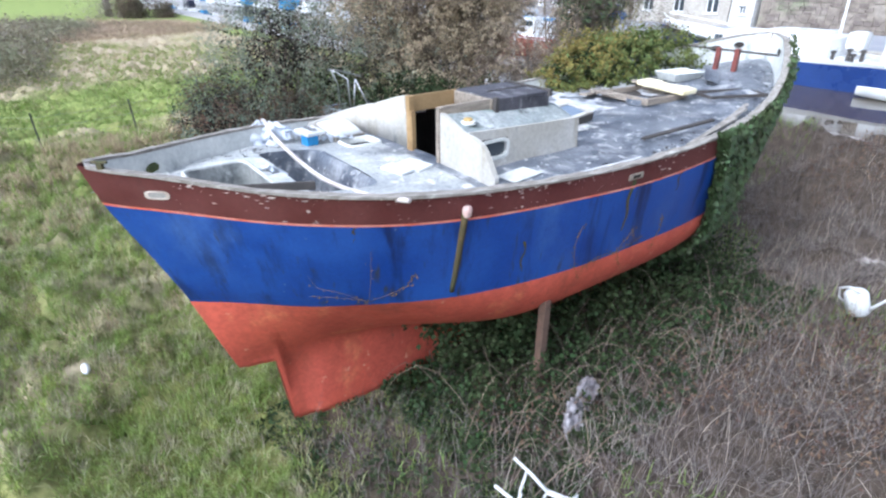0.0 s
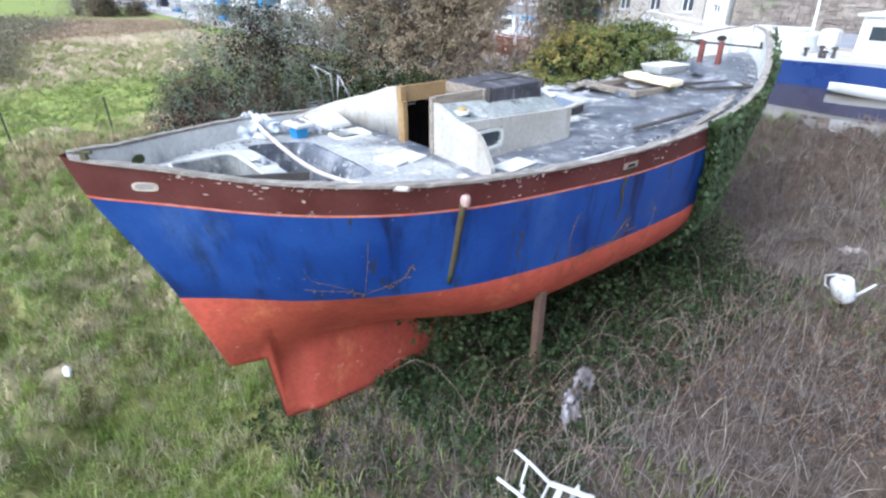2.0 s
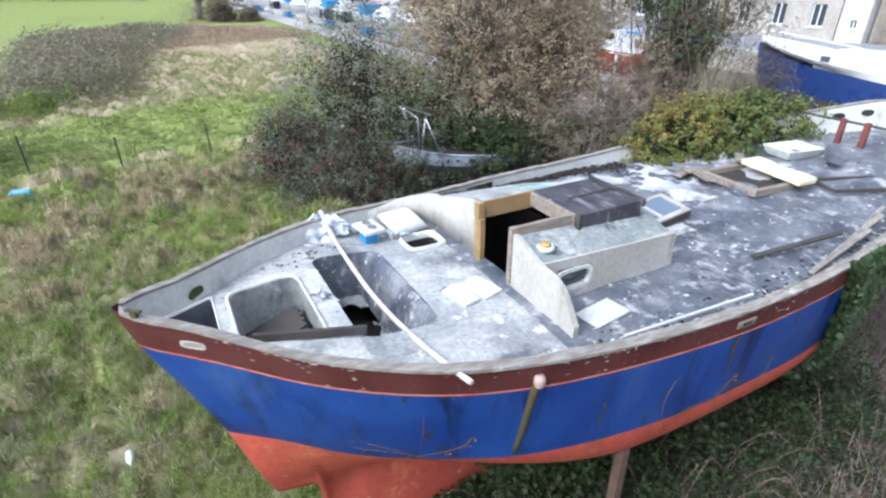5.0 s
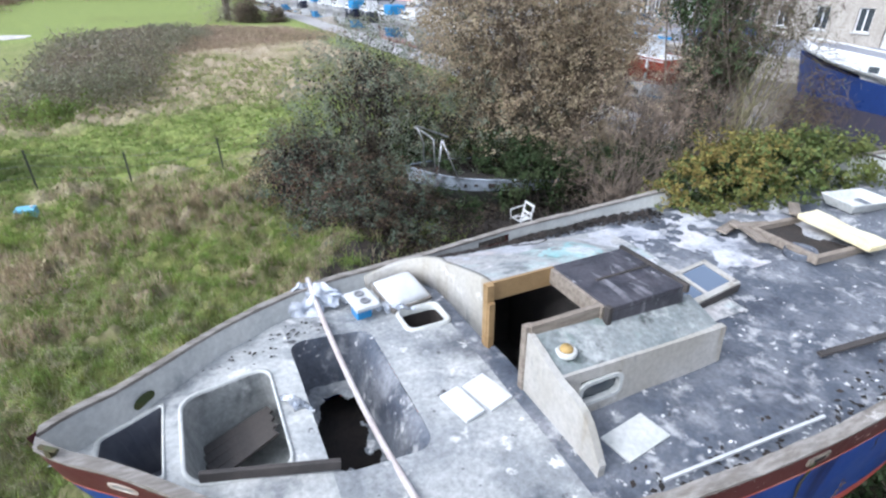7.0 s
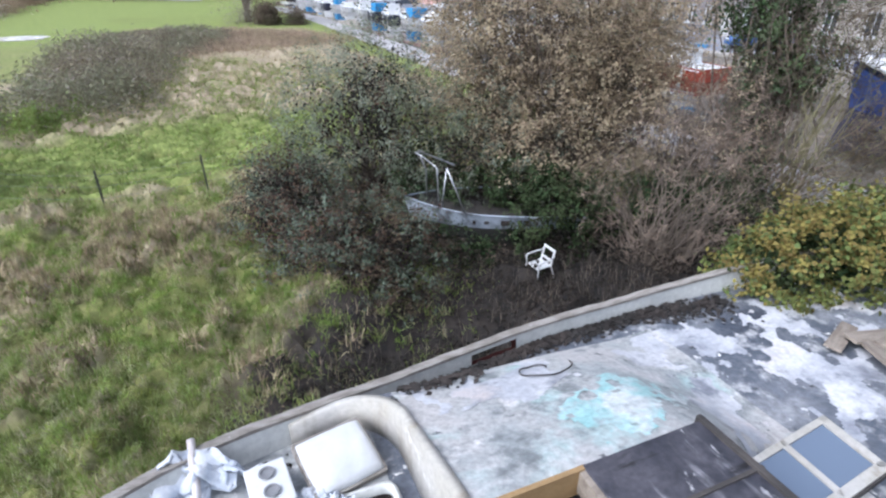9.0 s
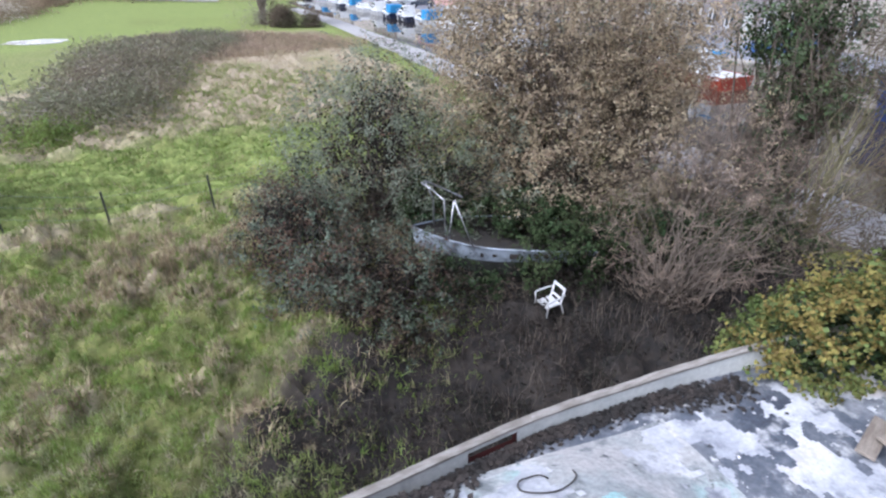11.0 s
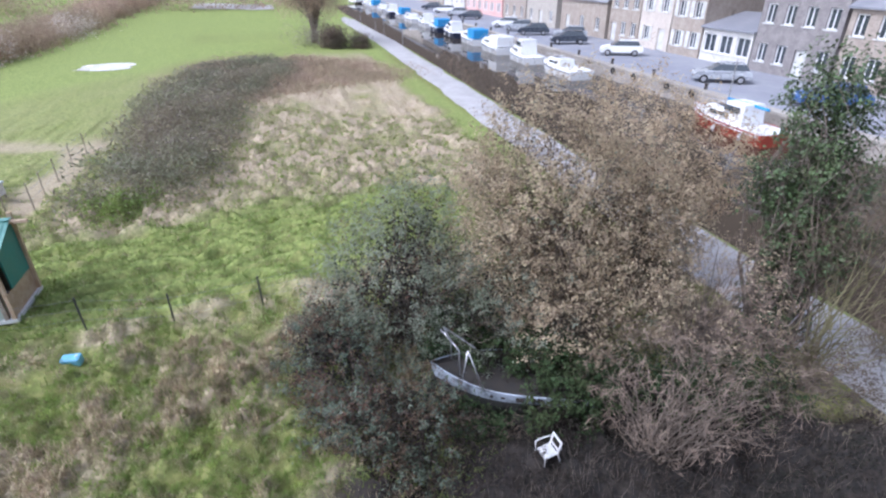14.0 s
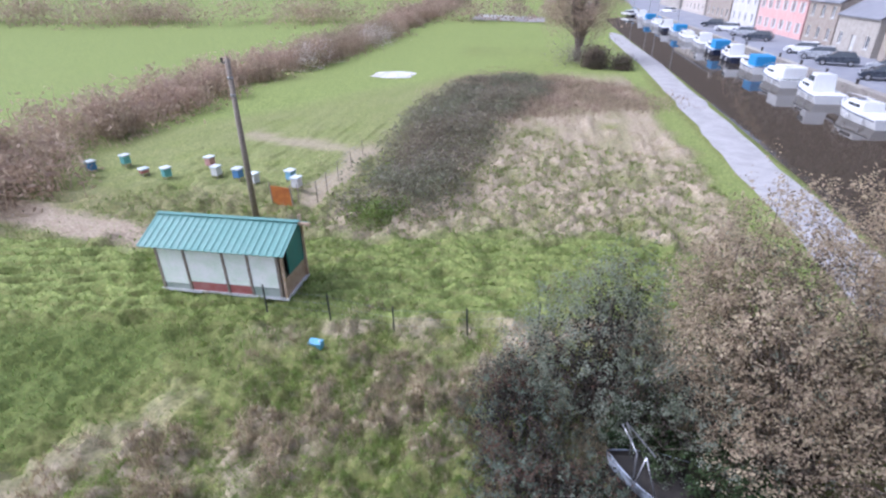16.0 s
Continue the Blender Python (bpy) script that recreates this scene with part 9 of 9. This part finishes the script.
tagged(blade_mesh("undergrowth_grass", P, 0.22, 0.012, 0.8, BLADE, seg=2), "green grass among the dead stems", "grass", kind="stuff")
# bramble tangle under the starboard bilge
n = 34000
s, lat = rng.uniform(1.7, 7.4, n), -rng.uniform(-0.9, 2.5, n)
top = (0.10 + 0.3 * smoothstep(1.9, 2.4, s) + 0.5 * smoothstep(2.4, 3.4, s)) * np.exp(-((lat + 0.85) / 0.85) ** 2) + 0.08
h = rng.random(n) ** 0.7 * top * (1 + 0.25 * f_small(s * 1.4, lat * 1.4))
W = boat_pts(np.stack([s, lat, h], -1))
W[:, 2] = h + ground_z(W[:, 0], W[:, 1])
keep = (h < 0.95) & (np.abs(lat) > 0.16)
tagged(leaf_mesh("bramble_leaves", W[keep], 0.06, BRAMBLE, None, "", 0.65), "dark green brambles and ivy under the hull", "brambles", kind="stuff")
b = bmesh.new()
for k in range(110):
    s0, l0 = rng.uniform(1.6, 7.5), -rng.uniform(0.3, 2.6)
    a, L = rng.uniform(0, 6.3), rng.uniform(0.5, 1.3)
    p = boat_pts(np.array([[s0 + L * q * math.cos(a), l0 + L * q * math.sin(a) * 0.7, 0] for q in np.linspace(0, 1, 6)]))
    z0 = gz(p[0, 0], p[0, 1])
    tube(b, [(x, y, z0 + 0.9 * L * math.sin(math.pi * min(1, q * 0.8 + 0.05)) * 0.8) for (x, y, _), q in zip(p, np.linspace(0, 1, 6))], 0.0045, 4, 0.0015, cap=False)
o = part("bramble_canes", b, TWIG)
tagged(o, "arching bare bramble canes under the hull", "brambles", kind="stuff")
# scrub along the port side, round the wreck, with shade in its near-black colour
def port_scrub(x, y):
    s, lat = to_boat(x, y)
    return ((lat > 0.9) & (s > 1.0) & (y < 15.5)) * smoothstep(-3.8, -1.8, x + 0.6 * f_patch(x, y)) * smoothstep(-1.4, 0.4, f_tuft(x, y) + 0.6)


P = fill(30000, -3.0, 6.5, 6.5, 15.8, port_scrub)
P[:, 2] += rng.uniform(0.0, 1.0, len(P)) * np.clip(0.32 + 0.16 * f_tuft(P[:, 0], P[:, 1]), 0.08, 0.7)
tagged(leaf_mesh("scrub_leaves", P, 0.06, SCRUBSHADE, None, "", 0.5), "low scrub between boat and shrubs, shade in its near-black leaves", "scrub", kind="stuff")
P = fill(4500, -3.0, 6.5, 6.5, 16, port_scrub)
tagged(blade_mesh("scrub_stems", P, 0.5, 0.008, 0.8, BARK, seg=3), "dark dead stems in the scrub", "dead stems", kind="stuff")
# tall dead growth on the bank beside the towpath
P = fill(9000, 3.5, 14, 3, 16.5, lambda x, y: np.exp(-((0.8 * x + 0.6 * y - 13.7) / 0.7) ** 2) * (-0.6 * x + 0.8 * y < 8.5))
tagged(blade_mesh("bank_stems", P, 0.22, 0.009, 0.9, DRYSTEM, seg=3), "dead brown growth on the towpath bank", "dead stems", kind="stuff")
